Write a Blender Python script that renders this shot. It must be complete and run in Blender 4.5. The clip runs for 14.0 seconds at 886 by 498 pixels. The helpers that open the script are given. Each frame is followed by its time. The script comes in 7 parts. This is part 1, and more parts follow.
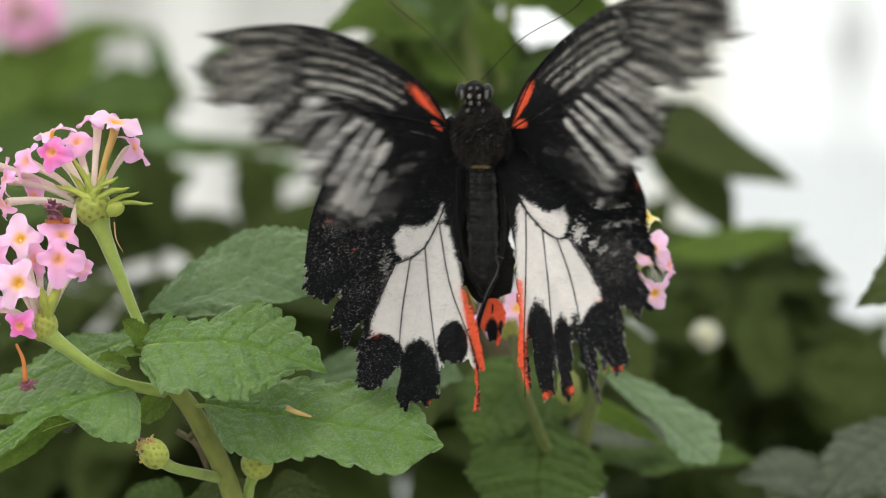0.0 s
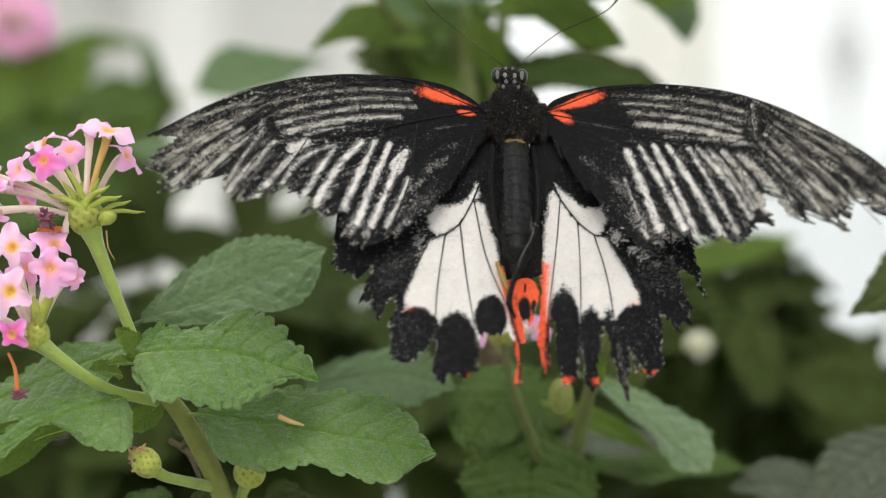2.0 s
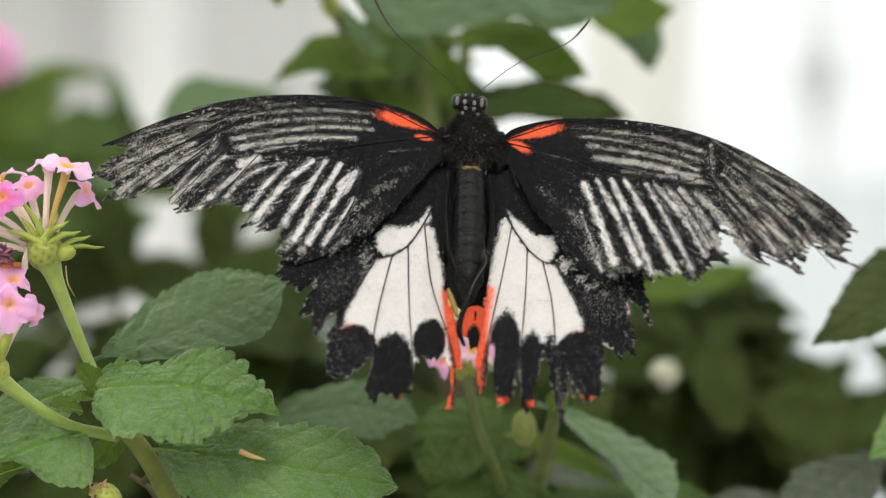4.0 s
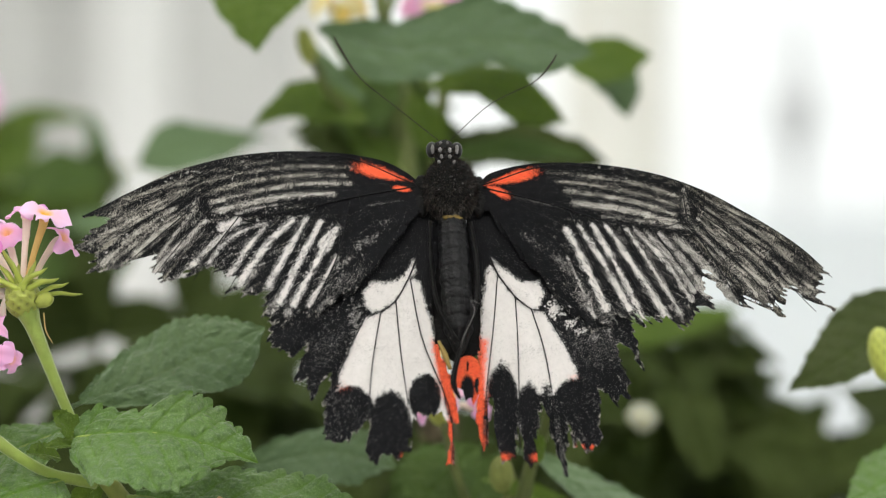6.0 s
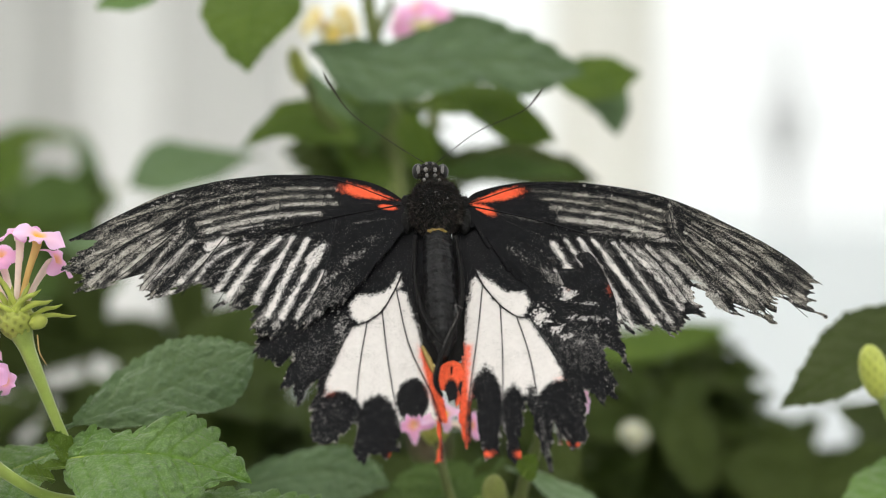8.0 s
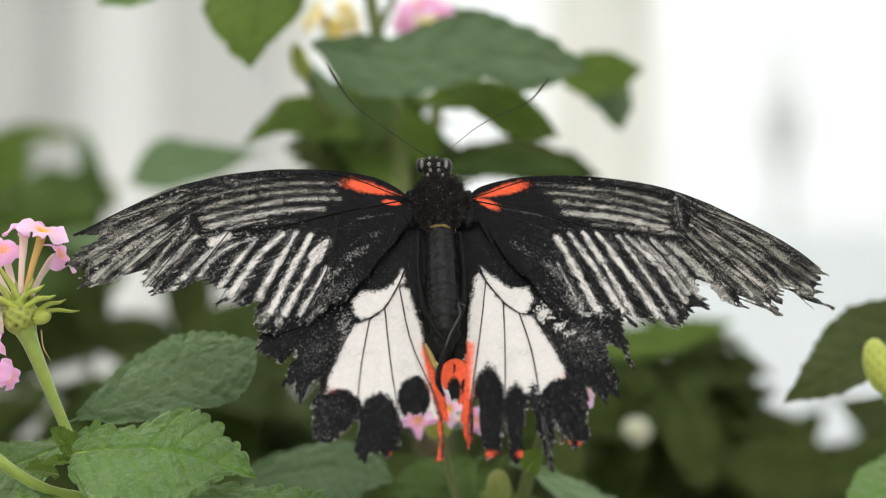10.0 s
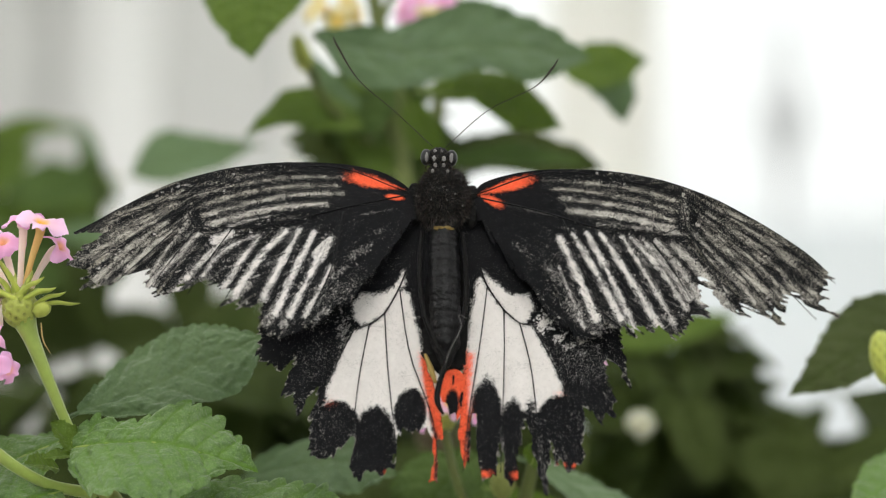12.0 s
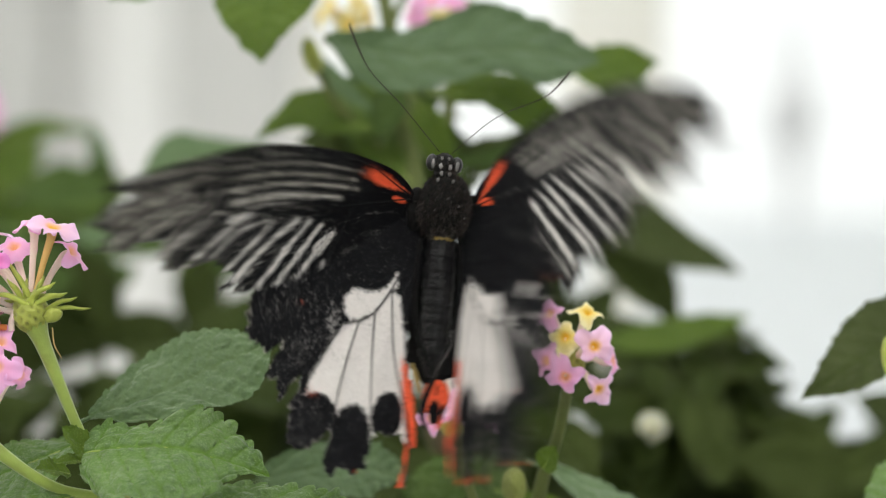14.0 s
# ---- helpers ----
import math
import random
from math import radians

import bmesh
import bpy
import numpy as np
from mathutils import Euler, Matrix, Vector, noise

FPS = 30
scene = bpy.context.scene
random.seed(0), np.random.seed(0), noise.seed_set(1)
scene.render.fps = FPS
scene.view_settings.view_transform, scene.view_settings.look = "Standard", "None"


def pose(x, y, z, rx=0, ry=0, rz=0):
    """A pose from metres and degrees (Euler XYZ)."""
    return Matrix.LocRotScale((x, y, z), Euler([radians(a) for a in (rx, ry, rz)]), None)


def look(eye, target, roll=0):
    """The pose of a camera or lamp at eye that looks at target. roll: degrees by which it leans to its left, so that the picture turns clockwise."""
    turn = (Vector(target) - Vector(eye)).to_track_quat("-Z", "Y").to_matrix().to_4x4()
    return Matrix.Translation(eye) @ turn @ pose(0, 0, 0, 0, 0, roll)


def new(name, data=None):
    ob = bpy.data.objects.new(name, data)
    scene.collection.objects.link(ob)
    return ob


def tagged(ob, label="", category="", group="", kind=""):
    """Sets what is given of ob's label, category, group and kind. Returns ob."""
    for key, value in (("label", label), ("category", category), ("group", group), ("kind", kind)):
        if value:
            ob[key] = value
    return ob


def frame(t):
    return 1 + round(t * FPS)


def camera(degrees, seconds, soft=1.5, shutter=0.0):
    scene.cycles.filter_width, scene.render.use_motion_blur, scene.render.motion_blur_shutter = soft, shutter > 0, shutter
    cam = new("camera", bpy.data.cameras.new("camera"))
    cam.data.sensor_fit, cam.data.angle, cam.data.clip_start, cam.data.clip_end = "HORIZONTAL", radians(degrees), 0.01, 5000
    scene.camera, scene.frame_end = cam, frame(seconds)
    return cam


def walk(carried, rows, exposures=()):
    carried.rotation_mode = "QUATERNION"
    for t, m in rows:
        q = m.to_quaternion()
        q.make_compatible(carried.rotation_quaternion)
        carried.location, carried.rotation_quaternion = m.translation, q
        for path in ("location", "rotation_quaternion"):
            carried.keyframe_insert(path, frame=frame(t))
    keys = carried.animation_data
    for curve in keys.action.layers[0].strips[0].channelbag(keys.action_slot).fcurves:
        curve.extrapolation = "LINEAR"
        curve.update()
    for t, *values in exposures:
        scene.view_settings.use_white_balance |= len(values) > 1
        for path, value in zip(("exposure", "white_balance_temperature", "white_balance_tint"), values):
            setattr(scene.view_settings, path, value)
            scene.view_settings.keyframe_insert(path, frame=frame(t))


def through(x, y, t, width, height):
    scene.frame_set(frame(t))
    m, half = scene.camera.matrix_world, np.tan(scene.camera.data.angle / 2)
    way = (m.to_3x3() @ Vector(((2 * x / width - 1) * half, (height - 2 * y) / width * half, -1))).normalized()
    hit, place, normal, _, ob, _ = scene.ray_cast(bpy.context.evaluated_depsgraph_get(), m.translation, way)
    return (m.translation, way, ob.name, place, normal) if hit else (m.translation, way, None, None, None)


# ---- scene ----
def aim(x, y, z, pan, tilt, roll):
    """The pose of a camera at a place, turned by pan, tilt and roll in degrees."""
    return pose(x, y, z, 90 + tilt, 0, pan) @ pose(0, 0, 0, 0, 0, roll)


cam = camera(20, 14.0, soft=1.1, shutter=0.9)
cam.data.dof.use_dof = True
cam.data.dof.focus_distance = 0.401
cam.data.dof.aperture_fstop = 10.5
walk(cam, [
    (0, aim(-0.00129, -0.40082, 1.19882, 1.482, -2.032, 0.831)),
    (0.5, aim(-0.00095, -0.40071, 1.19918, 1.528, -2.017, 0.753)),
    (1, aim(-0.00166, -0.40065, 1.19853, 1.461, -1.867, 0.694)),
    (1.5, aim(-0.00134, -0.40049, 1.19849, 1.451, -1.831, 0.838)),
    (2, aim(-0.00099, -0.40046, 1.19805, 1.359, -1.729, 0.805)),
    (2.5, aim(-0.00008, -0.39923, 1.19838, 1.249, -1.631, 0.693)),
    (3, aim(0.00066, -0.39949, 1.19858, 1.140, -1.502, 0.555)),
    (5.5, aim(0.00212, -0.40015, 1.20096, 0.435, -0.548, 0.441)),
    (6, aim(0.00183, -0.40102, 1.20109, 0.358, -0.323, 0.427)),
    (6.5, aim(0.00199, -0.40084, 1.20102, 0.271, -0.156, 0.276)),
    (7, aim(0.00267, -0.40089, 1.20155, 0.223, -0.098, 0.390)),
    (7.5, aim(0.00208, -0.40176, 1.20189, 0.100, -0.021, 0.126)),
    (8, aim(0.00132, -0.40245, 1.20204, 0.109, 0.000, 0.155)),
    (10.5, aim(0.00015, -0.40162, 1.20033, 0.032, 0.043, 0.009)),
    (11, aim(-0.00000, -0.40017, 1.20000, -0.000, -0.000, -0.000)),
    (11.5, aim(0.00013, -0.39962, 1.20035, 0.063, -0.070, -0.072)),
    (12, aim(-0.00009, -0.39852, 1.20038, 0.074, -0.083, -0.014)),
    (12.5, aim(-0.00019, -0.39785, 1.20080, 0.153, -0.140, -0.086)),
    (13, aim(-0.00023, -0.39839, 1.20059, 0.199, -0.111, 0.047)),
    (13.5, aim(-0.00053, -0.39818, 1.20102, 0.253, -0.156, 0.078)),
    (14, aim(-0.00048, -0.39790, 1.20150, 0.283, -0.148, -0.120)),
], exposures=((0, 0.21), (2, 0.20), (3, 0.17), (5.5, 0.11), (11, 0.10), (12.5, 0.08), (14, 0.11)))

# ---- daylight: a bright overcast sky over the glasshouse ----
SUN_UP, SUN_TURN = radians(58), radians(200)
world = bpy.data.worlds.new("overcast_sky")
scene.world = world
world.use_nodes = True
wt = world.node_tree
wt.nodes.clear()
sky = wt.nodes.new("ShaderNodeTexSky")
sky.sky_type = "NISHITA"
sky.sun_disc = False
sky.sun_elevation, sky.sun_rotation = SUN_UP, SUN_TURN
sky.air_density, sky.dust_density, sky.ozone_density = 1.0, 4.0, 1.0
grey = wt.nodes.new("ShaderNodeHueSaturation")
grey.inputs["Saturation"].default_value = 0.18
back = wt.nodes.new("ShaderNodeBackground")
back.inputs["Strength"].default_value = 0.14
wout = wt.nodes.new("ShaderNodeOutputWorld")
wt.links.new(sky.outputs[0], grey.inputs["Color"])
cloud = wt.nodes.new("ShaderNodeMix")
cloud.data_type = "RGBA"
cloud.inputs[0].default_value = 0.7
cloud.inputs[7].default_value = (9.6, 9.7, 9.6, 1)
wt.links.new(grey.outputs[0], cloud.inputs[6])
wt.links.new(cloud.outputs[2], back.inputs["Color"])
wt.links.new(back.outputs[0], wout.inputs["Surface"])

sun = new("sun", bpy.data.lights.new("sun", "SUN"))
sun.data.energy, sun.data.angle, sun.data.color = 0.7, radians(25), (1.0, 0.96, 0.9)
SUN_FROM = Vector((math.sin(SUN_TURN) * math.cos(SUN_UP), math.cos(SUN_TURN) * math.cos(SUN_UP), math.sin(SUN_UP)))
sun.matrix_world = look(SUN_FROM * 6, (0, 0, 0))


# ---- materials ----
def material(name, colour, rough=0.6, vary=0.15, scale=300.0, bump=0.0, bump_scale=800.0, through=0.0, metal=0.0, sheen=0.0, gloss=0.5):
    """A procedural surface: colour with two scales of variation, fine relief, and light shining through by the share given."""
    m = bpy.data.materials.new(name)
    m.use_nodes = True
    t = m.node_tree
    b = t.nodes["Principled BSDF"]
    b.inputs["Roughness"].default_value = rough
    b.inputs["Metallic"].default_value = metal
    b.inputs["Sheen Weight"].default_value = sheen
    b.inputs["Specular IOR Level"].default_value = gloss
    co = t.nodes.new("ShaderNodeTexCoord")
    n1, n2 = t.nodes.new("ShaderNodeTexNoise"), t.nodes.new("ShaderNodeTexNoise")
    n1.inputs["Scale"].default_value, n1.inputs["Detail"].default_value = scale, 4
    n2.inputs["Scale"].default_value, n2.inputs["Detail"].default_value = scale * 0.13, 3
    info = t.nodes.new("ShaderNodeObjectInfo")
    add = t.nodes.new("ShaderNodeMath")
    add.operation = "ADD"
    add2 = t.nodes.new("ShaderNodeMath")
    add2.operation = "MULTIPLY_ADD"
    add2.inputs[1].default_value = 0.5
    rng = t.nodes.new("ShaderNodeMapRange")
    rng.inputs["From Min"].default_value, rng.inputs["From Max"].default_value = 0.7, 1.8
    rng.inputs["To Min"].default_value, rng.inputs["To Max"].default_value = 1 - vary, 1 + vary
    mul = t.nodes.new("ShaderNodeVectorMath")
    mul.operation = "SCALE"
    mul.inputs[0].default_value = colour
    for n in (n1, n2):
        t.links.new(co.outputs["Object"], n.inputs["Vector"])
    t.links.new(n1.outputs[0], add.inputs[0])
    t.links.new(n2.outputs[0], add.inputs[1])
    t.links.new(info.outputs["Random"], add2.inputs[0])
    t.links.new(add.outputs[0], add2.inputs[2])
    t.links.new(add2.outputs[0], rng.inputs["Value"])
    t.links.new(rng.outputs[0], mul.inputs["Scale"])
    t.links.new(mul.outputs[0], b.inputs["Base Color"])
    if bump:
        nb, bp = t.nodes.new("ShaderNodeTexNoise"), t.nodes.new("ShaderNodeBump")
        nb.inputs["Scale"].default_value, nb.inputs["Detail"].default_value = bump_scale, 3
        bp.inputs["Strength"].default_value, bp.inputs["Distance"].default_value = bump, 0.6 / bump_scale
        t.links.new(co.outputs["Object"], nb.inputs["Vector"])
        t.links.new(nb.outputs[0], bp.inputs["Height"])
        t.links.new(bp.outputs[0], b.inputs["Normal"])
    if through:
        shine_through(t, b, mul.outputs[0], through)
    return m


def shine_through(t, b, colour, share):
    """Mixes a translucent surface into a Principled one."""
    tr, mx = t.nodes.new("ShaderNodeBsdfTranslucent"), t.nodes.new("ShaderNodeMixShader")
    mx.inputs[0].default_value = share
    t.links.new(colour, tr.inputs["Color"])
    t.links.new(b.outputs[0], mx.inputs[1])
    t.links.new(tr.outputs[0], mx.inputs[2])
    t.links.new(mx.outputs[0], t.nodes["Material Output"].inputs["Surface"])


def mix_colour(t, factor, a, b):
    """A colour mix node; a and b are colours or sockets."""
    n = t.nodes.new("ShaderNodeMix")
    n.data_type = "RGBA"
    t.links.new(factor, n.inputs[0])
    for socket, v in ((n.inputs[6], a), (n.inputs[7], b)):
        if isinstance(v, tuple):
            socket.default_value = (*v, 1)
        else:
            t.links.new(v, socket)
    return n.outputs[2]


def attribute(t, name):
    n = t.nodes.new("ShaderNodeAttribute")
    n.attribute_name = name
    return n.outputs["Fac"]


def noise_node(t, scale, detail=3.0, rough=0.5):
    co, n = t.nodes.new("ShaderNodeTexCoord"), t.nodes.new("ShaderNodeTexNoise")
    n.inputs["Scale"].default_value, n.inputs["Detail"].default_value, n.inputs["Roughness"].default_value = scale, detail, rough
    t.links.new(co.outputs["Object"], n.inputs["Vector"])
    return n.outputs[0]


def leaf_material(name, dark, light, vein, rough=0.5, through=0.22, sheen=0.25, bump=0.7, gloss=0.35):
    """A lantana leaf: puckered hairy blade between sunken veins, light shining through."""
    m = bpy.data.materials.new(name)
    m.use_nodes = True
    t = m.node_tree
    b = t.nodes["Principled BSDF"]
    b.inputs["Roughness"].default_value = rough
    b.inputs["Sheen Weight"].default_value = sheen
    b.inputs["Sheen Roughness"].default_value = 0.4
    b.inputs["Specular IOR Level"].default_value = gloss
    patch = t.nodes.new("ShaderNodeMapRange")
    patch.inputs["From Min"].default_value, patch.inputs["From Max"].default_value = 0.3, 0.7
    t.links.new(noise_node(t, 110.0, 4.0, 0.6), patch.inputs["Value"])
    blade = mix_colour(t, patch.outputs[0], dark, light)
    co, cells = t.nodes.new("ShaderNodeTexCoord"), t.nodes.new("ShaderNodeTexVoronoi")
    cells.feature = "SMOOTH_F1"
    cells.inputs["Scale"].default_value = 850.0
    cells.inputs["Smoothness"].default_value = 0.6
    warp = t.nodes.new("ShaderNodeMix")
    warp.data_type = "VECTOR"
    warp.inputs[0].default_value = 0.0018
    nz = t.nodes.new("ShaderNodeTexNoise")
    nz.inputs["Scale"].default_value = 500.0
    t.links.new(co.outputs["Object"], nz.inputs["Vector"])
    t.links.new(co.outputs["Object"], warp.inputs[4])
    t.links.new(nz.outputs["Color"], warp.inputs[5])
    t.links.new(warp.outputs[1], cells.inputs["Vector"])
    net = t.nodes.new("ShaderNodeMapRange")
    net.inputs["From Min"].default_value, net.inputs["From Max"].default_value = 0.30, 0.62
    net.inputs["To Min"].default_value, net.inputs["To Max"].default_value = 0.0, 0.40
    t.links.new(cells.outputs["Distance"], net.inputs["Value"])
    blade = mix_colour(t, net.outputs[0], blade, vein)
    hair = t.nodes.new("ShaderNodeMapRange")
    hair.inputs["From Min"].default_value, hair.inputs["From Max"].default_value = 0.52, 0.68
    hair.inputs["To Max"].default_value = 0.42
    t.links.new(noise_node(t, 4200.0, 2.0, 0.6), hair.inputs["Value"])
    blade = mix_colour(t, hair.outputs[0], blade, tuple(min(1.0, c * 1.7 + 0.03) for c in light))
    scale = t.nodes.new("ShaderNodeMath")
    scale.operation = "MULTIPLY"
    scale.inputs[1].default_value = 0.95
    t.links.new(attribute(t, "vein"), scale.inputs[0])
    blade = mix_colour(t, scale.outputs[0], blade, vein)
    t.links.new(blade, b.inputs["Base Color"])
    up = t.nodes.new("ShaderNodeMath")
    up.operation = "MULTIPLY_ADD"
    up.inputs[1].default_value = -1.0
    fine = t.nodes.new("ShaderNodeMath")
    fine.operation = "MULTIPLY"
    fine.inputs[1].default_value = 0.5
    t.links.new(noise_node(t, 2600.0, 3.0, 0.6), fine.inputs[0])
    t.links.new(cells.outputs["Distance"], up.inputs[0])
    t.links.new(fine.outputs[0], up.inputs[2])
    bp = t.nodes.new("ShaderNodeBump")
    bp.inputs["Strength"].default_value, bp.inputs["Distance"].default_value = bump, 0.0007
    t.links.new(up.outputs[0], bp.inputs["Height"])
    t.links.new(bp.outputs[0], b.inputs["Normal"])
    shine_through(t, b, blade, through)
    return m


def wing_material():
    """Butterfly wing: black scales, pale scales by a density, red patches; each scale shows as grain."""
    m = bpy.data.materials.new("wing_scales")
    m.use_nodes = True
    t = m.node_tree
    b = t.nodes["Principled BSDF"]
    b.inputs["Roughness"].default_value = 0.55
    b.inputs["Specular IOR Level"].default_value = 0.05
    grain = noise_node(t, 6400.0, 2.5, 0.65)
    fine = t.nodes.new("ShaderNodeMapRange")
    fine.inputs["From Min"].default_value, fine.inputs["From Max"].default_value = 0.28, 0.72
    t.links.new(grain, fine.inputs["Value"])

    def covered(name, low, high):
        """1 where the density of scales beats the grain."""
        sub, rng = t.nodes.new("ShaderNodeMath"), t.nodes.new("ShaderNodeMapRange")
        sub.operation = "SUBTRACT"
        rng.inputs["From Min"].default_value, rng.inputs["From Max"].default_value = low, high
        t.links.new(attribute(t, name), sub.inputs[0])
        t.links.new(fine.outputs[0], sub.inputs[1])
        t.links.new(sub.outputs[0], rng.inputs["Value"])
        return rng.outputs[0]

    black = mix_colour(t, noise_node(t, 900.0, 4.0), (0.0030, 0.0030, 0.0036), (0.0098, 0.0098, 0.0112))
    white = mix_colour(t, noise_node(t, 1500.0, 6.0, 0.75), (0.56, 0.52, 0.495), (0.83, 0.785, 0.755))
    tan = mix_colour(t, noise_node(t, 500.0, 3.0), (0.24, 0.215, 0.170), (0.52, 0.485, 0.41))
    pale = mix_colour(t, attribute(t, "whiteness"), tan, white)
    red = mix_colour(t, noise_node(t, 1200.0, 3.0), (0.78, 0.065, 0.022), (0.94, 0.175, 0.075))
    colour = mix_colour(t, covered("pale", -0.05, 0.42), black, pale)
    colour = mix_colour(t, covered("red", 0.0, 0.7), colour, red)
    t.links.new(colour, b.inputs["Base Color"])
    bp = t.nodes.new("ShaderNodeBump")
    bp.inputs["Strength"].default_value, bp.inputs["Distance"].default_value = 0.35, 0.00015
    t.links.new(grain, bp.inputs["Height"])
    t.links.new(bp.outputs[0], b.inputs["Normal"])
    shine_through(t, b, colour, 0.10)
    return m


def petal_material(name, eye, mid, rim):
    """A floret's limb: a coloured eye that runs out into the lobes."""
    m = bpy.data.materials.new(name)
    m.use_nodes = True
    t = m.node_tree
    b = t.nodes["Principled BSDF"]
    b.inputs["Roughness"].default_value = 0.5
    b.inputs["Sheen Weight"].default_value = 0.2
    ramp = t.nodes.new("ShaderNodeValToRGB")
    ramp.color_ramp.elements[0].position, ramp.color_ramp.elements[0].color = 0.14, (*eye, 1)
    ramp.color_ramp.elements[1].position, ramp.color_ramp.elements[1].color = 0.92, (*rim, 1)
    e = ramp.color_ramp.elements.new(0.38)
    e.color = (*mid, 1)
    add = t.nodes.new("ShaderNodeMath")
    add.operation = "MULTIPLY_ADD"
    add.inputs[1].default_value = 0.25
    t.links.new(noise_node(t, 500.0, 3.0), add.inputs[0])
    t.links.new(attribute(t, "rim"), add.inputs[2])
    sub = t.nodes.new("ShaderNodeMath")
    sub.operation = "SUBTRACT"
    sub.inputs[1].default_value = 0.12
    t.links.new(add.outputs[0], sub.inputs[0])
    t.links.new(sub.outputs[0], ramp.inputs[0])
    t.links.new(ramp.outputs[0], b.inputs["Base Color"])
    shine_through(t, b, ramp.outputs[0], 0.3)
    return m


M_LEAF = leaf_material("lantana_leaf", (0.103, 0.178, 0.058), (0.165, 0.252, 0.094), (0.098, 0.205, 0.010), 0.5, 0.22, 0.22, 0.8)
M_LEAF_SAGE = leaf_material("sage_green_leaf", (0.082, 0.140, 0.056), (0.118, 0.182, 0.080), (0.105, 0.170, 0.060), 0.5, 0.22, 0.25)
M_LEAF_BROAD = leaf_material("broad_green_leaf", (0.058, 0.104, 0.040), (0.090, 0.146, 0.062), (0.080, 0.130, 0.045), 0.5, 0.22, 0.20)
M_LEAF_SOFT = leaf_material("grey_green_leaf", (0.115, 0.180, 0.085), (0.180, 0.255, 0.135), (0.105, 0.175, 0.060), 0.5, 0.22, 0.35)
M_LEAF_DULL = leaf_material("dull_grey_leaf", (0.055, 0.068, 0.042), (0.082, 0.097, 0.062), (0.050, 0.066, 0.034), 0.6, 0.15, 0.10)
M_LEAF_OLIVE = leaf_material("olive_leaf", (0.042, 0.056, 0.018), (0.062, 0.078, 0.026), (0.045, 0.064, 0.014), 0.65, 0.15, 0.0, 0.7, 0.12)
# mid-tone leaf copy: lighter shade among the inner leaves, held in its green
M_LEAF_HALF_SHADE = leaf_material("half_shaded_leaf", (0.050, 0.090, 0.018), (0.080, 0.125, 0.032), (0.055, 0.098, 0.012), 0.6, 0.2, 0.0, 0.7, 0.2)
# darkest copy of the leaf green: shade deep in the planting, put into the colour
M_LEAF_SHADED = leaf_material("shaded_leaf", (0.032, 0.045, 0.010), (0.058, 0.076, 0.018), (0.026, 0.042, 0.006), 0.65, 0.12, 0.0, 0.7, 0.10)
M_LEAF_LIME = leaf_material("young_leaf", (0.072, 0.122, 0.010), (0.115, 0.178, 0.018), (0.082, 0.145, 0.010), 0.55, 0.35, 0.1)
M_STEM = material("green_stem", (0.25, 0.33, 0.055), 0.5, 0.3, 400, 0.5, 1500, 0.0, 0, 0.3)
M_STEM_OLIVE = material("olive_stem", (0.19, 0.21, 0.038), 0.6, 0.3, 400, 0.5, 1500)
# green stem colour dimmed, painting in the shade on the rear shoots
M_STEM_DIM = material("shaded_stem", (0.11, 0.135, 0.030), 0.6, 0.3, 400, 0.5, 1500)
# seed head green made dimmer: the shade behind the butterfly is in this colour
M_SEED_DIM = material("shaded_seed_head", (0.17, 0.19, 0.040), 0.6, 0.3, 500, 0.5, 1500)
M_WOOD = material("woody_stem", (0.13, 0.10, 0.055), 0.8, 0.35, 200, 0.8, 500)
M_CUSHION = material("seed_cushion", (0.40, 0.44, 0.075), 0.5, 0.35, 500, 0.5, 1800, 0.1, 0, 0.2)
tc = M_CUSHION.node_tree
tc.links.new(mix_colour(tc, attribute(tc, "pit"), tc.nodes["Principled BSDF"].inputs["Base Color"].links[0].from_socket, (0.07, 0.055, 0.015)), tc.nodes["Principled BSDF"].inputs["Base Color"])
M_BRACT = material("flower_bract", (0.42, 0.48, 0.075), 0.5, 0.35, 500, 0.5, 1800, 0.2, 0, 0.2)
M_TUBE = material("corolla_tube", (0.93, 0.82, 0.74), 0.5, 0.12, 350, 0.2, 1500, 0.45)
M_TUBE_GOLD = material("golden_tube", (0.78, 0.52, 0.18), 0.5, 0.15, 350, 0.2, 1500, 0.3)
M_PINK = petal_material("pink_petal", (0.92, 0.50, 0.03), (0.92, 0.55, 0.70), (0.93, 0.62, 0.86))
M_ROSE = petal_material("rose_petal", (0.92, 0.45, 0.22), (0.92, 0.42, 0.68), (0.92, 0.52, 0.82))
M_MAGENTA = petal_material("magenta_petal", (0.90, 0.42, 0.12), (0.86, 0.14, 0.46), (0.86, 0.28, 0.68))
M_YELLOW = petal_material("yellow_petal", (0.85, 0.50, 0.02), (0.85, 0.68, 0.18), (0.85, 0.78, 0.45))
M_CREAM = petal_material("cream_petal", (0.70, 0.68, 0.40), (0.75, 0.75, 0.55), (0.80, 0.80, 0.66))
M_WILT = material("wilted_petal", (0.28, 0.10, 0.14), 0.8, 0.4, 500, 0.5, 1500)
M_RUST = material("withered_tube", (0.55, 0.17, 0.04), 0.7, 0.3, 400, 0.4, 1500)
M_DRY = material("dry_petal", (0.55, 0.36, 0.14), 0.7, 0.25, 500, 0.5, 1500)
M_WING = wing_material()
M_BODY = material("black_body", (0.0065, 0.0060, 0.0058), 0.55, 0.5, 900, 0.9, 2500, 0, 0, 0.0, 0.10)
M_VEIN = material("wing_vein", (0.007, 0.007, 0.008), 0.6, 0.4, 900, 0, 800, 0, 0, 0, 0.12)
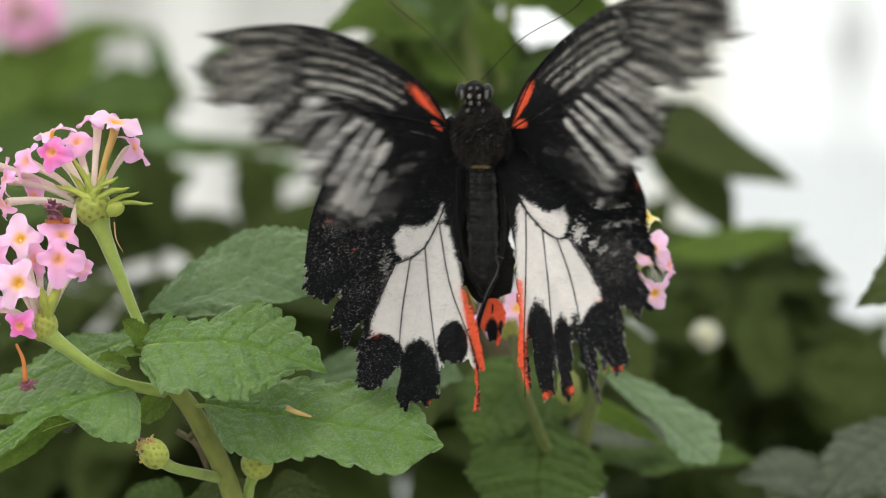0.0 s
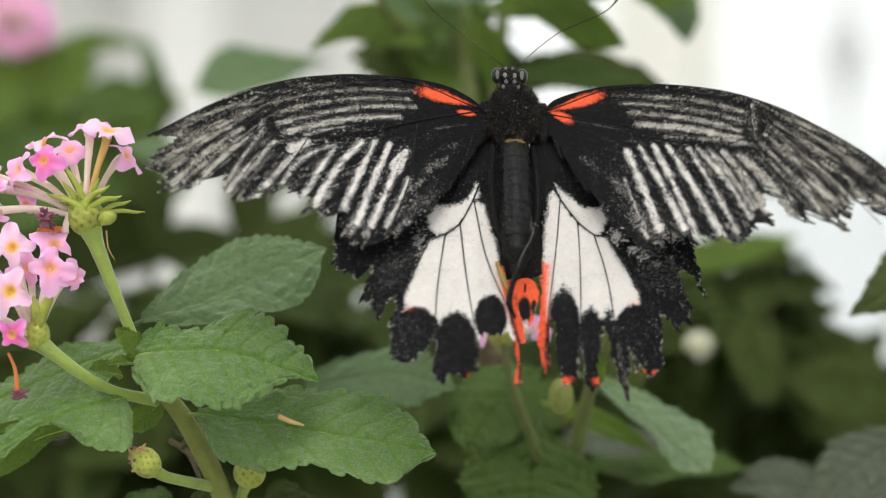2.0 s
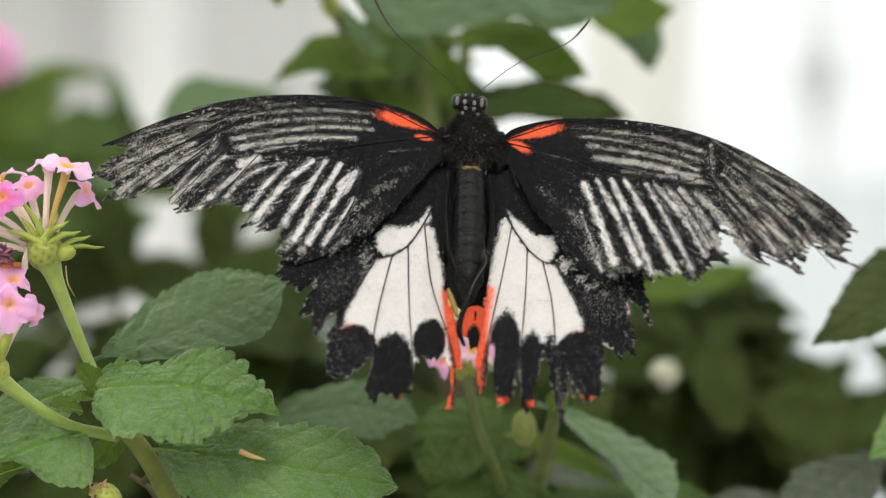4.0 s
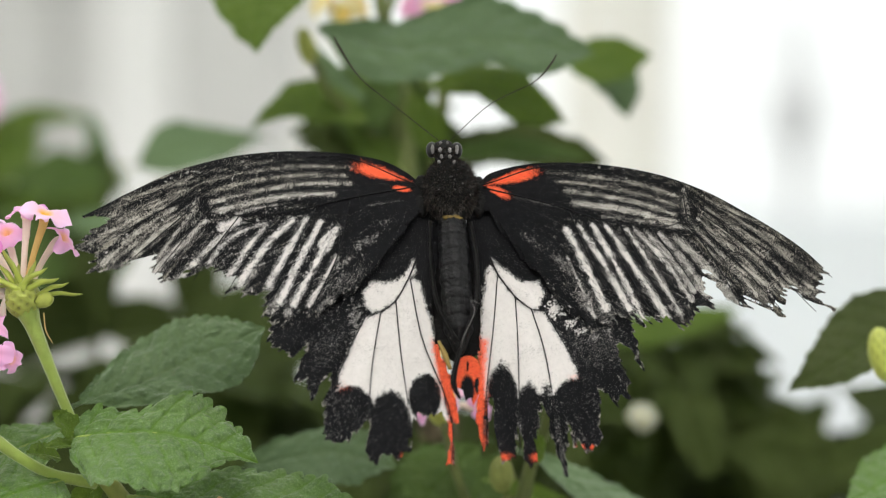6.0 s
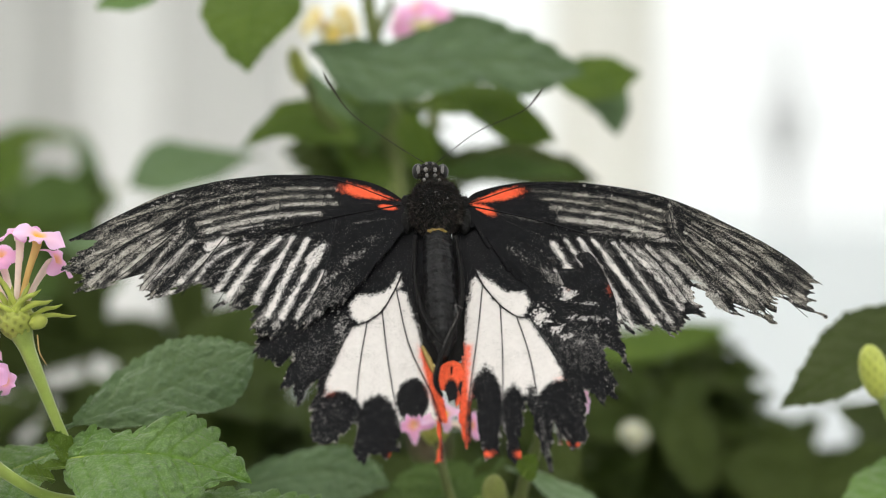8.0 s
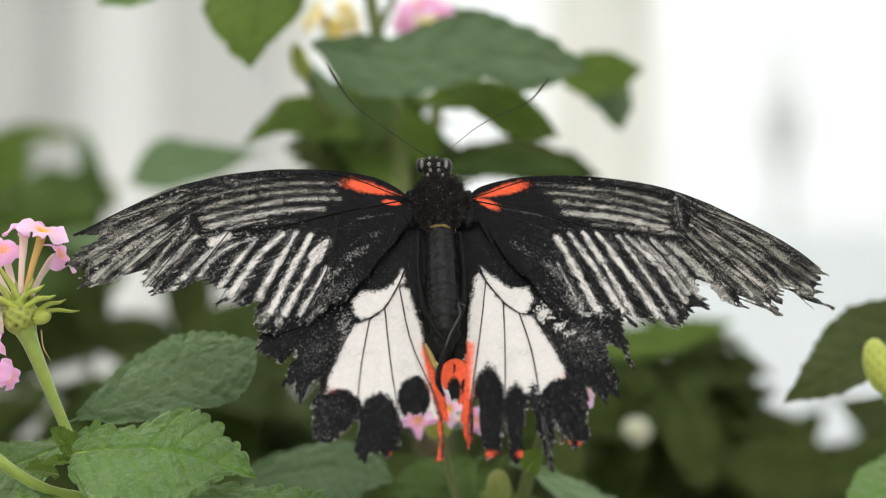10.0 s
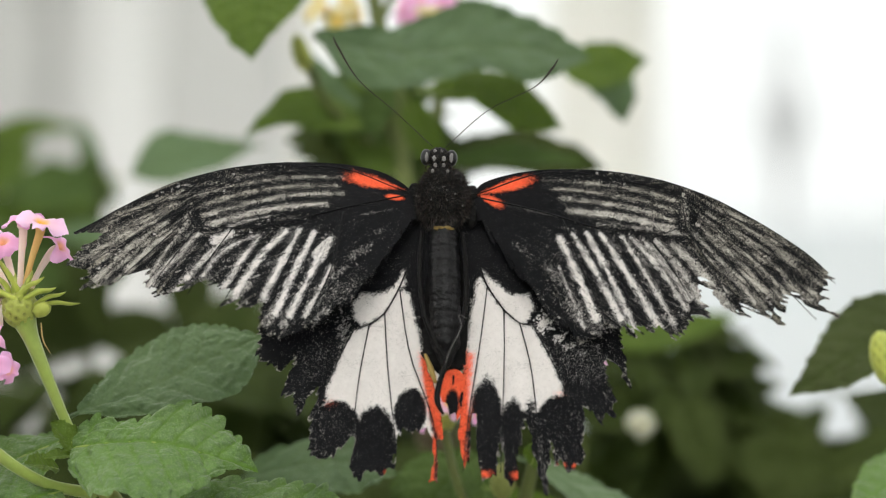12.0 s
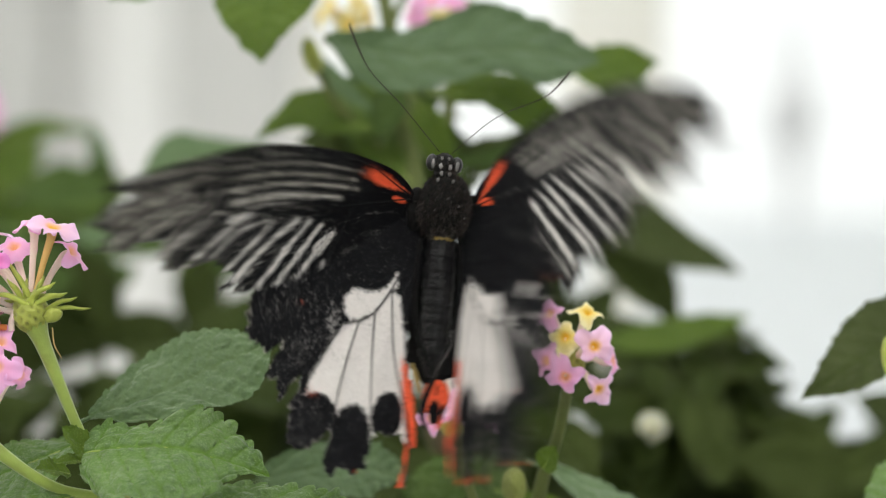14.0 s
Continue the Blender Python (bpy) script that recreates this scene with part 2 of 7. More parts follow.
M_FEELER = material("brown_feeler", (0.030, 0.022, 0.016), 0.6, 0.3, 900, 0, 800, 0, 0, 0, 0.2)
M_ABDOMEN = material("dark_abdomen", (0.011, 0.0105, 0.011), 0.42, 0.5, 900, 0.9, 2200, 0, 0, 0.0, 0.18)
M_FUR = material("body_hair", (0.050, 0.038, 0.030), 0.8, 0.6, 900, 0, 800, 0, 0, 0, 0.2)
M_GREYHAIR = material("grey_hair", (0.15, 0.13, 0.115), 0.7, 0.5, 900, 0, 800, 0, 0, 0, 0.3)
M_EYE = material("compound_eye", (0.009, 0.008, 0.008), 0.35, 0.2, 900, 0.3, 9000, 0, 0, 0, 0.3)
M_DOT = material("pale_scale_dot", (0.15, 0.14, 0.135), 0.7, 0.5, 2500)
M_AMBER = material("amber_scale", (0.24, 0.16, 0.035), 0.6, 0.3, 900)
M_WALL = material("white_painted_wall", (0.56, 0.56, 0.54), 0.7, 0.05, 3, 0.15, 60)
M_FRAME = material("cream_painted_frame", (0.80, 0.79, 0.73), 0.5, 0.06, 8, 0.1, 80)
M_STRIP = material("white_trim_paint", (0.74, 0.74, 0.72), 0.6, 0.05, 5, 0.1, 60)
M_SILL = material("pale_sill_paint", (0.74, 0.78, 0.80), 0.45, 0.05, 5, 0.1, 60)
M_FLOOR = material("concrete_floor", (0.34, 0.33, 0.31), 0.8, 0.2, 6, 0.3, 40)
M_SOIL = material("potting_soil", (0.045, 0.032, 0.022), 0.95, 0.4, 60, 1.0, 90)
M_PLANTER = material("grey_timber", (0.26, 0.23, 0.19), 0.8, 0.25, 20, 0.5, 60)
M_GROUND = material("lawn", (0.10, 0.14, 0.06), 0.95, 0.3, 2, 0.5, 20)
M_PANEL = material("grey_panel_paint", (0.50, 0.50, 0.48), 0.7, 0.05, 4, 0.1, 60)
M_FEEDER = material("pale_grey_metal", (0.58, 0.59, 0.60), 0.5, 0.1, 30)
M_GLASS = bpy.data.materials.new("window_glass")
M_GLASS.use_nodes = True
gb = M_GLASS.node_tree.nodes["Principled BSDF"]
gb.inputs["Transmission Weight"].default_value, gb.inputs["Roughness"].default_value, gb.inputs["IOR"].default_value = 1.0, 0.0, 1.1
gb.inputs["Base Color"].default_value = (0.97, 0.99, 0.98, 1)


# ---- shared shape helpers ----
def mm(x, y, z):
    """A place in millimetres from the middle of the planting, 1.2 m above the floor."""
    return Vector((x / 1000, y / 1000, 1.2 + z / 1000))


def smooth(me):
    me.polygons.foreach_set("use_smooth", [True] * len(me.polygons))
    return me


def part(name, data, mat, parent=None, label="", soft=True):
    """Links a bmesh or a mesh as one object under a thing or a part."""
    if isinstance(data, bmesh.types.BMesh):
        me = bpy.data.meshes.new(name)
        data.to_mesh(me)
        data.free()
    else:
        me = data
    if soft:
        smooth(me)
    if not me.materials:
        me.materials.append(mat)
    ob = new(name, me)
    ob.parent = parent
    if label:
        ob["label"] = label
    return ob


def thing(name, place, label, category, group="", kind=""):
    ob = new(name)
    ob.empty_display_size = 0.01
    ob.location = place
    return tagged(ob, label, category, group, kind)


def spline(points, n):
    """A smooth line of n points through the given ones."""
    p = [Vector(q) for q in points]
    p = [p[0] * 2 - p[1]] + p + [p[-1] * 2 - p[-2]]
    out = []
    for i in range(n):
        u = i / (n - 1) * (len(p) - 3)
        k = min(int(u), len(p) - 4)
        f = u - k
        a, b, c, d = p[k:k + 4]
        out.append(0.5 * ((2 * b) + (c - a) * f + (2 * a - 5 * b + 4 * c - d) * f * f + (3 * b - a - 3 * c + d) * f ** 3))
    return out


def tube(points, radii, n=16, sides=8, bm=None):
    """A round stem along a smooth line, its radius running through radii."""
    bm = bm or bmesh.new()
    line = spline(points, n)
    ref = Vector((0.31, 0.87, 0.39))
    rings = []
    for i, p in enumerate(line):
        d = (line[min(i + 1, n - 1)] - line[max(i - 1, 0)]).normalized()
        a = d.cross(ref).normalized()
        b = d.cross(a)
        u = i / (n - 1) * (len(radii) - 1)
        k = min(int(u), len(radii) - 2) if len(radii) > 1 else 0
        r = radii[k] + (radii[min(k + 1, len(radii) - 1)] - radii[k]) * (u - k)
        rings.append([bm.verts.new(p + (a * math.cos(q) + b * math.sin(q)) * r) for q in (j * math.tau / sides for j in range(sides))])
    for r0, r1 in zip(rings, rings[1:]):
        for j in range(sides):
            bm.faces.new((r0[j], r0[(j + 1) % sides], r1[(j + 1) % sides], r1[j]))
    bm.faces.new(rings[0][::-1])
    bm.faces.new(rings[-1])
    return bm


def blob(centre, radii, axis=(0, 0, 1), rings=14, sides=20, bump=0.0, seed=0, shape=None, bm=None):
    """A rounded body with its long axis along axis; shape(u) scales the radius along it; bump roughens it."""
    bm = bm or bmesh.new()
    turn = Vector(axis).to_track_quat("Z", "Y").to_matrix()
    centre = Vector(centre)
    rows = []
    for i in range(rings + 1):
        v = math.pi * i / rings
        row = []
        for j in range(sides):
            a = math.tau * j / sides
            k = (shape(i / rings) if shape else 1.0) * math.sin(v)
            p = Vector((k * math.cos(a), k * math.sin(a), -math.cos(v)))
            r = 1 + bump * noise.noise(p * 3.2 + Vector((seed, 0, 0)))
            row.append(bm.verts.new(centre + turn @ Vector((p.x * radii[0] * r, p.y * radii[1] * r, p.z * radii[2] * r))))
        rows.append(row)
    for r0, r1 in zip(rows, rows[1:]):
        for j in range(sides):
            bm.faces.new((r0[j], r0[(j + 1) % sides], r1[(j + 1) % sides], r1[j]))
    bmesh.ops.remove_doubles(bm, verts=bm.verts, dist=1e-7)
    return bm


def box(x0, x1, y0, y1, z0, z1, bevel=0.0, bm=None):
    own = bm is None
    bm = bm or bmesh.new()
    v = [bm.verts.new((x, y, z)) for x in (x0, x1) for y in (y0, y1) for z in (z0, z1)]
    for f in ((0, 1, 3, 2), (4, 6, 7, 5), (0, 4, 5, 1), (2, 3, 7, 6), (0, 2, 6, 4), (1, 5, 7, 3)):
        bm.faces.new([v[i] for i in f])
    if bevel and own:
        bmesh.ops.bevel(bm, geom=bm.edges[:], offset=bevel, segments=2, affect="EDGES")
    return bm


def grid_mesh(name, pts, rows, cols, values=None):
    """A sheet from rows x cols points, with named values at its points."""
    idx = np.arange(rows * cols).reshape(rows, cols)
    faces = np.stack([idx[:-1, :-1], idx[1:, :-1], idx[1:, 1:], idx[:-1, 1:]], -1).reshape(-1, 4)
    me = bpy.data.meshes.new(name)
    me.from_pydata(np.asarray(pts).reshape(-1, 3).tolist(), [], faces.tolist())
    for key, v in (values or {}).items():
        me.attributes.new(key, "FLOAT", "POINT").data.foreach_set("value", np.asarray(v, dtype=np.float32).ravel())
    return me


# ---- the glasshouse ----
def structure(name, bm, mat, label, category):
    return tagged(part(name, bm, mat, None, "", False), label, category, "", "structure")


structure("ground", box(-300, 300, -300, 300, -0.3, -0.12), M_GROUND, "wide lawn around the glasshouse", "lawn")
structure("floor", box(-3.2, 3.2, -3.2, 4.2, -0.1, 0.0), M_FLOOR, "pale grey concrete floor of the glasshouse", "floor")
structure("wall_north", box(-3.2, -0.28, 4.0, 4.14, 0, 2.9), M_WALL, "white painted solid wall behind the planting", "wall")
structure("wall_panel_1", box(-0.62, -0.50, 3.985, 3.997, 0, 2.9, 0.003), M_STRIP, "pale upright cover strip on the white wall", "trim")
structure("wall_panel_2", box(-1.3, -0.70, 3.965, 3.997, 0, 2.9, 0.006), M_PANEL, "grey cladding panel on the white wall", "panel")
structure("pier", box(0.238, 0.318, 3.97, 4.16, 0, 2.9, 0.008), M_FRAME, "cream painted window pier", "pier")
structure("sill_wall_1", box(0.322, 3.2, 3.98, 4.14, 0, 1.245, 0.01), M_SILL, "low pale blue-white wall under the windows", "wall")
structure("sill_wall_5", box(-0.276, 0.234, 4.0, 4.14, 0, 1.245), M_SILL, "low pale blue-white wall under the windows", "wall")
structure("sill_wall_2", box(-3.2, -3.06, -3.06, 3.996, 0, 0.6), M_SILL, "low pale blue-white side wall", "wall")
structure("sill_wall_3", box(3.06, 3.2, -3.06, 3.976, 0, 0.6), M_SILL, "low pale blue-white side wall", "wall")
structure("sill_wall_4", box(-3.2, 3.2, -3.2, -3.064, 0, 0.6), M_SILL, "low pale blue-white rear wall", "wall")


def window(name, x0, x1, y0, y1, z0, z1, bars):
    """A glazed bay: a pane of glass behind upright and level bars."""
    w = tagged(new(name), "large clear window with slim cream bars", "window", "", "structure")
    along_x = (x1 - x0) > (y1 - y0)
    cx, cy = (x0 + x1) / 2, (y0 + y1) / 2
    g = box(x0, x1, cy - 0.002, cy + 0.002, z0, z1) if along_x else box(cx - 0.002, cx + 0.002, y0, y1, z0, z1)
    pane = part("pane", g, M_GLASS, w, "", False)
    pane.visible_shadow = False
    for i in range(bars + 1):
        f = i / bars
        if along_x:
            c = x0 + 0.03 + (x1 - x0 - 0.06) * f
            b = box(c - 0.025, c + 0.025, y0, y1, z0, z1, 0.004)
        else:
            c = y0 + 0.03 + (y1 - y0 - 0.06) * f
            b = box(x0, x1, c - 0.025, c + 0.025, z0, z1, 0.004)
        part("bar", b, M_FRAME, w, "", False)
    return w


window("window_1", 0.322, 3.2, 4.02, 4.10, 1.249, 2.9, 2)
window("window_5", -0.276, 0.234, 4.02, 4.10, 1.249, 2.9, 1)
window("window_2", -3.17, -3.09, -3.06, 3.996, 0.604, 2.9, 5)
window("window_3", 3.09, 3.17, -3.06, 3.976, 0.604, 2.9, 5)
window("window_4", -3.2, 3.2, -3.17, -3.09, 0.604, 2.9, 5)

roof = tagged(new("roof"), "flat glazed roof with cream rafters", "roof", "", "structure")
rp = part("pane", box(-3.2, 3.2, -3.2, 4.16, 2.96, 2.965), M_GLASS, roof, "", False)
rp.visible_shadow = False
for i in range(6):
    x = -3.15 + i * 1.26
    part("rafter", box(x - 0.03, x + 0.03, -3.2, 4.16, 2.904, 2.958, 0.005), M_FRAME, roof, "", False)

# raised bed that carries the planting
bed = thing("raised_planter", (0, 0.45, 0), "weathered grey timber planter filled with dark soil", "planter")
for name, b in (("board", box(-1.2, 1.2, -0.45, -0.41, 0, 0.55, 0.004)), ("board", box(-1.2, 1.2, 0.41, 0.45, 0, 0.55, 0.004)),
                ("board", box(-1.2, -1.16, -0.408, 0.408, 0, 0.55, 0.004)), ("board", box(1.16, 1.2, -0.408, 0.408, 0, 0.55, 0.004))):
    part(name, b, M_PLANTER, bed, "", False)
part("soil", box(-1.158, 1.158, -0.408, 0.408, 0.02, 0.5), M_SOIL, bed, "dark crumbly soil", False)

# grey feeder hanging before the window
feeder = thing("hanging_feeder", mm(510.4, 3400, 213.3), "grey metal feeder hanging by a rod before the window", "feeder")
part("body", blob((0, 0, -0.02), (0.030, 0.030, 0.065), shape=lambda u: 0.6 + 0.6 * math.sin(u * 2.2)), M_FEEDER, feeder)
part("spike", tube([(0, 0, 0.02), (0, 0, 0.08), (0, 0, 0.15)], [0.022, 0.012, 0.004]), M_FEEDER, feeder)
part("tail", tube([(0, 0, -0.07), (0, 0, -0.14), (0, 0, -0.22)], [0.016, 0.009, 0.003]), M_FEEDER, feeder)
part("rod", tube([(0, 0, 0.14), (0, 0, 0.8), (0, 0, 1.51)], [0.002]), M_FEEDER, feeder)


# ---- lantana: leaves, stems and flowers ----
def along(values, s):
    """Values at even stations along a leaf, read smoothly at s in 0..1."""
    v = np.array(values, float)
    u = s * (len(v) - 1)
    k = np.clip(u.astype(int), 0, len(v) - 2)
    f = u - k
    p = np.concatenate([[2 * v[0] - v[1]], v, [2 * v[-1] - v[-2]]])
    a, b, c, d = p[k], p[k + 1], p[k + 2], p[k + 3]
    return np.maximum(0, 0.5 * (2 * b + (c - a) * f + (2 * a - 5 * b + 4 * c - d) * f * f + (3 * b - a - 3 * c + d) * f ** 3))


def blade(parent, line, plus, minus, face, mat, seed=0, fold=0.1, droop=0.4, teeth=16, tooth=0.07, n=120, m=49, stalk=0.0, label=""):
    """A scalloped leaf along its midrib (places in the world), with half-widths in mm to either side of it, quilted between
    sunken veins; its face looks along face. A child of a plant, with its midrib as a part."""
    rnd = random.Random(seed)
    rib = spline(line, n)
    mid = np.array([tuple(p - parent.location) for p in rib]) * 1000
    tan = np.gradient(mid, axis=0)
    tan /= np.linalg.norm(tan, axis=1)[:, None]
    nz = np.array(face, float)[None, :] - tan * (tan @ np.array(face, float))[:, None]
    nz /= np.linalg.norm(nz, axis=1)[:, None]
    ay = np.cross(nz, tan)
    length = float(np.linalg.norm(np.diff(mid, axis=0), axis=1).sum())
    s = np.linspace(0, 1, n)[:, None]
    q = np.linspace(-1, 1, m)[None, :]
    q = np.sign(q) * np.abs(q) ** 0.85
    a = np.abs(q)
    right = q > 0
    w = np.where(right, along(plus, s[:, 0])[:, None], along(minus, s[:, 0])[:, None])
    big = 0.5 * (max(plus) + max(minus))
    ph = rnd.random() * 6
    run = s * teeth + np.where(right, 0.37, 0.0) + 0.35 * np.sin(s * 8 + ph + right * 5) + 0.16 * np.sin(s * 27 + ph * 2)
    size = 0.72 + 0.28 * np.sin(np.floor(run) * 2.4 + ph + right * 1.7)
    f = run - np.floor(run)
    saw = np.where(f < 0.70, np.sqrt(np.clip(1 - (1 - f / 0.70) ** 2, 0, 1)), np.sqrt(np.clip((1 - f) / 0.30, 0, 1))) * size
    rim = a ** 9
    full = np.minimum(1, w / (0.30 * big + 1e-6))
    out = q * w + np.sign(q) * rim * full * tooth * big * (saw - 0.55) * 1.5
    fore = rim * full * tooth * big * saw * 0.55
    k = 7.5 + 1.5 * rnd.random()
    phase = (s - 0.20 * a ** 1.15 * np.minimum(1, w / big)) * k + 0.35 + np.where(right, 0.22, 0.0)
    near = np.abs(phase - np.round(phase))
    lateral = np.exp(-(near / (0.060 + 0.025 * (1 - a))) ** 2) * (s > 0.03) * (1 - 0.35 * a)
    cross = a * 6.5 + 0.5 * np.sin(np.round(phase * 2) * 2.1 + ph)
    tert = np.exp(-((cross - np.round(cross)) / 0.11) ** 2) * 0.30 * (a > 0.08) * (1 - 0.4 * a)
    spine = np.exp(-(q * w / (0.006 * length + 0.16)) ** 2)
    vein = np.clip(np.maximum(np.maximum(lateral * 0.85, tert), spine), 0, 1)
    puff = np.sqrt(np.clip(near * 2, 0, 1)) * (0.8 + 0.2 * np.sqrt(np.abs(cross - np.round(cross)) * 2))
    z = fold * a * w - droop * 0.22 * big * a ** 2.2 * np.minimum(1, w / big)
    z = z + 0.080 * big * puff * (0.4 + 0.6 * a) * full
    z = z - 0.030 * big * spine
    z = z + 0.085 * big * a ** 2 * full * np.sin(s * (10 + 5 * rnd.random()) + np.where(right, ph, ph + 2.1))
    z = z + 0.05 * big * rim * saw * full
    lump = np.array([[noise.noise(Vector((u * 5.0, v * 2.6, seed * 1.7))) + 0.5 * noise.noise(Vector((u * 13.0, v * 6.5, seed * 2.3))) for v in q[0]] for u in s[:, 0]])
    z = z + 0.075 * big * lump * (0.3 + a) * full
    pts = mid[:, None, :] + ay[:, None, :] * out[..., None] + nz[:, None, :] * z[..., None] + tan[:, None, :] * fore[..., None]
    ob = part("leaf", grid_mesh("leaf", pts * 0.001, n, m, {"vein": vein, "edge": rim * np.ones_like(s)}), mat, parent, label)
    rib_pts = [Vector(mid[i] - nz[i] * (0.05 * big * 0.6 + 0.10)) * 0.001 for i in np.linspace(0, n * 0.94, 7).astype(int)]
    if stalk:
        rib_pts = [Vector(mid[0] - tan[0] * stalk - nz[0] * stalk * 0.4) * 0.001] + rib_pts
    thick = 0.010 * big
    part("midrib", tube(rib_pts, [thick * 0.0022 + 0.0002, thick * 0.0018 + 0.00016, thick * 0.001 + 0.00008, 0.00006], 16, 6), M_STEM if mat in (M_LEAF, M_LEAF_LIME) else mat, ob)
    return ob


def leaf(parent, base, tip, width, face, mat, fold=0.15, curl=0.1, droop=0.0, seed=0, n=64, m=33, teeth=14, stalk=0.0, blunt=0.75, tooth=0.12):
    """A plain oval leaf from base to tip (places in the world), under a plant."""
    base, tip = Vector(base), Vector(tip)
    d = tip - base
    nz = Vector(face).normalized()
    prof = [(u ** 0.5) * (1 - u) ** (0.45 + 0.5 * blunt) for u in (0.01, 0.12, 0.25, 0.4, 0.55, 0.7, 0.85, 1.0)]
    half = [v / max(prof) * width / 2 for v in prof]
    line = [base, base + d * 0.5 + nz * curl * d.length * 0.25, tip]
    return blade(parent, line, half, half, face, mat, seed, fold, droop, min(teeth, 15), tooth * 0.6, max(n, 70), m, stalk)


def stem(parent, points, radii, mat=None, name="stem", n=20):
    pts = [Vector(p) - parent.location for p in points]
    return part(name, tube(pts, [r / 1000 for r in radii], n, 10), mat or M_STEM, parent)


def limb_mesh(radius, seed, lobes=4, cup=0.3):
    """The spread face of a floret: rounded unequal lobes round a small throat."""
    rnd = random.Random(seed)
    nr, nt = 9, 48
    r = np.linspace(0.05, 1, nr)[:, None]
    a = np.linspace(0, math.tau, nt + 1)[None, :]
    ph = rnd.random() * 6
    out = 0.80 + 0.20 * np.sign(np.cos(lobes * a + ph)) * np.abs(np.cos(lobes * a + ph)) ** 0.7 + 0.16 * np.cos(a + ph * 2) + 0.07 * np.cos(2 * a + ph * 5)
    out = out + 0.03 * np.sin(11 * a + ph)
    rr = radius * r * (1 + (out - 1) * r ** 1.5)
    z = cup * radius * (0.25 * r - 0.55 * r ** 3) - 0.30 * radius * np.exp(-(r / 0.16) ** 2)
    z = z + 0.16 * radius * r ** 2 * np.sin(3 * a + ph * 3) + 0.09 * radius * r ** 3 * np.sin(9 * a + ph) - 0.10 * radius * r ** 2 * np.cos(lobes * a + ph)
    pts = np.stack([rr * np.cos(a), rr * np.sin(a), z + 0 * a], -1)
    return grid_mesh("floret", pts, nr, nt + 1, {"rim": r + 0 * a})


def floret(head, origin, root, centre, size, face, mat, seed, tube_mat=None, lobes=4, cup=0.3):
    """A floret of a flower head: a slender tube from root and its spread face at centre."""
    centre, root, nz = Vector(centre), Vector(root), Vector(face).normalized()
    rot = nz.to_track_quat("Z", "Y").to_matrix().to_4x4()
    f = part("floret", limb_mesh(size / 2000, seed, lobes, cup), mat, head)
    f.matrix_local = Matrix.Translation(centre - origin) @ rot
    back = centre - nz * size / 1000 * 0.30
    t = tube([root - origin, root.lerp(back, 0.5) - origin + Vector((0, 0, 0.0006)), back - origin, centre - nz * size / 1000 * 0.13 - origin], [0.00050, 0.00052, 0.00072, 0.0006 + size * 3e-5], 12, 8)
    part("corolla_tube", t, tube_mat or M_TUBE, head)
    return f


def receptacle(parent, centre, radius, axis, seed=0, name="flower_head", label="", mat=None):
    """The knobbly green cushion in which florets and bracts are set, dimpled where old ones fell."""
    bm = bmesh.new()
    bmesh.ops.create_icosphere(bm, subdivisions=4, radius=1.0)
    pits = []
    for i in range(64):
        h = 1 - 2 * (i + 0.5) / 64
        g = i * 2.39996 + seed
        pits.append(Vector((math.cos(g) * math.sqrt(1 - h * h), math.sin(g) * math.sqrt(1 - h * h), h)))
    turn = Vector(axis).to_track_quat("Z", "Y").to_matrix()
    lay = bm.verts.layers.float.new("pit")
    for v in bm.verts:
        p = v.co.normalized()
        d = min((p - q).length for q in pits)
        k = 1 + 0.07 * min(d / 0.24, 1.0) - 0.17 * math.exp(-(d / 0.085) ** 2) + 0.04 * math.exp(-((d - 0.16) / 0.05) ** 2)
        v[lay] = math.exp(-(d / 0.075) ** 2) * 0.85
        v.co = turn @ Vector((p.x * radius[0] * k, p.y * radius[0] * k, p.z * radius[1] * k)) / 1000
    ob = part(name, bm, mat or M_CUSHION, parent, label)
    ob.location = Vector(centre) - parent.location
    return ob


def bract(head, origin, root, tip, wide=1.6):
    """A narrow pointed green bract."""
    root, tip = Vector(root) - origin, Vector(tip) - origin
    mid = root.lerp(tip, 0.5) + Vector((0, -0.0004, 0.0004))
    return part("bract", tube([root, mid, root.lerp(tip, 0.8), tip], [wide / 2000, wide / 1900, wide / 2600, 0.00008], 12, 5), M_BRACT, head)


def hairs(parent, points, count, length, seed, mat):
    """Short soft hairs standing off a stem, all of one stem in one part."""
    rnd = random.Random(seed)
    line = spline([Vector(p) - parent.location for p in points], 60)
    bm = bmesh.new()
    for _ in range(count):
        i = rnd.randrange(1, 59)
        d = (line[i + 1] - line[i - 1]).normalized()
        a = Vector((rnd.gauss(0, 1), rnd.gauss(0, 1), rnd.gauss(0, 1)))
        a = (a - d * a.dot(d)).normalized()
        p = line[i].lerp(line[i + 1], rnd.random()) + a * 0.0007
        s = d * 0.00005
        tipp = p + (a + d * rnd.uniform(-0.2, 0.5)) * length / 1000 * rnd.uniform(0.6, 1.3)
        bm.faces.new([bm.verts.new(q) for q in (p - s, p + s, tipp)])
    ob = part("hair", bm, mat, parent)
    return tagged(ob, "", "", "", "stuff")


FACE = (0.05, -0.85, 0.5)

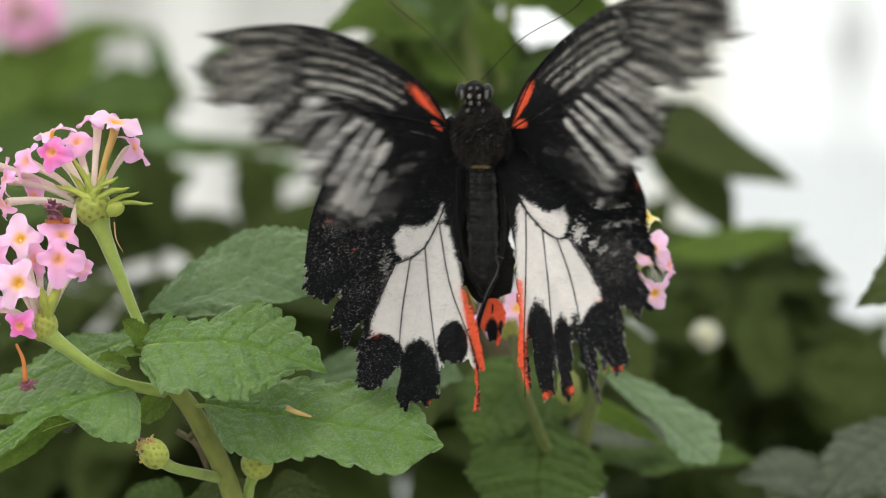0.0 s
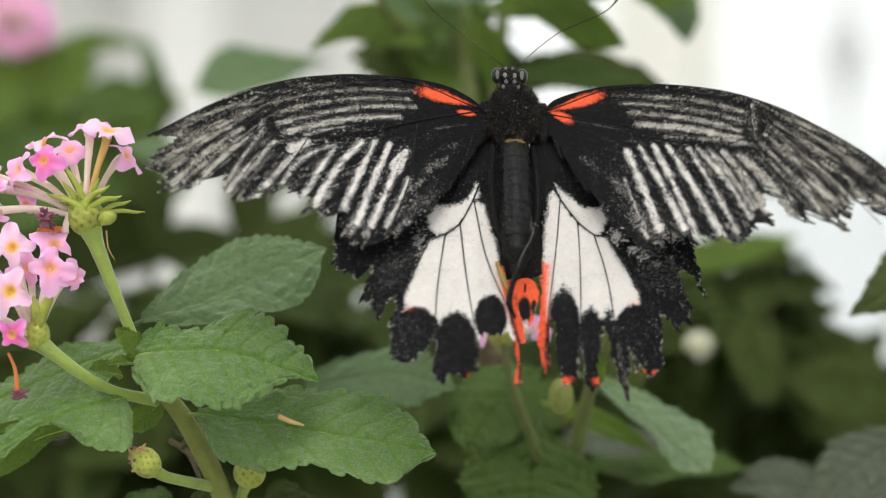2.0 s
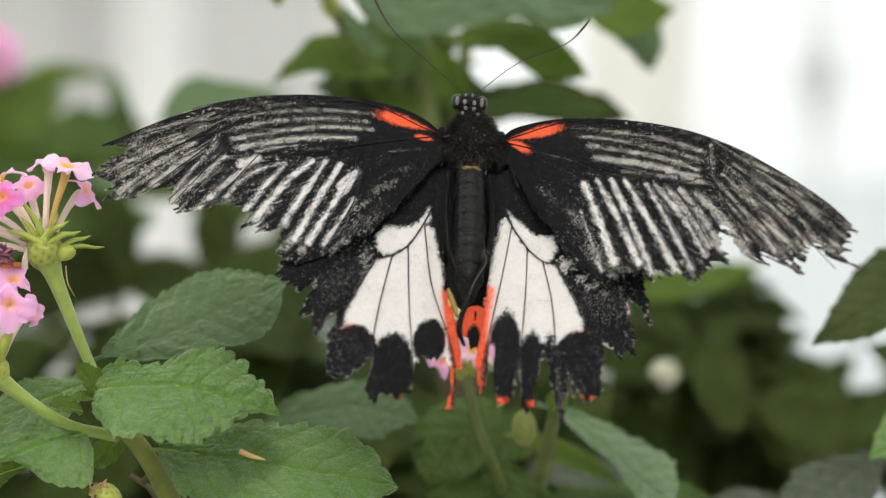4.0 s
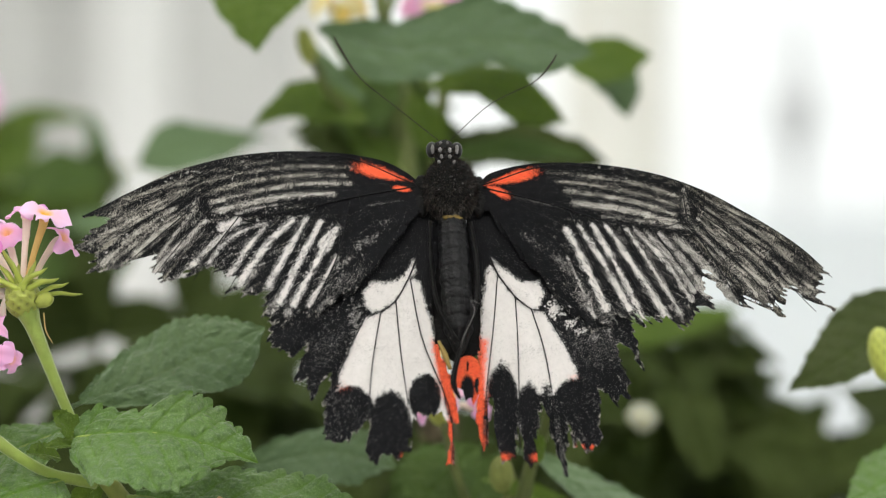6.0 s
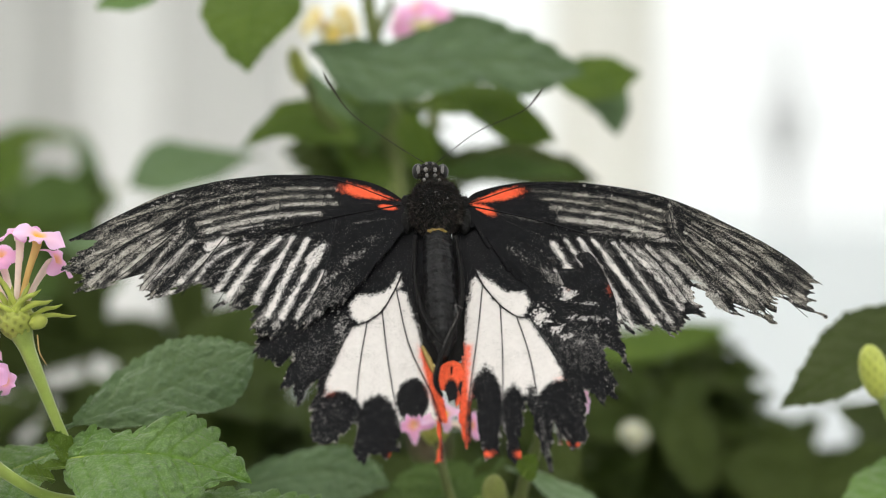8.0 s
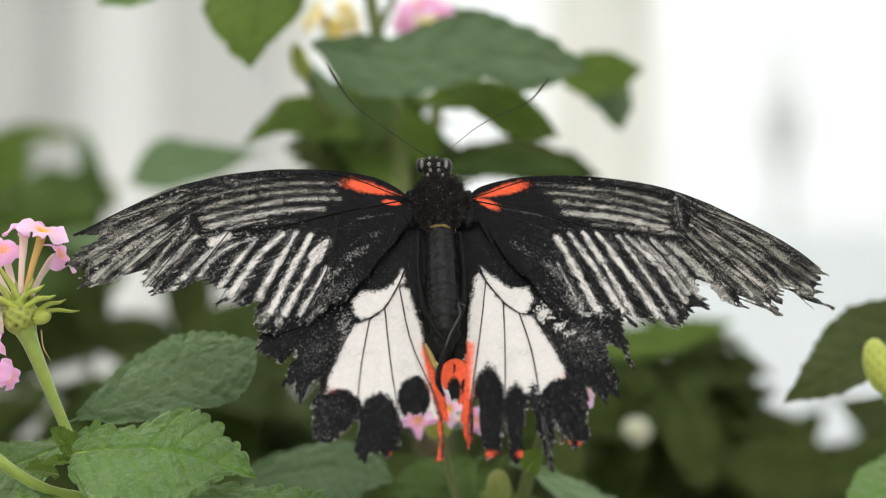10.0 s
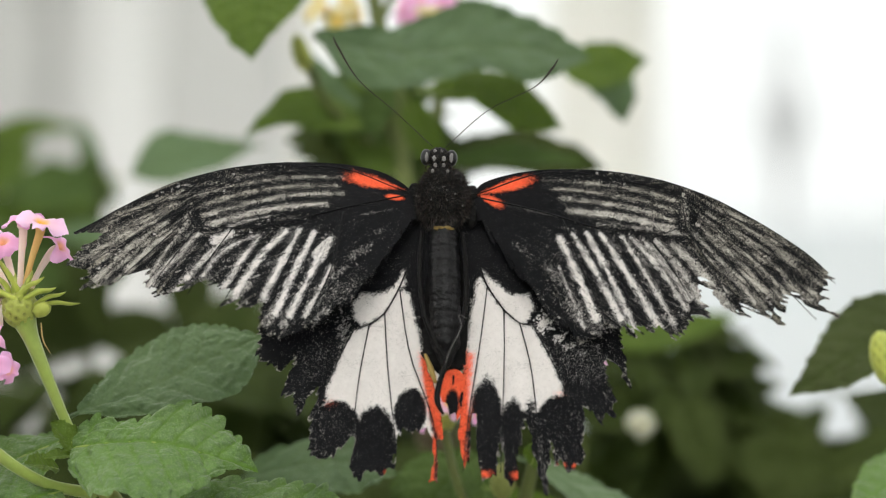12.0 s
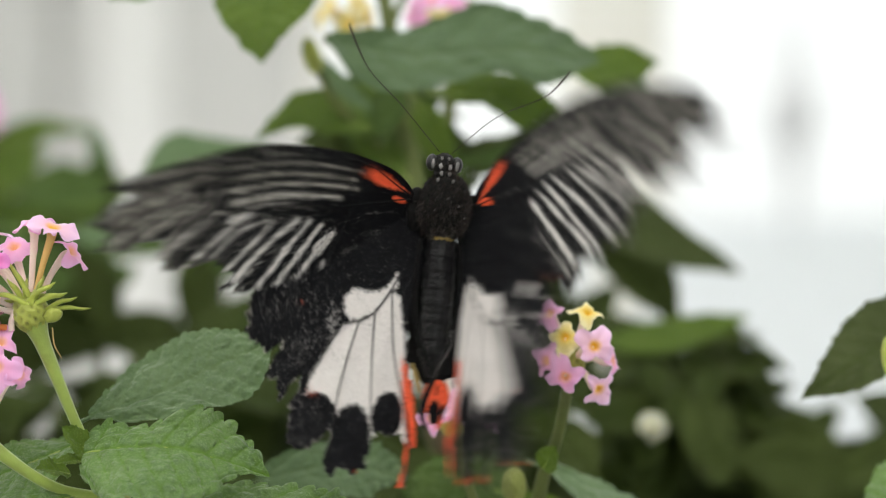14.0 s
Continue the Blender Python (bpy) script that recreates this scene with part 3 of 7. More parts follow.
# the flowering shoot in the foreground
shoot = thing("lantana_plant", mm(-44.9, 10, -57.8), "flowering lantana shoot with pink flower heads and toothed green leaves", "plant")
foot = shoot.location
stem(shoot, [mm(-45.4, 40, -122.2), mm(-44.8, 14, -67.8), mm(-46.2, 9, -55.8), mm(-51.1, 6, -44.5), mm(-55.5, 4, -37.9), mm(-59.2, 2, -32.5)], [2.0, 1.8, 1.7, 1.6, 1.4, 1.1], M_STEM_OLIVE, "main_stem", 30)
stem(shoot, [(0.02, 0.30, 0.5), (0.0, 0.22, 0.7), mm(-44.6, 120, -276.1), mm(-45.4, 40, -122.2)], [6, 4.5, 3, 2.3], M_WOOD, "woody_stem", 20)
STALK_A = [mm(-58.8, 2, -32.1), mm(-61.5, 1, -25.6), mm(-63.8, 0, -19.6), mm(-66.0, 0, -14.2), mm(-67.1, 0, -11.3)]
STALK_B = [mm(-56.6, 5, -39.5), mm(-62.9, 1, -37.8), mm(-67.6, -1, -35.1), mm(-72.0, -2, -31.8), mm(-74.5, -2, -29.9)]
stem(shoot, STALK_A, [0.85, 0.85, 1.0, 1.3, 2.0], M_STEM, "flower_stalk")
stem(shoot, STALK_B, [1.0, 0.9, 0.9, 1.1, 1.5], M_STEM, "flower_stalk")
hairs(shoot, STALK_A, 150, 0.6, 5, M_STEM)
hairs(shoot, STALK_B, 110, 0.6, 6, M_STEM)
stem(shoot, [mm(-47.2, 9, -54.0), mm(-51.1, 3, -52.4), mm(-54.5, 0, -51.2), mm(-56.6, -1, -49.8)], [0.95, 0.9, 0.9, 1.1], M_STEM, "bud_stalk")
stem(shoot, [mm(-43.6, 11, -57.9), mm(-43.2, 11, -55.1), mm(-42.2, 10, -52.9)], [0.9, 0.9, 1.1], M_STEM, "bud_stalk")
stem(shoot, [mm(-49.5, 8, -43.3), mm(-52.4, 9, -46.7), mm(-53.3, 9, -47.6)], [0.7, 0.6, 0.5], M_WOOD, "twig")
stem(shoot, [mm(-55.6, 12, -46.6), mm(-52.3, 12, -48.8), mm(-50.2, 11, -52.9)], [0.5, 0.5, 0.4], M_WOOD, "twig")
stem(shoot, [mm(-42.6, 8, -42.7), mm(-42.6, 10, -39.1), mm(-40.7, 12, -35.6)], [1.2, 1.2, 1.0], M_STEM, "leaf_stalk")

blade(shoot, [mm(-59.2, -1, -31.6), mm(-52.2, -3, -30.5), mm(-44.0, -4, -30.6), mm(-36.9, -3, -32.7), mm(-29.7, -2, -35.3)], (2.2, 4.7, 4.6, 6.6, 8.2, 5.0, 0.0), (4.5, 10.6, 11.6, 11.9, 8.6, 2.6, 0.0), (0.05, -0.74, 0.67), M_LEAF, 3, 0.12, 0.5, 14, 0.10, 170, 61, 2)
blade(shoot, [mm(-60.7, 15, -27.0), mm(-50.3, 18, -23.5), mm(-40.2, 20, -18.8), mm(-30.6, 22, -14.7)], (0.7, 4.9, 7.9, 8.3, 7.2, 5.1, 0.0), (0.7, 3.5, 5.8, 7.2, 8.3, 6.9, 0.0), (-0.1, -0.8, 0.58), M_LEAF_SAGE, 8, 0.06, 0.4, 18, 0.06, 150, 57, 2)
blade(shoot, [mm(-50.0, 4, -41.3), mm(-39.1, 3, -42.5), mm(-24.4, 2, -44.5), mm(-11.1, 1, -46.7)], (0.9, 3.2, 7.1, 9.0, 9.0, 6.3, 0.0), (0.9, 8.6, 9.9, 7.6, 8.7, 7.6, 0.7), (0.1, -0.72, 0.7), M_LEAF, 11, 0.05, 0.6, 16, 0.095, 180, 61, 3)
blade(shoot, [mm(-61.3, 1, -38.7), mm(-65.8, -2, -39.6), mm(-72.5, -5, -41.9), mm(-79.1, -8, -45.9), mm(-85.8, -10, -51.6)], (3.6, 10.1, 7.8, 1.0, 1.4, 1.4, 0.0), (1.2, 2.3, 2.7, 2.7, 2.5, 1.6, 0.0), (0.05, -0.8, 0.6), M_LEAF, 15, 0.12, 1.0, 15, 0.10, 150, 57, 2)
blade(shoot, [mm(-69.8, 0, -43.7), mm(-74.8, -2, -45.3), mm(-79.9, -4, -48.7), mm(-86.6, -6, -53.9)], (0.3, 1.0, 1.8, 2.4, 2.2, 1.4, 0.0), (0.4, 1.6, 2.4, 2.6, 2.2, 1.4, 0.0), (0.35, -0.85, -0.25), M_LEAF_LIME, 16, 0.1, 0.2, 15, 0.06, 90, 33)
blade(shoot, [mm(-60.2, 10, -30.4), mm(-69.5, 9, -34.0), mm(-78.6, 8, -37.8), mm(-89.8, 8, -42.8)], (0.9, 5.9, 8.8, 9.1, 8.3, 5.3, 0.0), (0.9, 4.1, 5.3, 5.0, 4.4, 2.9, 0.0), (-0.2, -0.62, 0.8), M_LEAF, 18, 0.08, 0.5, 18, 0.06, 120, 57)
blade(shoot, [mm(-76.5, 14, -38.0), mm(-80.7, 14, -40.4), mm(-85.4, 14, -42.8), mm(-91.0, 14, -44.3)], (0.4, 2.4, 3.5, 3.9, 3.9, 1.9, 0.0), (0.4, 1.4, 1.9, 2.1, 1.9, 1.4, 0.0), (0.1, -0.95, -0.2), M_LEAF_LIME, 21, 0.1, 0.2, 14, 0.06, 80, 33)
blade(shoot, [mm(-55.1, 22, -61.3), mm(-59.9, 22, -58.5), mm(-66.5, 24, -59.4)], (1.1, 2.4, 3.4, 3.7, 3.2, 1.8, 0.0), (1.1, 2.4, 3.4, 3.7, 3.2, 1.8, 0.0), (0, -0.55, 0.83), M_LEAF_HALF_SHADE, 28, 0.1, 0.2, 14, 0.09, 90, 33)
blade(shoot, [mm(-55.1, 18, -60.3), mm(-48.0, 18, -57.3), mm(-44.1, 18, -60.1)], (1.1, 2.6, 3.7, 4.0, 3.4, 2.0, 0.0), (1.1, 2.6, 3.7, 4.0, 3.4, 2.0, 0.0), (0, -0.55, 0.83), M_LEAF_SHADED, 29, 0.1, 0.2, 14, 0.09, 90, 33)
blade(shoot, [mm(-41.7, 22, -59.6), mm(-36.9, 22, -56.9), mm(-30.3, 24, -58.7)], (1.2, 2.3, 3.2, 3.5, 2.9, 1.7, 0.0), (1.2, 2.6, 3.8, 4.1, 3.5, 2.0, 0.0), (0, -0.55, 0.83), M_LEAF_SHADED, 30, 0.1, 0.2, 14, 0.09, 90, 33)
leaf(shoot, mm(-58.3, 0, -32.3), mm(-62.6, -2, -27.4), 4.2, (0.5, -0.8, 0.3), M_LEAF_LIME, 0.3, 0.2, 0, 23, 50, 25, 9, 0, 0.7, 0.25)
leaf(shoot, mm(-58.4, -1, -33.0), mm(-63.5, -4, -33.0), 2.6, (0.1, -0.6, 0.8), M_LEAF_LIME, 0.3, 0.2, 0, 24, 40, 21, 8, 0, 0.7, 0.25)
leaf(shoot, mm(-61.6, 0, -35.1), mm(-66.4, -4, -33.8), 4.0, (0.1, -0.7, 0.7), M_LEAF_LIME, 0.3, 0.2, 0, 25, 50, 25, 9, 0, 0.7, 0.3)
leaf(shoot, mm(-56.1, 8, -39.8), mm(-62.1, 12, -45.3), 4.5, (0.2, -0.9, 0.3), M_LEAF_LIME, 0.2, 0.2, 0, 27, 40, 21, 8)
leaf(shoot, mm(-41.4, 9, -38.1), mm(-42.1, 6, -42.0), 2.6, (0.2, -0.9, 0.3), M_LEAF_LIME, 0.2, 0.2, 0, 22, 40, 21, 8)

# upper flower head
C_A = mm(-67.8, 0, -9.5)
head_a = receptacle(shoot, C_A, (2.75, 3.1), (-0.15, 0, 1), 4, "flower_head", "pink lantana flower head on a dimpled green cushion")
for i, (tx, ty, k) in enumerate(((-70.8, -1.4, 0), (-71.2, -4.1, 0), (-73.9, -6.1, 0), (-72.1, -7.5, 0), (-63.4, -4.6, 0), (-61.7, -6.3, 0),
                              (-60.3, -7.0, 1), (-58.2, -8.8, 1), (-65.2, -3.5, 0), (-68.1, -4.0, 0), (-66.1, -5.1, 0), (-64.7, -6.4, 0))):
    root = C_A + Vector((0.0021, -0.0008, 0.0002)) if k else C_A + Vector((0.0008 * math.cos(i * 2.4), -0.0015 + 0.0008 * math.sin(i * 2.4), 0.0012))
    bract(head_a, C_A, root, mm(tx, -3 + (i % 4), ty), 0.95 if not k else 0.75)
part("seed_knob", blob(mm(-64.1, -1, -9.8) - C_A, (0.0012, 0.0012, 0.0015), (1, 0, 0.6), 12, 16, 0.3, 2), M_CUSHION, head_a)
FL_A = (
    (-63.9, -2, 4.1, 8.2, (0.25, -0.35, 0.9), 0), (-67.9, 1, 4.6, 6.8, (-0.2, -0.3, 0.93), 1), (-61.5, 2, 0.2, 7.0, (0.75, -0.3, 0.45), 1),
    (-73.9, -4, -0.9, 6.4, (-0.25, -0.9, 0.25), 2), (-74.9, 0, 2.4, 7.4, (-0.35, -0.15, 0.92), 0), (-78.6, -1, -2.4, 7.2, (-0.7, -0.6, 0.35), 1),
    (-82.1, 0, -5.4, 6.5, (-0.85, -0.4, 0.1), 1), (-82.0, -2, -9.4, 6.5, (-0.8, -0.5, -0.3), 1), (-77.9, 3, -7.9, 7.0, (-0.5, -0.5, -0.7), 1),
    (-71.4, 5, 1.0, 7.5, (-0.1, -0.6, 0.75), 1), (-85.3, 2, -2.7, 6.5, (-0.9, -0.3, 0.3), 1))
for i, (x, y, z, size, face, k) in enumerate(FL_A):
    c = mm(x, y, z)
    root = C_A + (c - C_A).normalized() * 0.0022
    floret(head_a, C_A, root, c, size, face, (M_PINK, M_ROSE, M_MAGENTA)[k], 40 + i, M_TUBE_GOLD if i == 0 else M_TUBE, 4, 0.35)
for i in range(11):
    part("wilted_floret", blob(mm(-73.5, -3, -10.1) - C_A + Vector((0.0012 * math.cos(i * 2.4) * (i / 10) ** 0.5, -0.0006 + 0.0001 * i, 0.0013 * math.sin(i * 2.4) * (i / 10) ** 0.5)), (0.0007, 0.00022, 0.0008), (math.cos(i * 2.4), math.sin(i * 5.1), math.sin(i * 2.4)), 8, 12, 1.4, i * 3.1), M_WILT, head_a)
stem(shoot, [mm(-71.6, -1, -11.8), mm(-73.1, -2, -11.7), mm(-75.1, -2, -11.9)], [0.5, 0.5, 0.3], M_RUST, "spent_stalk", 8)
stem(shoot, [mm(-70.7, -1, -12.4), mm(-70.7, -1, -10.8), mm(-70.1, -1, -9.0)], [0.5, 0.5, 0.4], M_TUBE, "spent_stalk", 8)
stem(shoot, [mm(-64.4, 0, -11.9), mm(-63.9, -1, -14.6), mm(-62.8, -1, -16.6)], [0.12, 0.1, 0.05], M_DRY, "spent_thread", 10)

# lower flower head
C_B = mm(-75.4, -2, -28.5)
head_b = receptacle(shoot, C_B, (2.3, 2.5), (-0.3, -0.1, 1), 9, "flower_head", "lower pink lantana flower head with rosy florets")
FL_B = (
    (-78.8, -4, -14.7, 7.6, (0.0, -0.92, 0.4), 0), (-72.2, -3, -14.0, 7.8, (0.2, -0.7, 0.68), 1), (-72.3, -6, -17.8, 8.0, (0.2, -0.96, 0.2), 1),
    (-78.5, -7, -21.6, 8.6, (-0.05, -0.97, 0.2), 0), (-68.8, -4, -19.3, 5.8, (0.75, -0.6, -0.1), 1), (-78.1, -7, -28.4, 5.6, (-0.1, -0.98, -0.1), 2),
    (-83.0, -4, -17.9, 8.0, (-0.3, -0.9, 0.2), 1), (-83.8, -4, -26.0, 8.0, (-0.5, -0.85, 0.0), 1), (-76.8, 0, -18.0, 7.0, (0.0, -0.8, 0.5), 1))
for i, (x, y, z, size, face, k) in enumerate(FL_B):
    c = mm(x, y, z)
    floret(head_b, C_B, C_B + (c - C_B).normalized() * 0.002, c, size, face, (M_PINK, M_ROSE, M_MAGENTA)[k], 70 + i, M_TUBE, 4, 0.22)
for tx, tz in ((-72.3, -21.6), (-75.5, -22.3), (-74.4, -24.0)):
    bract(head_b, C_B, C_B + Vector((0.0008, -0.001, 0.0014)), mm(tx, -3, tz), 1.8)
stem(shoot, [mm(-79.2, -4, -31.5), mm(-77.9, -5, -33.9), mm(-77.5, -5, -37.3)], [0.22, 0.30, 0.42], M_RUST, "withered_tube", 12)
for i in range(9):
    part("wilted_floret", blob(mm(-77.3, -5, -37.8) - foot + Vector((0.0011 * math.cos(i * 2.4) * (i / 8) ** 0.5, 0.0001 * i, 0.0007 * math.sin(i * 2.4) * (i / 8) ** 0.5)), (0.0006, 0.0002, 0.0006), (math.cos(i * 2.4), math.sin(i * 5.1), math.sin(i * 2.4)), 8, 12, 1.4, i * 2.3 + 9), M_WILT, shoot)


# green seed heads
bud_a = receptacle(shoot, mm(-57.5, -1, -48.9), (2.15, 2.55), (-0.6, -0.3, 0.75), 12, "seed_head", "yellow-green dimpled seed head with dried tips")
rnd = random.Random(31)
for i in range(26):
    n = (Vector((-0.6, -0.45, 0.65)) + Vector((rnd.gauss(0, 0.45), rnd.gauss(0, 0.3), rnd.gauss(0, 0.45)))).normalized()
    root = n * 0.0023
    bend = Vector((rnd.gauss(0, 0.5), rnd.gauss(0, 0.5), rnd.gauss(0, 0.5)))
    part("dry_tip", tube([root, root + (n + bend * 0.3) * 0.0004, root + (n * 0.5 + bend) * 0.0009], [0.00022, 0.00026, 0.00008], 6, 5), M_DRY if i % 5 else M_WILT, bud_a)
receptacle(shoot, mm(-42.0, 10, -51.6), (2.5, 2.4), (0.1, 0, 1), 14, "seed_head", "yellow-green dimpled seed head under a leaf")
petal = thing("dried_petal", mm(-34.3, -2, -41.7), "curled tan dried petal lying on a lantana leaf", "petal")
part("blade", tube([mm(-36.2, -1, -41.2) - petal.location, mm(-34.4, -2, -41.8) - petal.location, mm(-32.3, -1, -42.5) - petal.location], [0.00045, 0.0004, 0.00015], 10, 8), M_DRY, petal)

# the shoot behind, on which the butterfly feeds
host = thing("lantana_plant", mm(7.9, 45, -58.9), "lantana shoot with pink and yellow flowers behind the butterfly", "plant")
C_C = mm(18.9, 26, -18.6)
head_c = receptacle(host, C_C, (2.4, 2.8), (0, 0.2, 1), 20, "flower_head", "pink and yellow lantana flower head")
FL_C = ((21.6, 22, -10.2, 6.2, (0.2, -0.6, 0.75), 3), (17.7, 20, -14.3, 6.6, (-0.1, -0.95, 0.3), 3), (22.6, 19, -15.8, 7.4, (0.25, -0.95, 0.1), 0), (17.7, 20, -21.0, 7.2, (-0.1, -0.9, -0.3), 1),
        (23.4, 21, -23.1, 6.6, (0.5, -0.8, -0.3), 0), (15.3, 24, -10.5, 6.4, (-0.4, -0.7, 0.5), 1), (14.6, 24, -18.5, 6.6, (-0.7, -0.7, 0.0), 1), (26.0, 24, -18.5, 6.0, (0.9, -0.4, 0.1), 1))
for i, (x, y, z, size, face, k) in enumerate(FL_C):
    c = mm(x, y, z)
    floret(head_c, C_C, C_C + (c - C_C).normalized() * 0.002, c, size, face, (M_PINK, M_ROSE, M_MAGENTA, M_YELLOW)[k], 90 + i, M_TUBE)
C_D = mm(-0.9, 40, -29.6)
head_d = receptacle(host, C_D, (2.4, 2.8), (0, 0.2, 1), 21, "flower_head", "pink lantana flower head under the butterfly")
FL_D = ((-4.6, 34, -28.6, 7.2, (-0.4, -0.9, 0.2), 1), (0.6, 32, -26.6, 7.2, (0, -0.9, 0.5), 0), (5.6, 35, -28.7, 6.2, (0.7, -0.7, 0.1), 1), (-2.8, 30, -18.3, 5.6, (-0.1, -0.9, 0.3), 3))
for i, (x, y, z, size, face, k) in enumerate(FL_D):
    c = mm(x, y, z)
    floret(head_d, C_D, C_D + (c - C_D).normalized() * 0.002, c, size, face, (M_PINK, M_ROSE, M_MAGENTA, M_YELLOW)[k], 110 + i, M_TUBE)
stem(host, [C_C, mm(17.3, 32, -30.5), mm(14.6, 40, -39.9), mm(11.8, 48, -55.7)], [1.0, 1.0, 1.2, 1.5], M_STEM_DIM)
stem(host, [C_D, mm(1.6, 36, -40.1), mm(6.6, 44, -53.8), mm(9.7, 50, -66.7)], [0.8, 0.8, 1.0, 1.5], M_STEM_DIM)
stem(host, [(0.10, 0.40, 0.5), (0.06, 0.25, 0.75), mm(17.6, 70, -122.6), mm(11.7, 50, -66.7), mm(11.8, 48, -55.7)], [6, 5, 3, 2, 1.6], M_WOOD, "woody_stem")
blade(host, [mm(15.6, 50, -38.5), mm(24.4, 47, -44.8), mm(30.9, 45, -50.6), mm(35.6, 43, -54.3)], (0.9, 3.7, 6.2, 8.0, 8.7, 6.5, 1.2), (0.9, 2.2, 3.1, 3.7, 4.3, 4.6, 1.2), (0.4, -0.6, 0.7), M_LEAF_SOFT, 31, 0.12, 0.4, 12, 0.09, 120, 49, 4)
blade(host, [mm(8.1, 60, -44.1), mm(17.4, 58, -46.7), mm(28.2, 56, -52.7)], (0.4, 1.0, 1.7, 1.9, 1.7, 1.0, 0.0), (0.4, 1.2, 1.9, 2.3, 1.9, 1.0, 0.0), (0.1, -0.9, 0.1), M_LEAF_LIME, 38, 0.1, 0.3, 14, 0.08, 80, 33, 2)
blade(host, [mm(11.1, 74, -51.8), mm(20.6, 72, -52.0), mm(32.7, 70, -52.6)], (1.3, 3.1, 3.9, 3.9, 3.4, 2.1, 0.0), (1.3, 2.9, 3.7, 3.9, 3.4, 2.1, 0.0), (0.1, -0.7, 0.6), M_LEAF_DULL, 39, 0.1, 0.3, 12, 0.05, 80, 33, 2)
blade(host, [mm(5.4, 52, -37.3), mm(-0.8, 48, -42.1), mm(-5.2, 44, -47.9), mm(-7.2, 42, -51.2)], (1.0, 4.7, 6.4, 6.8, 5.4, 3.1, 0.0), (1.0, 5.2, 7.2, 7.2, 5.7, 3.1, 0.0), (0, -0.85, 0.5), M_LEAF_HALF_SHADE, 32, 0.1, 0.3, 13, 0.08, 100, 41, 4)
blade(host, [mm(9.6, 62, -39.6), mm(5.5, 60, -46.2), mm(3.5, 58, -51.3)], (0.6, 3.2, 4.6, 4.8, 3.8, 2.1, 0.0), (0.6, 3.2, 4.6, 4.8, 3.8, 2.1, 0.0), (0, -0.85, 0.5), M_LEAF_HALF_SHADE, 40, 0.1, 0.3, 12, 0.08, 80, 41, 4)
blade(host, [mm(5.9, 48, -47.6), mm(4.9, 42, -54.0), mm(4.4, 38, -60.0), mm(4.0, 34, -66.4)], (2.0, 7.4, 10.9, 11.9, 9.9, 5.4, 0.0), (2.0, 7.9, 11.7, 12.7, 10.9, 5.9, 0.0), (0, -0.8, 0.6), M_LEAF_HALF_SHADE, 33, 0.14, 0.4, 14, 0.08, 130, 57, 4)
blade(host, [mm(-15.8, 75, -45.9), mm(-22.0, 72, -50.6), mm(-32.5, 70, -53.2)], (1.5, 4.9, 6.1, 6.6, 5.6, 3.2, 0.0), (1.5, 4.9, 6.4, 6.9, 5.9, 3.4, 0.0), (-0.2, -0.8, 0.5), M_LEAF_SHADED, 35, 0.1, 0.3, 14, 0.08, 90, 41, 4)
blade(host, [mm(16.8, 80, -56.7), mm(29.5, 76, -56.0), mm(46.0, 70, -56.6)], (1.3, 4.1, 5.7, 6.0, 4.7, 2.5, 0.0), (1.3, 4.7, 7.0, 7.3, 5.7, 3.2, 0.0), (0.1, -0.6, 0.8), M_LEAF_HALF_SHADE, 36, 0.1, 0.3, 14, 0.08, 90, 41, 4)
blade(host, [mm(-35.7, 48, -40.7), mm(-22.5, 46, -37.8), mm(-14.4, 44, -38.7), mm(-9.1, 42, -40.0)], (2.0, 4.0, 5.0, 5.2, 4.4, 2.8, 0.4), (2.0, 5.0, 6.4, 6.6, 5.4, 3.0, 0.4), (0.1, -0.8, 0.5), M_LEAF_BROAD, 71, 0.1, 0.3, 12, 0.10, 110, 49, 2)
blade(host, [mm(19.6, 95, -33.9), mm(23.1, 93, -39.3), mm(26.0, 90, -45.1)], (1.5, 3.6, 4.6, 4.8, 4.0, 2.4, 0.0), (1.5, 3.4, 4.4, 4.6, 3.8, 2.2, 0.0), (0.2, -0.9, 0.3), M_LEAF_SHADED, 72, 0.1, 0.3, 12, 0.08, 80, 33, 2)
leaf(host, mm(14.3, 30, -37.1), mm(16.5, 26, -32.9), 4.5, (0, -0.9, 0.4), M_LEAF_LIME, 0.2, 0.1, 0, 37, 40, 21, 10)
receptacle(host, mm(10.3, 62, -44.9), (2.3, 3.4), (0, 0, 1), 24, "seed_head", "yellow-green seed head", M_SEED_DIM)
receptacle(host, mm(9.5, 34, -40.3), (2.0, 3.0), (0, 0, 1), 25, "seed_head", "yellow-green seed head", M_SEED_DIM)

# leaves and seed head at the edge of the planting
edge = thing("lantana_plant", mm(79.4, 55, -57.2), "dark-leaved lantana shoot with a yellow-green seed head", "plant")
blade(edge, [mm(90.7, 60, -8.2), mm(80.0, 58, -15.6), mm(70.1, 54, -21.1), mm(61.1, 52, -26.7)], (1.2, 4.9, 6.5, 6.7, 5.8, 3.0, 0.0), (1.2, 6.0, 8.6, 8.3, 5.6, 2.3, 0.0), (-0.35, -0.8, 0.5), M_LEAF_OLIVE, 41, 0.1, 0.3, 17, 0.05, 110, 49, 4)
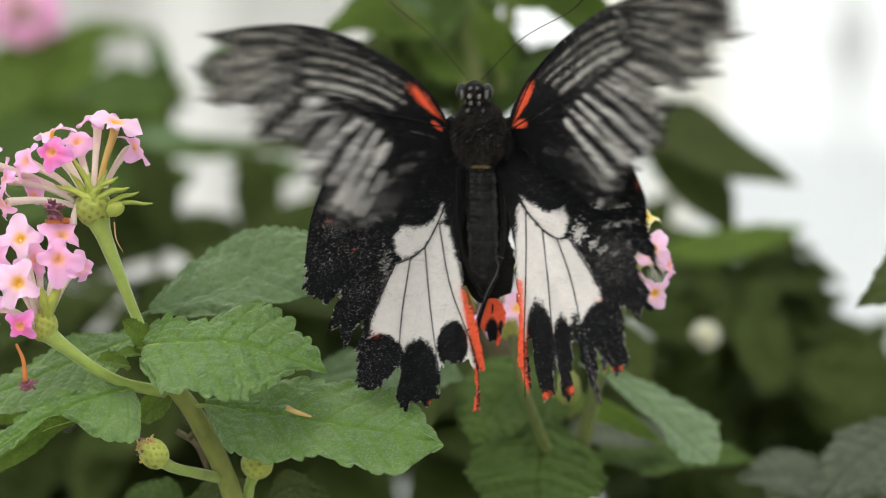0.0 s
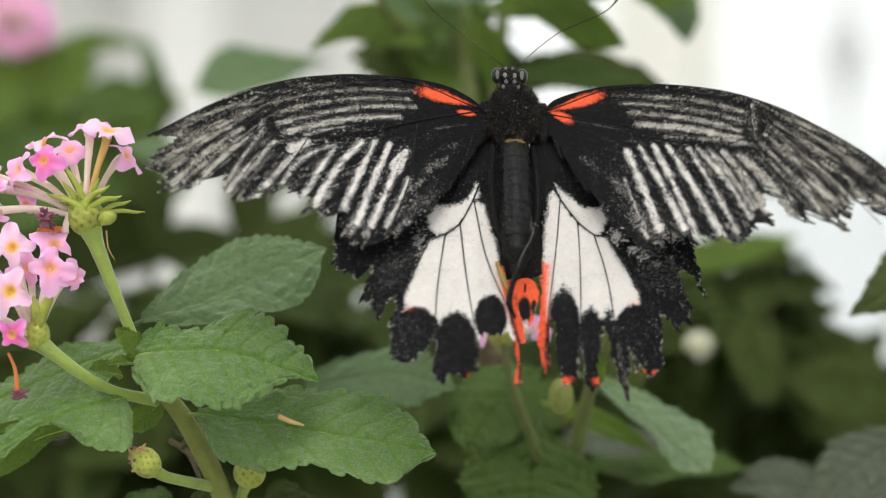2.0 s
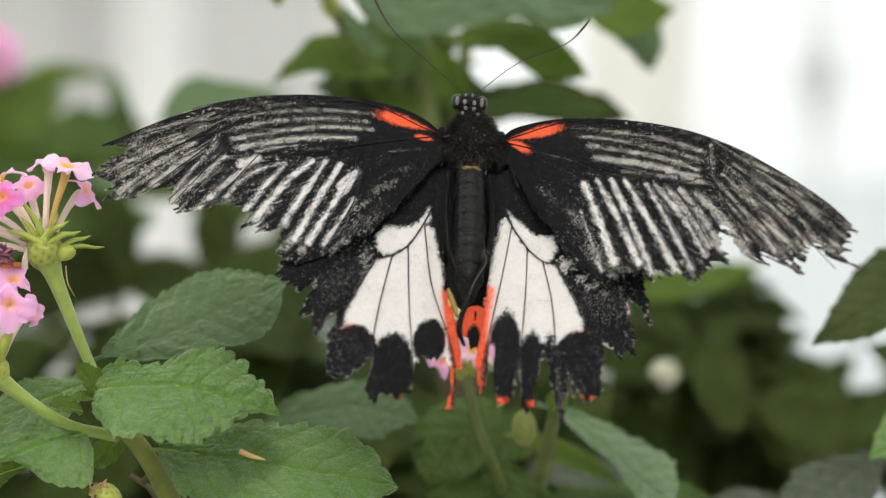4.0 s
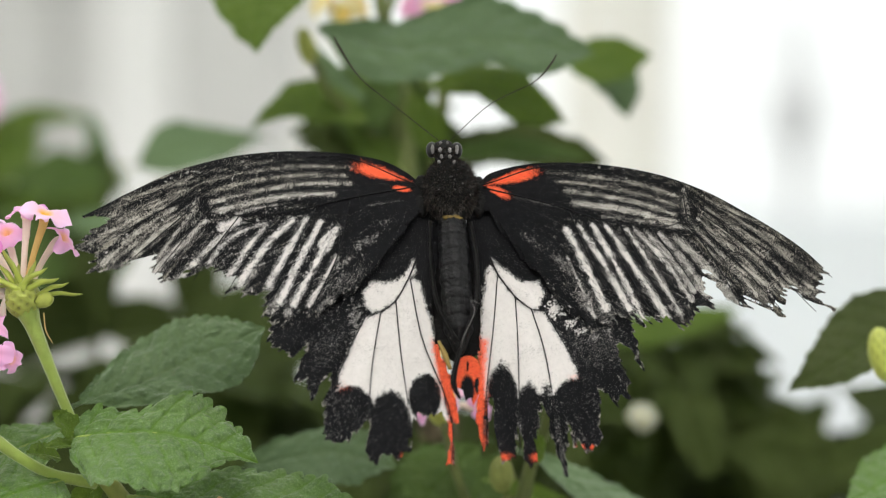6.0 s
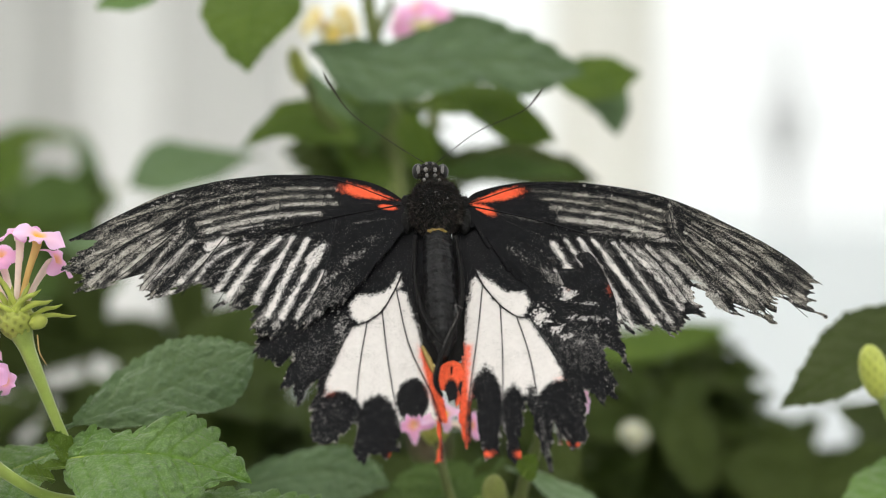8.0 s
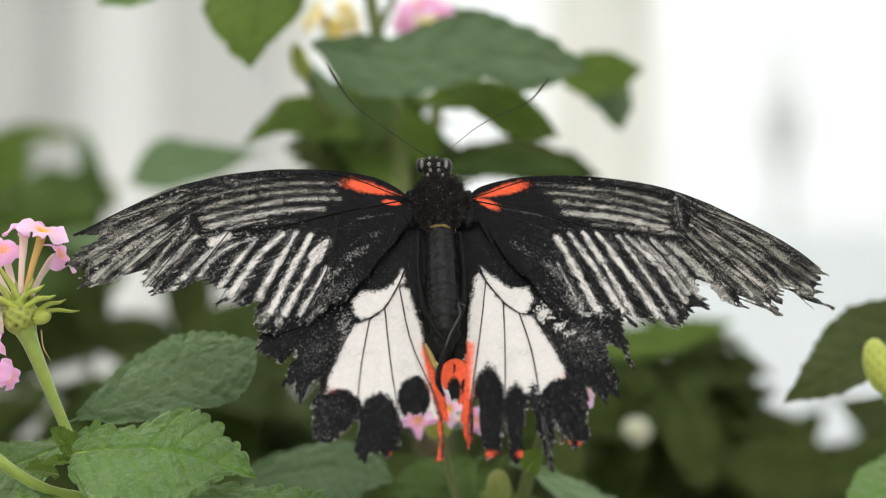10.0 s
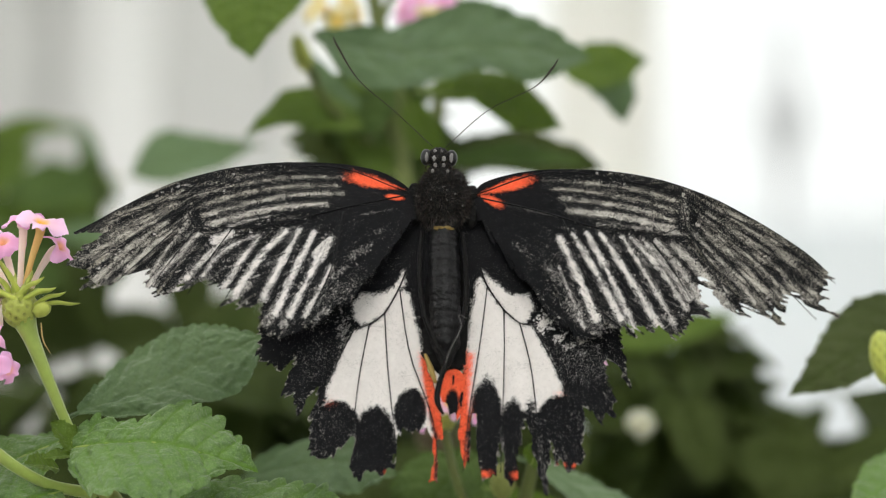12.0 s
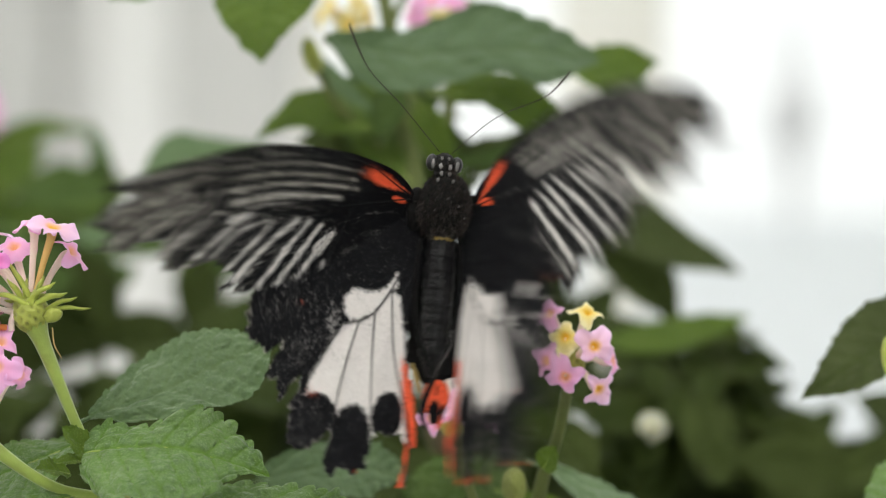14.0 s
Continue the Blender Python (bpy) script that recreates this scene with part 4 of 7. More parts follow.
blade(edge, [mm(95.4, 84, -28.2), mm(85.2, 82, -30.5), mm(76.2, 80, -28.5)], (1.0, 3.6, 5.0, 5.2, 4.3, 2.4, 0.0), (0.6, 2.3, 3.3, 3.4, 2.8, 1.6, 0.0), (0, -0.9, 0.4), M_LEAF_OLIVE, 346, 0.1, 0.4, 13, 0.06, 70, 33, 2)
blade(edge, [mm(87.9, 46, -36.0), mm(79.2, 42, -40.7), mm(69.6, 38, -45.7)], (0.9, 4.6, 6.4, 6.7, 5.5, 3.0, 0.0), (0.9, 4.6, 6.4, 6.7, 5.5, 3.0, 0.0), (-0.3, -0.7, 0.65), M_LEAF, 42, 0.1, 0.3, 16, 0.06, 90, 41, 4)
blade(edge, [mm(76.5, 64, -47.5), mm(67.7, 60, -51.9), mm(61.0, 56, -56.2), mm(55.3, 54, -63.3)], (1.1, 5.5, 8.8, 9.9, 8.8, 4.4, 0.0), (1.1, 4.0, 5.7, 6.2, 5.5, 3.8, 0.0), (-0.3, -0.8, 0.5), M_LEAF_DULL, 43, 0.1, 0.4, 13, 0.09, 120, 49, 4)
blade(edge, [mm(61.5, 74, -63.8), mm(52.6, 72, -59.4), mm(41.9, 70, -60.4)], (1.3, 4.0, 5.3, 5.9, 4.8, 2.7, 0.0), (1.3, 4.0, 5.6, 5.9, 4.8, 2.7, 0.0), (0, -0.7, 0.7), M_LEAF_DULL, 44, 0.1, 0.3, 13, 0.06, 90, 41, 4)
leaf(edge, mm(51.5, 140, -32.2), mm(56.2, 130, -50.1), 12.0, (-0.1, -0.9, 0.3), M_LEAF_SHADED, 0.1, 0.1, 0.3, 45, 70, 41, 20, 4)
receptacle(edge, mm(75.8, 36, -19.2), (2.4, 4.6), (-0.25, 0, 1), 27, "seed_head", "long yellow-green seed head")
stem(edge, [mm(76.6, 36, -22.6), mm(80.4, 40, -29.8), mm(86.3, 50, -44.7), mm(89.8, 80, -91.1)], [0.9, 1.0, 1.2, 1.6])
stem(edge, [(0.25, 0.40, 0.5), (0.2, 0.25, 0.75), mm(101.2, 110, -177.5), mm(89.8, 80, -91.1), mm(89.3, 70, -8.2)], [6, 5, 3, 2, 1.2], M_WOOD, "woody_stem")

# the taller shoot behind the butterfly's head
tall = thing("lantana_plant", mm(-5.7, 110, -0.8), "tall lantana shoot with broad leaves and pink flowers, out of focus", "plant")
stem(tall, [(0.0, 0.45, 0.5), (-0.01, 0.32, 0.8), mm(-1.0, 190, -75.0), mm(-4.0, 140, -40.0), mm(-7.0, 118, -14.0)], [7, 6, 3.0, 2.5, 2.5], M_WOOD, "woody_stem", 30)
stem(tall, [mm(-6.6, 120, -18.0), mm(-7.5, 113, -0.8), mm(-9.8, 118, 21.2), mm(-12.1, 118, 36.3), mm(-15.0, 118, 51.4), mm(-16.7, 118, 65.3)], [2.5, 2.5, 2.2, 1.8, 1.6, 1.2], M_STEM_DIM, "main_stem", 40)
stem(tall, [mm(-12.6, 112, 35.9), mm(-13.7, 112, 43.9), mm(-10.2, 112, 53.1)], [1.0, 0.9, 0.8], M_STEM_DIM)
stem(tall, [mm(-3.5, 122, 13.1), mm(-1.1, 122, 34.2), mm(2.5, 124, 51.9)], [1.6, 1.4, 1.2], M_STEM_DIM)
blade(tall, [mm(-25.7, 88, 41.2), mm(-10.3, 88, 37.7), mm(8.4, 90, 38.9), mm(27.8, 92, 36.9)], (0.9, 3.5, 6.8, 9.1, 10.6, 7.6, 0.6), (1.5, 7.6, 9.7, 8.5, 5.9, 8.5, 1.5), (0.05, -0.8, 0.6), M_LEAF_BROAD, 52, 0.06, 0.4, 13, 0.035, 140, 61)
blade(tall, [mm(-15.0, 116, 22.8), mm(-22.6, 118, 30.4), mm(-28.5, 120, 40.5)], (0.6, 2.1, 3.0, 3.1, 2.6, 1.4, 0.0), (0.7, 2.5, 3.4, 3.6, 2.9, 1.6, 0.0), (0, -0.9, 0.4), M_LEAF_SAGE, 65, 0.1, 0.4, 9, 0.06, 70, 33, 2)
blade(tall, [mm(-7.8, 140, 18.3), mm(-19.9, 138, 21.7), mm(-33.0, 136, 20.0)], (1.1, 4.0, 5.7, 5.9, 4.9, 2.7, 0.0), (0.8, 3.1, 4.4, 4.6, 3.7, 2.1, 0.0), (0, -0.9, 0.4), M_LEAF_SHADED, 66, 0.1, 0.4, 9, 0.06, 70, 33, 2)
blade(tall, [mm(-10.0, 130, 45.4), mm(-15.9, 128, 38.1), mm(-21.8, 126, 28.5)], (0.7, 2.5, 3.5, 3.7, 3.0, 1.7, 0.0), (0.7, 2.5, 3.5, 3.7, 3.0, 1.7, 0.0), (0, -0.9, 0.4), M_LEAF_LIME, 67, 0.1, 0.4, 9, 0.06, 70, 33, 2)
blade(tall, [mm(14.1, 142, 18.4), mm(23.8, 140, 19.6), mm(34.0, 138, 16.5)], (0.6, 2.4, 3.4, 3.5, 2.9, 1.6, 0.0), (1.0, 3.7, 5.2, 5.4, 4.4, 2.5, 0.0), (0, -0.9, 0.4), M_LEAF_SHADED, 68, 0.1, 0.4, 9, 0.06, 70, 33, 2)
blade(tall, [mm(-31.1, 96, 57.0), mm(-36.3, 90, 49.2), mm(-37.5, 84, 36.0)], (1.7, 6.3, 8.9, 9.3, 7.6, 4.2, 0.0), (2.1, 7.8, 10.9, 11.4, 9.3, 5.2, 0.0), (-0.2, -0.9, 0.2), M_LEAF_LIME, 53, 0.1, 0.4, 9, 0.06, 70, 33, 2)
blade(tall, [mm(-15.4, 112, 24.1), mm(-29.2, 111, 27.0), mm(-41.1, 110, 22.4)], (0.8, 2.6, 3.7, 3.4, 1.8, 0.7, 0.0), (1.0, 3.4, 5.2, 5.8, 4.7, 2.4, 0.0), (-0.1, -0.85, 0.4), M_LEAF_LIME, 54, 0.1, 0.4, 8, 0.10, 90, 51, 2)
blade(tall, [mm(-4.4, 105, 31.4), mm(9.7, 102, 30.4), mm(23.2, 100, 23.5)], (0.7, 2.7, 4.7, 5.2, 4.2, 2.5, 0.0), (0.7, 2.2, 2.5, 4.4, 5.4, 3.7, 0.0), (0.1, -0.85, 0.3), M_LEAF_LIME, 55, 0.1, 0.4, 9, 0.06, 80, 41, 2)
blade(tall, [mm(23.4, 130, 38.3), mm(33.3, 127, 37.5), mm(42.0, 124, 38.8)], (1.1, 4.0, 5.7, 5.9, 4.8, 2.7, 0.0), (0.9, 3.3, 4.7, 4.9, 4.0, 2.2, 0.0), (0.1, -0.9, 0.3), M_LEAF_LIME, 56, 0.1, 0.4, 9, 0.06, 70, 33, 2)
blade(tall, [mm(29.7, 136, 38.7), mm(35.5, 133, 33.7), mm(37.4, 130, 26.1)], (0.8, 3.1, 4.3, 4.5, 3.7, 2.1, 0.0), (0.9, 3.4, 4.8, 5.1, 4.1, 2.3, 0.0), (0.1, -0.9, 0.3), M_LEAF_SAGE, 50, 0.1, 0.4, 9, 0.06, 70, 33, 2)
blade(tall, [mm(-43.5, 175, 23.2), mm(-57.1, 178, 20.7), mm(-72.8, 180, 16.0)], (0.6, 2.5, 4.8, 5.7, 5.4, 3.5, 0.0), (0.6, 2.5, 3.5, 6.3, 9.2, 8.2, 0.0), (-0.1, -0.8, 0.5), M_LEAF_SAGE, 60, 0.1, 0.4, 8, 0.04, 60, 33, 2)
blade(tall, [mm(-0.5, 135, 20.0), mm(13.9, 132, 20.7), mm(30.5, 130, 16.8)], (1.0, 3.6, 4.9, 5.6, 5.6, 3.6, 0.0), (1.0, 6.6, 7.3, 7.3, 5.9, 3.3, 0.0), (0.1, -0.7, 0.6), M_LEAF_SHADED, 51, 0.1, 0.4, 9, 0.05, 80, 41, 2)
blade(tall, [mm(-13.6, 132, 7.0), mm(-6.4, 130, 11.2), mm(5.4, 128, 14.9)], (1.6, 5.3, 7.2, 7.8, 6.2, 3.4, 0.0), (1.6, 5.3, 7.2, 7.8, 6.2, 3.4, 0.0), (0.1, -0.7, 0.6), M_LEAF_SHADED, 57, 0.1, 0.4, 9, 0.05, 80, 41, 2)
blade(tall, [mm(-6.3, 126, 7.0), mm(-2.9, 122, 17.0), mm(-1.3, 120, 26.2)], (1.2, 4.0, 5.2, 5.4, 4.2, 2.1, 0.0), (1.2, 3.5, 4.7, 4.7, 3.5, 1.9, 0.0), (0.1, -0.9, 0.2), M_LEAF_HALF_SHADE, 62, 0.1, 0.4, 9, 0.05, 80, 41, 2)
blade(tall, [mm(-14.9, 138, 8.9), mm(-20.4, 136, 18.4), mm(-27.1, 134, 25.4)], (1.2, 3.7, 4.9, 4.9, 3.7, 2.0, 0.0), (1.2, 4.2, 5.4, 5.7, 4.4, 2.2, 0.0), (0.1, -0.9, 0.2), M_LEAF_SHADED, 64, 0.1, 0.4, 9, 0.05, 80, 41, 2)
blade(tall, [mm(-5.2, 128, 25.1), mm(-8.2, 129, 28.7), mm(-11.2, 130, 32.9)], (0.7, 2.4, 3.4, 3.7, 3.2, 1.7, 0.0), (0.7, 2.4, 3.4, 3.7, 3.2, 1.7, 0.0), (0.1, -0.9, 0.2), M_LEAF_HALF_SHADE, 59, 0.1, 0.4, 9, 0.05, 80, 41, 2)
blade(tall, [mm(-1.1, 122, 17.7), mm(-2.8, 121, 23.6), mm(-4.6, 120, 28.8)], (0.7, 2.6, 3.1, 3.1, 2.4, 1.2, 0.0), (0.7, 2.6, 3.1, 3.1, 2.4, 1.2, 0.0), (0.1, -0.9, 0.2), M_LEAF_SHADED, 61, 0.1, 0.4, 9, 0.05, 80, 41, 2)
leaf(tall, mm(-5.3, 140, 15.9), mm(-31.8, 136, 16.4), 12.0, (-0.1, -0.7, 0.6), M_LEAF_HALF_SHADE, 0.1, 0.15, 0.4, 58, 80, 41, 14, 2, 0.7, 0.2)
leaf(tall, mm(-5.7, 118, 19.3), mm(-25.1, 122, 30.1), 10.0, (0.1, -0.9, 0.2), M_LEAF_HALF_SHADE, 0.1, 0.1, 0.4, 49, 80, 41, 14, 2, 0.7, 0.22)
leaf(tall, mm(-10.9, 114, 15.1), mm(-21.4, 118, 24.0), 8.0, (0.1, -0.9, 0.2), M_LEAF_LIME, 0.1, 0.1, 0.4, 48, 80, 41, 14, 2, 0.7, 0.22)
leaf(tall, mm(-7.9, 110, 29.9), mm(-1.6, 112, 15.7), 7.5, (0.1, -0.9, 0.2), M_LEAF_LIME, 0.1, 0.1, 0.4, 47, 80, 41, 14, 2, 0.7, 0.22)
leaf(tall, mm(-10.8, 112, 32.4), mm(-18.3, 112, 22.0), 7.0, (-0.1, -0.9, 0.2), M_LEAF_HALF_SHADE, 0.1, 0.1, 0.4, 46, 80, 41, 14, 2, 0.7, 0.22)
leaf(tall, mm(-3.6, 132, 31.3), mm(-24.5, 132, 35.5), 12.0, (0.1, -0.9, 0.2), M_LEAF_HALF_SHADE, 0.1, 0.1, 0.4, 45, 80, 41, 12, 2, 0.7, 0.24)
leaf(tall, mm(-3.6, 128, 20.5), mm(-26.2, 130, 26.5), 13.0, (0.1, -0.9, 0.2), M_LEAF_HALF_SHADE, 0.1, 0.1, 0.4, 44, 80, 41, 12, 2, 0.7, 0.24)
leaf(tall, mm(-55.9, 90, 52.1), mm(-67.3, 85, 48.5), 6.0, FACE, M_LEAF, 0.1, 0.15, 0.4, 63, 60, 33, 20, 2)
receptacle(tall, mm(-28.8, 100, 38.5), (1.7, 3.6), (-0.3, 0, 1), 64, "seed_head", "green seed head")
stem(tall, [mm(-27.5, 102, 35.8), mm(-23.9, 110, 28.9), mm(-13.9, 118, 20.0)], [0.8, 0.9, 1.0], M_STEM_DIM)
blade(tall, [mm(0.1, 100, 17.3), mm(13.2, 104, 18.7), mm(29.3, 108, 17.0)], (0.8, 2.0, 2.6, 2.8, 2.4, 1.4, 0.0), (0.8, 2.2, 3.0, 3.2, 2.6, 1.6, 0.0), (0, -0.8, 0.6), M_LEAF_HALF_SHADE, 73, 0.1, 0.4, 12, 0.06, 80, 33, 2)
C_T = mm(-4.0, 126, 46.8)
head_t = receptacle(tall, C_T, (2.5, 3.0), (0, 0, 1), 65, "flower_head", "pink flower head, out of focus")
for i in range(9):
    a = i * 2.4
    n = Vector((math.cos(a) * 0.9, -0.7 - 0.2 * math.sin(a), 0.5 + 0.5 * math.sin(a))).normalized()
    c = C_T + n * 0.0072
    floret(head_t, C_T, C_T + n * 0.002, c, 7.5, n, (M_ROSE, M_PINK, M_YELLOW)[i % 3 if i < 4 else 0], 130 + i, M_TUBE)
C_U = mm(-23.3, 128, 47.6)
head_u = receptacle(tall, C_U, (2.2, 2.6), (0, 0, 1), 66, "flower_head", "yellow flower head, out of focus")
for i in range(6):
    a = i * 2.4
    n = Vector((math.cos(a) * 0.9, -0.7, 0.4 + 0.5 * math.sin(a))).normalized()
    floret(head_u, C_U, C_U + n * 0.002, C_U + n * 0.006, 6.0, n, M_YELLOW, 150 + i, M_TUBE_GOLD)

# far lantana bushes, out of focus
def loose_leaf(pts, faces, veins, place, size, d, nz, rnd):
    """Adds one small toothless folded leaf to the lists of a foliage mesh."""
    ax = Vector(d).normalized()
    nz = Vector(nz)
    nz = (nz - ax * nz.dot(ax)).normalized()
    ay = nz.cross(ax)
    start = len(pts)
    for i, (s, w) in enumerate(((0, 0.03), (0.2, 0.27), (0.45, 0.34), (0.75, 0.22), (1, 0.01))):
        for q in (-1, 0, 1):
            p = place + ax * (s * size) + ay * (q * w * size) + nz * (size * (0.12 * abs(q) * w * 2 - 0.18 * s * s))
            pts.append(tuple(p))
            veins.append(1.0 if q == 0 else 0.0)
    for i in range(4):
        for j in range(2):
            a = start + i * 3 + j
            faces.append((a, a + 3, a + 4, a + 1))


def bush(name, label, spots, mat, seed, parent=None):
    """Foliage of many leaves round the given (place, radius, count, size) spots, in one mesh."""
    rnd = random.Random(seed)
    pts, faces, veins = [], [], []
    for c, r, count, size in spots:
        for _ in range(count):
            d = Vector((rnd.gauss(0, 1), rnd.gauss(0, 1), rnd.gauss(0, 1)))
            d = d.normalized() * rnd.random() ** 0.4
            p = Vector(c) + Vector((d.x * r[0], d.y * r[1], d.z * r[2])) / 1000
            out = Vector((d.x + rnd.uniform(-0.7, 0.7), d.y * 0.5 + rnd.uniform(-0.5, 0.3), rnd.uniform(-0.7, 0.4)))
            nz = Vector((rnd.uniform(-0.5, 0.5), -0.5 + rnd.uniform(-0.4, 0.4), 0.8 + rnd.uniform(-0.3, 0.3)))
            loose_leaf(pts, faces, veins, p, size / 1000 * rnd.uniform(0.7, 1.25), out, nz, rnd)
    me = bpy.data.meshes.new(name)
    me.from_pydata(pts, [], faces)
    me.attributes.new("vein", "FLOAT", "POINT").data.foreach_set("value", np.array(veins, dtype=np.float32))
    return tagged(part(name, me, mat), label, "foliage", "", "stuff")


# low foliage uses the darkened leaf copy, so its shade is partly colour
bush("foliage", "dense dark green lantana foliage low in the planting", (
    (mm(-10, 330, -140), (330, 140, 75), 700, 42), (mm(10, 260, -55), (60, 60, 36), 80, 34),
    (mm(53.2, 190, -34.4), (15, 22, 13), 70, 15), (mm(95.9, 240, -58.9), (32, 20, 11), 70, 17), (mm(76.6, 235, -52.7), (10, 15, 7), 14, 15), (mm(110.5, 250, -51.0), (16, 20, 12), 24, 17), (mm(0, 420, -420), (420, 120, 240), 500, 60)), M_LEAF_SHADED, 5)
bush("foliage", "green lantana foliage round the tall shoot, out of focus", ((mm(-17.3, 135, 23.0), (11, 8, 6), 16, 13),), M_LEAF_SHADED, 8)
bush("foliage", "olive green lantana foliage behind the flowers, out of focus", ((mm(-122.3, 240, -32.2), (40, 20, 24), 14, 26),), M_LEAF_HALF_SHADE, 9)
# same darkened copy here, standing in for shade below the flowers
bush("foliage", "dark lantana foliage below the flowers, out of focus", ((mm(-66.6, 210, -52.0), (60, 20, 24), 70, 26), (mm(-135.2, 220, -62.4), (40, 20, 30), 50, 26)), M_LEAF_SHADED, 10)
far = thing("lantana_plant", mm(44.9, 194, -41.7), "lantana bush with broad leaves and cream and pink flower heads", "plant")


def far_head(c, r, mat, seed, count=8, size=7.0):
    """A rounded flower head far behind the rest."""
    h = receptacle(far, c, (1.6, 2.0), (0, 0, 1), seed, "flower_head")
    for i in range(count):
        a = i * 2.4
        n = Vector((math.cos(a) * 0.9, -0.8, 0.15 + 0.7 * math.sin(a))).normalized()
        floret(h, c, c + n * 0.002, c + n * r / 1000, size, n, mat, seed + i, M_TUBE)


far_head(mm(42.9, 160, -39.5), 2.9, M_CREAM, 201, 7, 3.6)
far_head(mm(-136.3, 300, 37.1), 11.0, M_ROSE, 221, 12, 9.0)
far_head(mm(-144.7, 310, 40.5), 11.0, M_ROSE, 231, 12, 9.0)
stem(far, [mm(44.9, 194, -43), mm(46, 215, -90), mm(30, 300, -300), (0.03, 0.45, 0.5)], [0.7, 0.9, 3, 5], M_LEAF_SHADED)
stem(far, [mm(-88.9, 250, 22), mm(-90, 255, -60), mm(-60, 320, -300), (-0.05, 0.45, 0.5)], [0.9, 1.2, 3, 5], M_LEAF_SHADED)
blade(far, [mm(-134.6, 300, 25.3), mm(-118.0, 300, 32.9), mm(-99.0, 300, 32.6)], (0.6, 2.4, 3.4, 3.6, 2.9, 1.6, 0.0), (0.6, 2.2, 3.1, 3.2, 2.6, 1.5, 0.0), (0, -0.9, 0.4), M_LEAF_LIME, 301, 0.1, 0.4, 9, 0.06, 70, 33, 2)
blade(far, [mm(-136.9, 296, 11.8), mm(-124.8, 294, 21.3), mm(-112.0, 292, 26.8)], (1.3, 5.0, 7.0, 7.4, 6.0, 3.3, 0.0), (1.6, 6.0, 8.4, 8.8, 7.2, 4.0, 0.0), (0, -0.9, 0.4), M_LEAF_LIME, 302, 0.1, 0.4, 9, 0.06, 70, 33, 2)
blade(far, [mm(-100.3, 290, 34.2), mm(-96.8, 288, 23.0), mm(-94.5, 286, 8.3)], (0.5, 1.9, 2.7, 2.8, 2.3, 1.3, 0.0), (0.6, 2.1, 3.0, 3.1, 2.5, 1.4, 0.0), (0, -0.9, 0.4), M_LEAF_SAGE, 303, 0.1, 0.4, 9, 0.06, 70, 33, 2)
blade(far, [mm(-119.1, 284, 14.1), mm(-106.4, 282, 18.0), mm(-89.1, 280, 12.9)], (1.0, 3.9, 5.5, 5.7, 4.7, 2.6, 0.0), (1.5, 5.5, 7.7, 8.1, 6.6, 3.7, 0.0), (0, -0.9, 0.4), M_LEAF_HALF_SHADE, 304, 0.1, 0.4, 9, 0.06, 70, 33, 2)
blade(far, [mm(-151.4, 290, 11.4), mm(-140.1, 288, 16.2), mm(-127.2, 286, 17.9)], (1.4, 5.2, 7.3, 7.6, 6.2, 3.5, 0.0), (1.6, 5.9, 8.3, 8.7, 7.1, 3.9, 0.0), (0, -0.9, 0.4), M_LEAF_LIME, 305, 0.1, 0.4, 9, 0.06, 70, 33, 2)
blade(far, [mm(-97.6, 240, 2.5), mm(-80.7, 238, 1.5), mm(-58.9, 236, 1.8)], (0.5, 1.9, 2.7, 2.8, 2.3, 1.3, 0.0), (0.7, 2.6, 3.6, 3.8, 3.1, 1.7, 0.0), (0, -0.9, 0.4), M_LEAF_HALF_SHADE, 306, 0.1, 0.4, 9, 0.06, 70, 33, 2)
blade(far, [mm(-97.6, 230, 3.8), mm(-88.0, 228, 3.9), mm(-77.8, 226, 1.9)], (0.5, 1.9, 2.6, 2.8, 2.3, 1.3, 0.0), (0.7, 2.5, 3.5, 3.7, 3.0, 1.7, 0.0), (0, -0.9, 0.4), M_LEAF_SAGE, 307, 0.1, 0.4, 9, 0.06, 70, 33, 2)
blade(far, [mm(-98.4, 250, -0.4), mm(-92.1, 248, -10.6), mm(-88.7, 246, -23.6)], (1.1, 4.0, 5.6, 5.8, 4.8, 2.6, 0.0), (1.0, 3.8, 5.3, 5.5, 4.5, 2.5, 0.0), (0, -0.9, 0.4), M_LEAF_SHADED, 308, 0.1, 0.4, 9, 0.06, 70, 33, 2)
blade(far, [mm(-67.5, 250, 0.0), mm(-67.6, 248, -10.2), mm(-68.2, 246, -23.3)], (1.1, 4.0, 5.6, 5.9, 4.8, 2.7, 0.0), (1.0, 3.6, 5.0, 5.3, 4.3, 2.4, 0.0), (0, -0.9, 0.4), M_LEAF_SHADED, 309, 0.1, 0.4, 9, 0.06, 70, 33, 2)
blade(far, [mm(-90.8, 250, -23.8), mm(-71.4, 248, -22.7), mm(-44.9, 246, -21.5)], (0.7, 2.6, 3.6, 3.8, 3.1, 1.7, 0.0), (1.4, 5.4, 7.5, 7.9, 6.5, 3.6, 0.0), (0, -0.9, 0.4), M_LEAF_SHADED, 310, 0.1, 0.4, 9, 0.06, 70, 33, 2)
blade(far, [mm(-150.0, 270, -2.6), mm(-125.3, 268, -5.3), mm(-99.1, 266, -9.4)], (2.7, 9.9, 13.9, 14.6, 11.9, 6.6, 0.0), (2.9, 11.1, 15.5, 16.2, 13.3, 7.4, 0.0), (0, -0.9, 0.4), M_LEAF_HALF_SHADE, 311, 0.1, 0.4, 9, 0.06, 70, 33, 2)
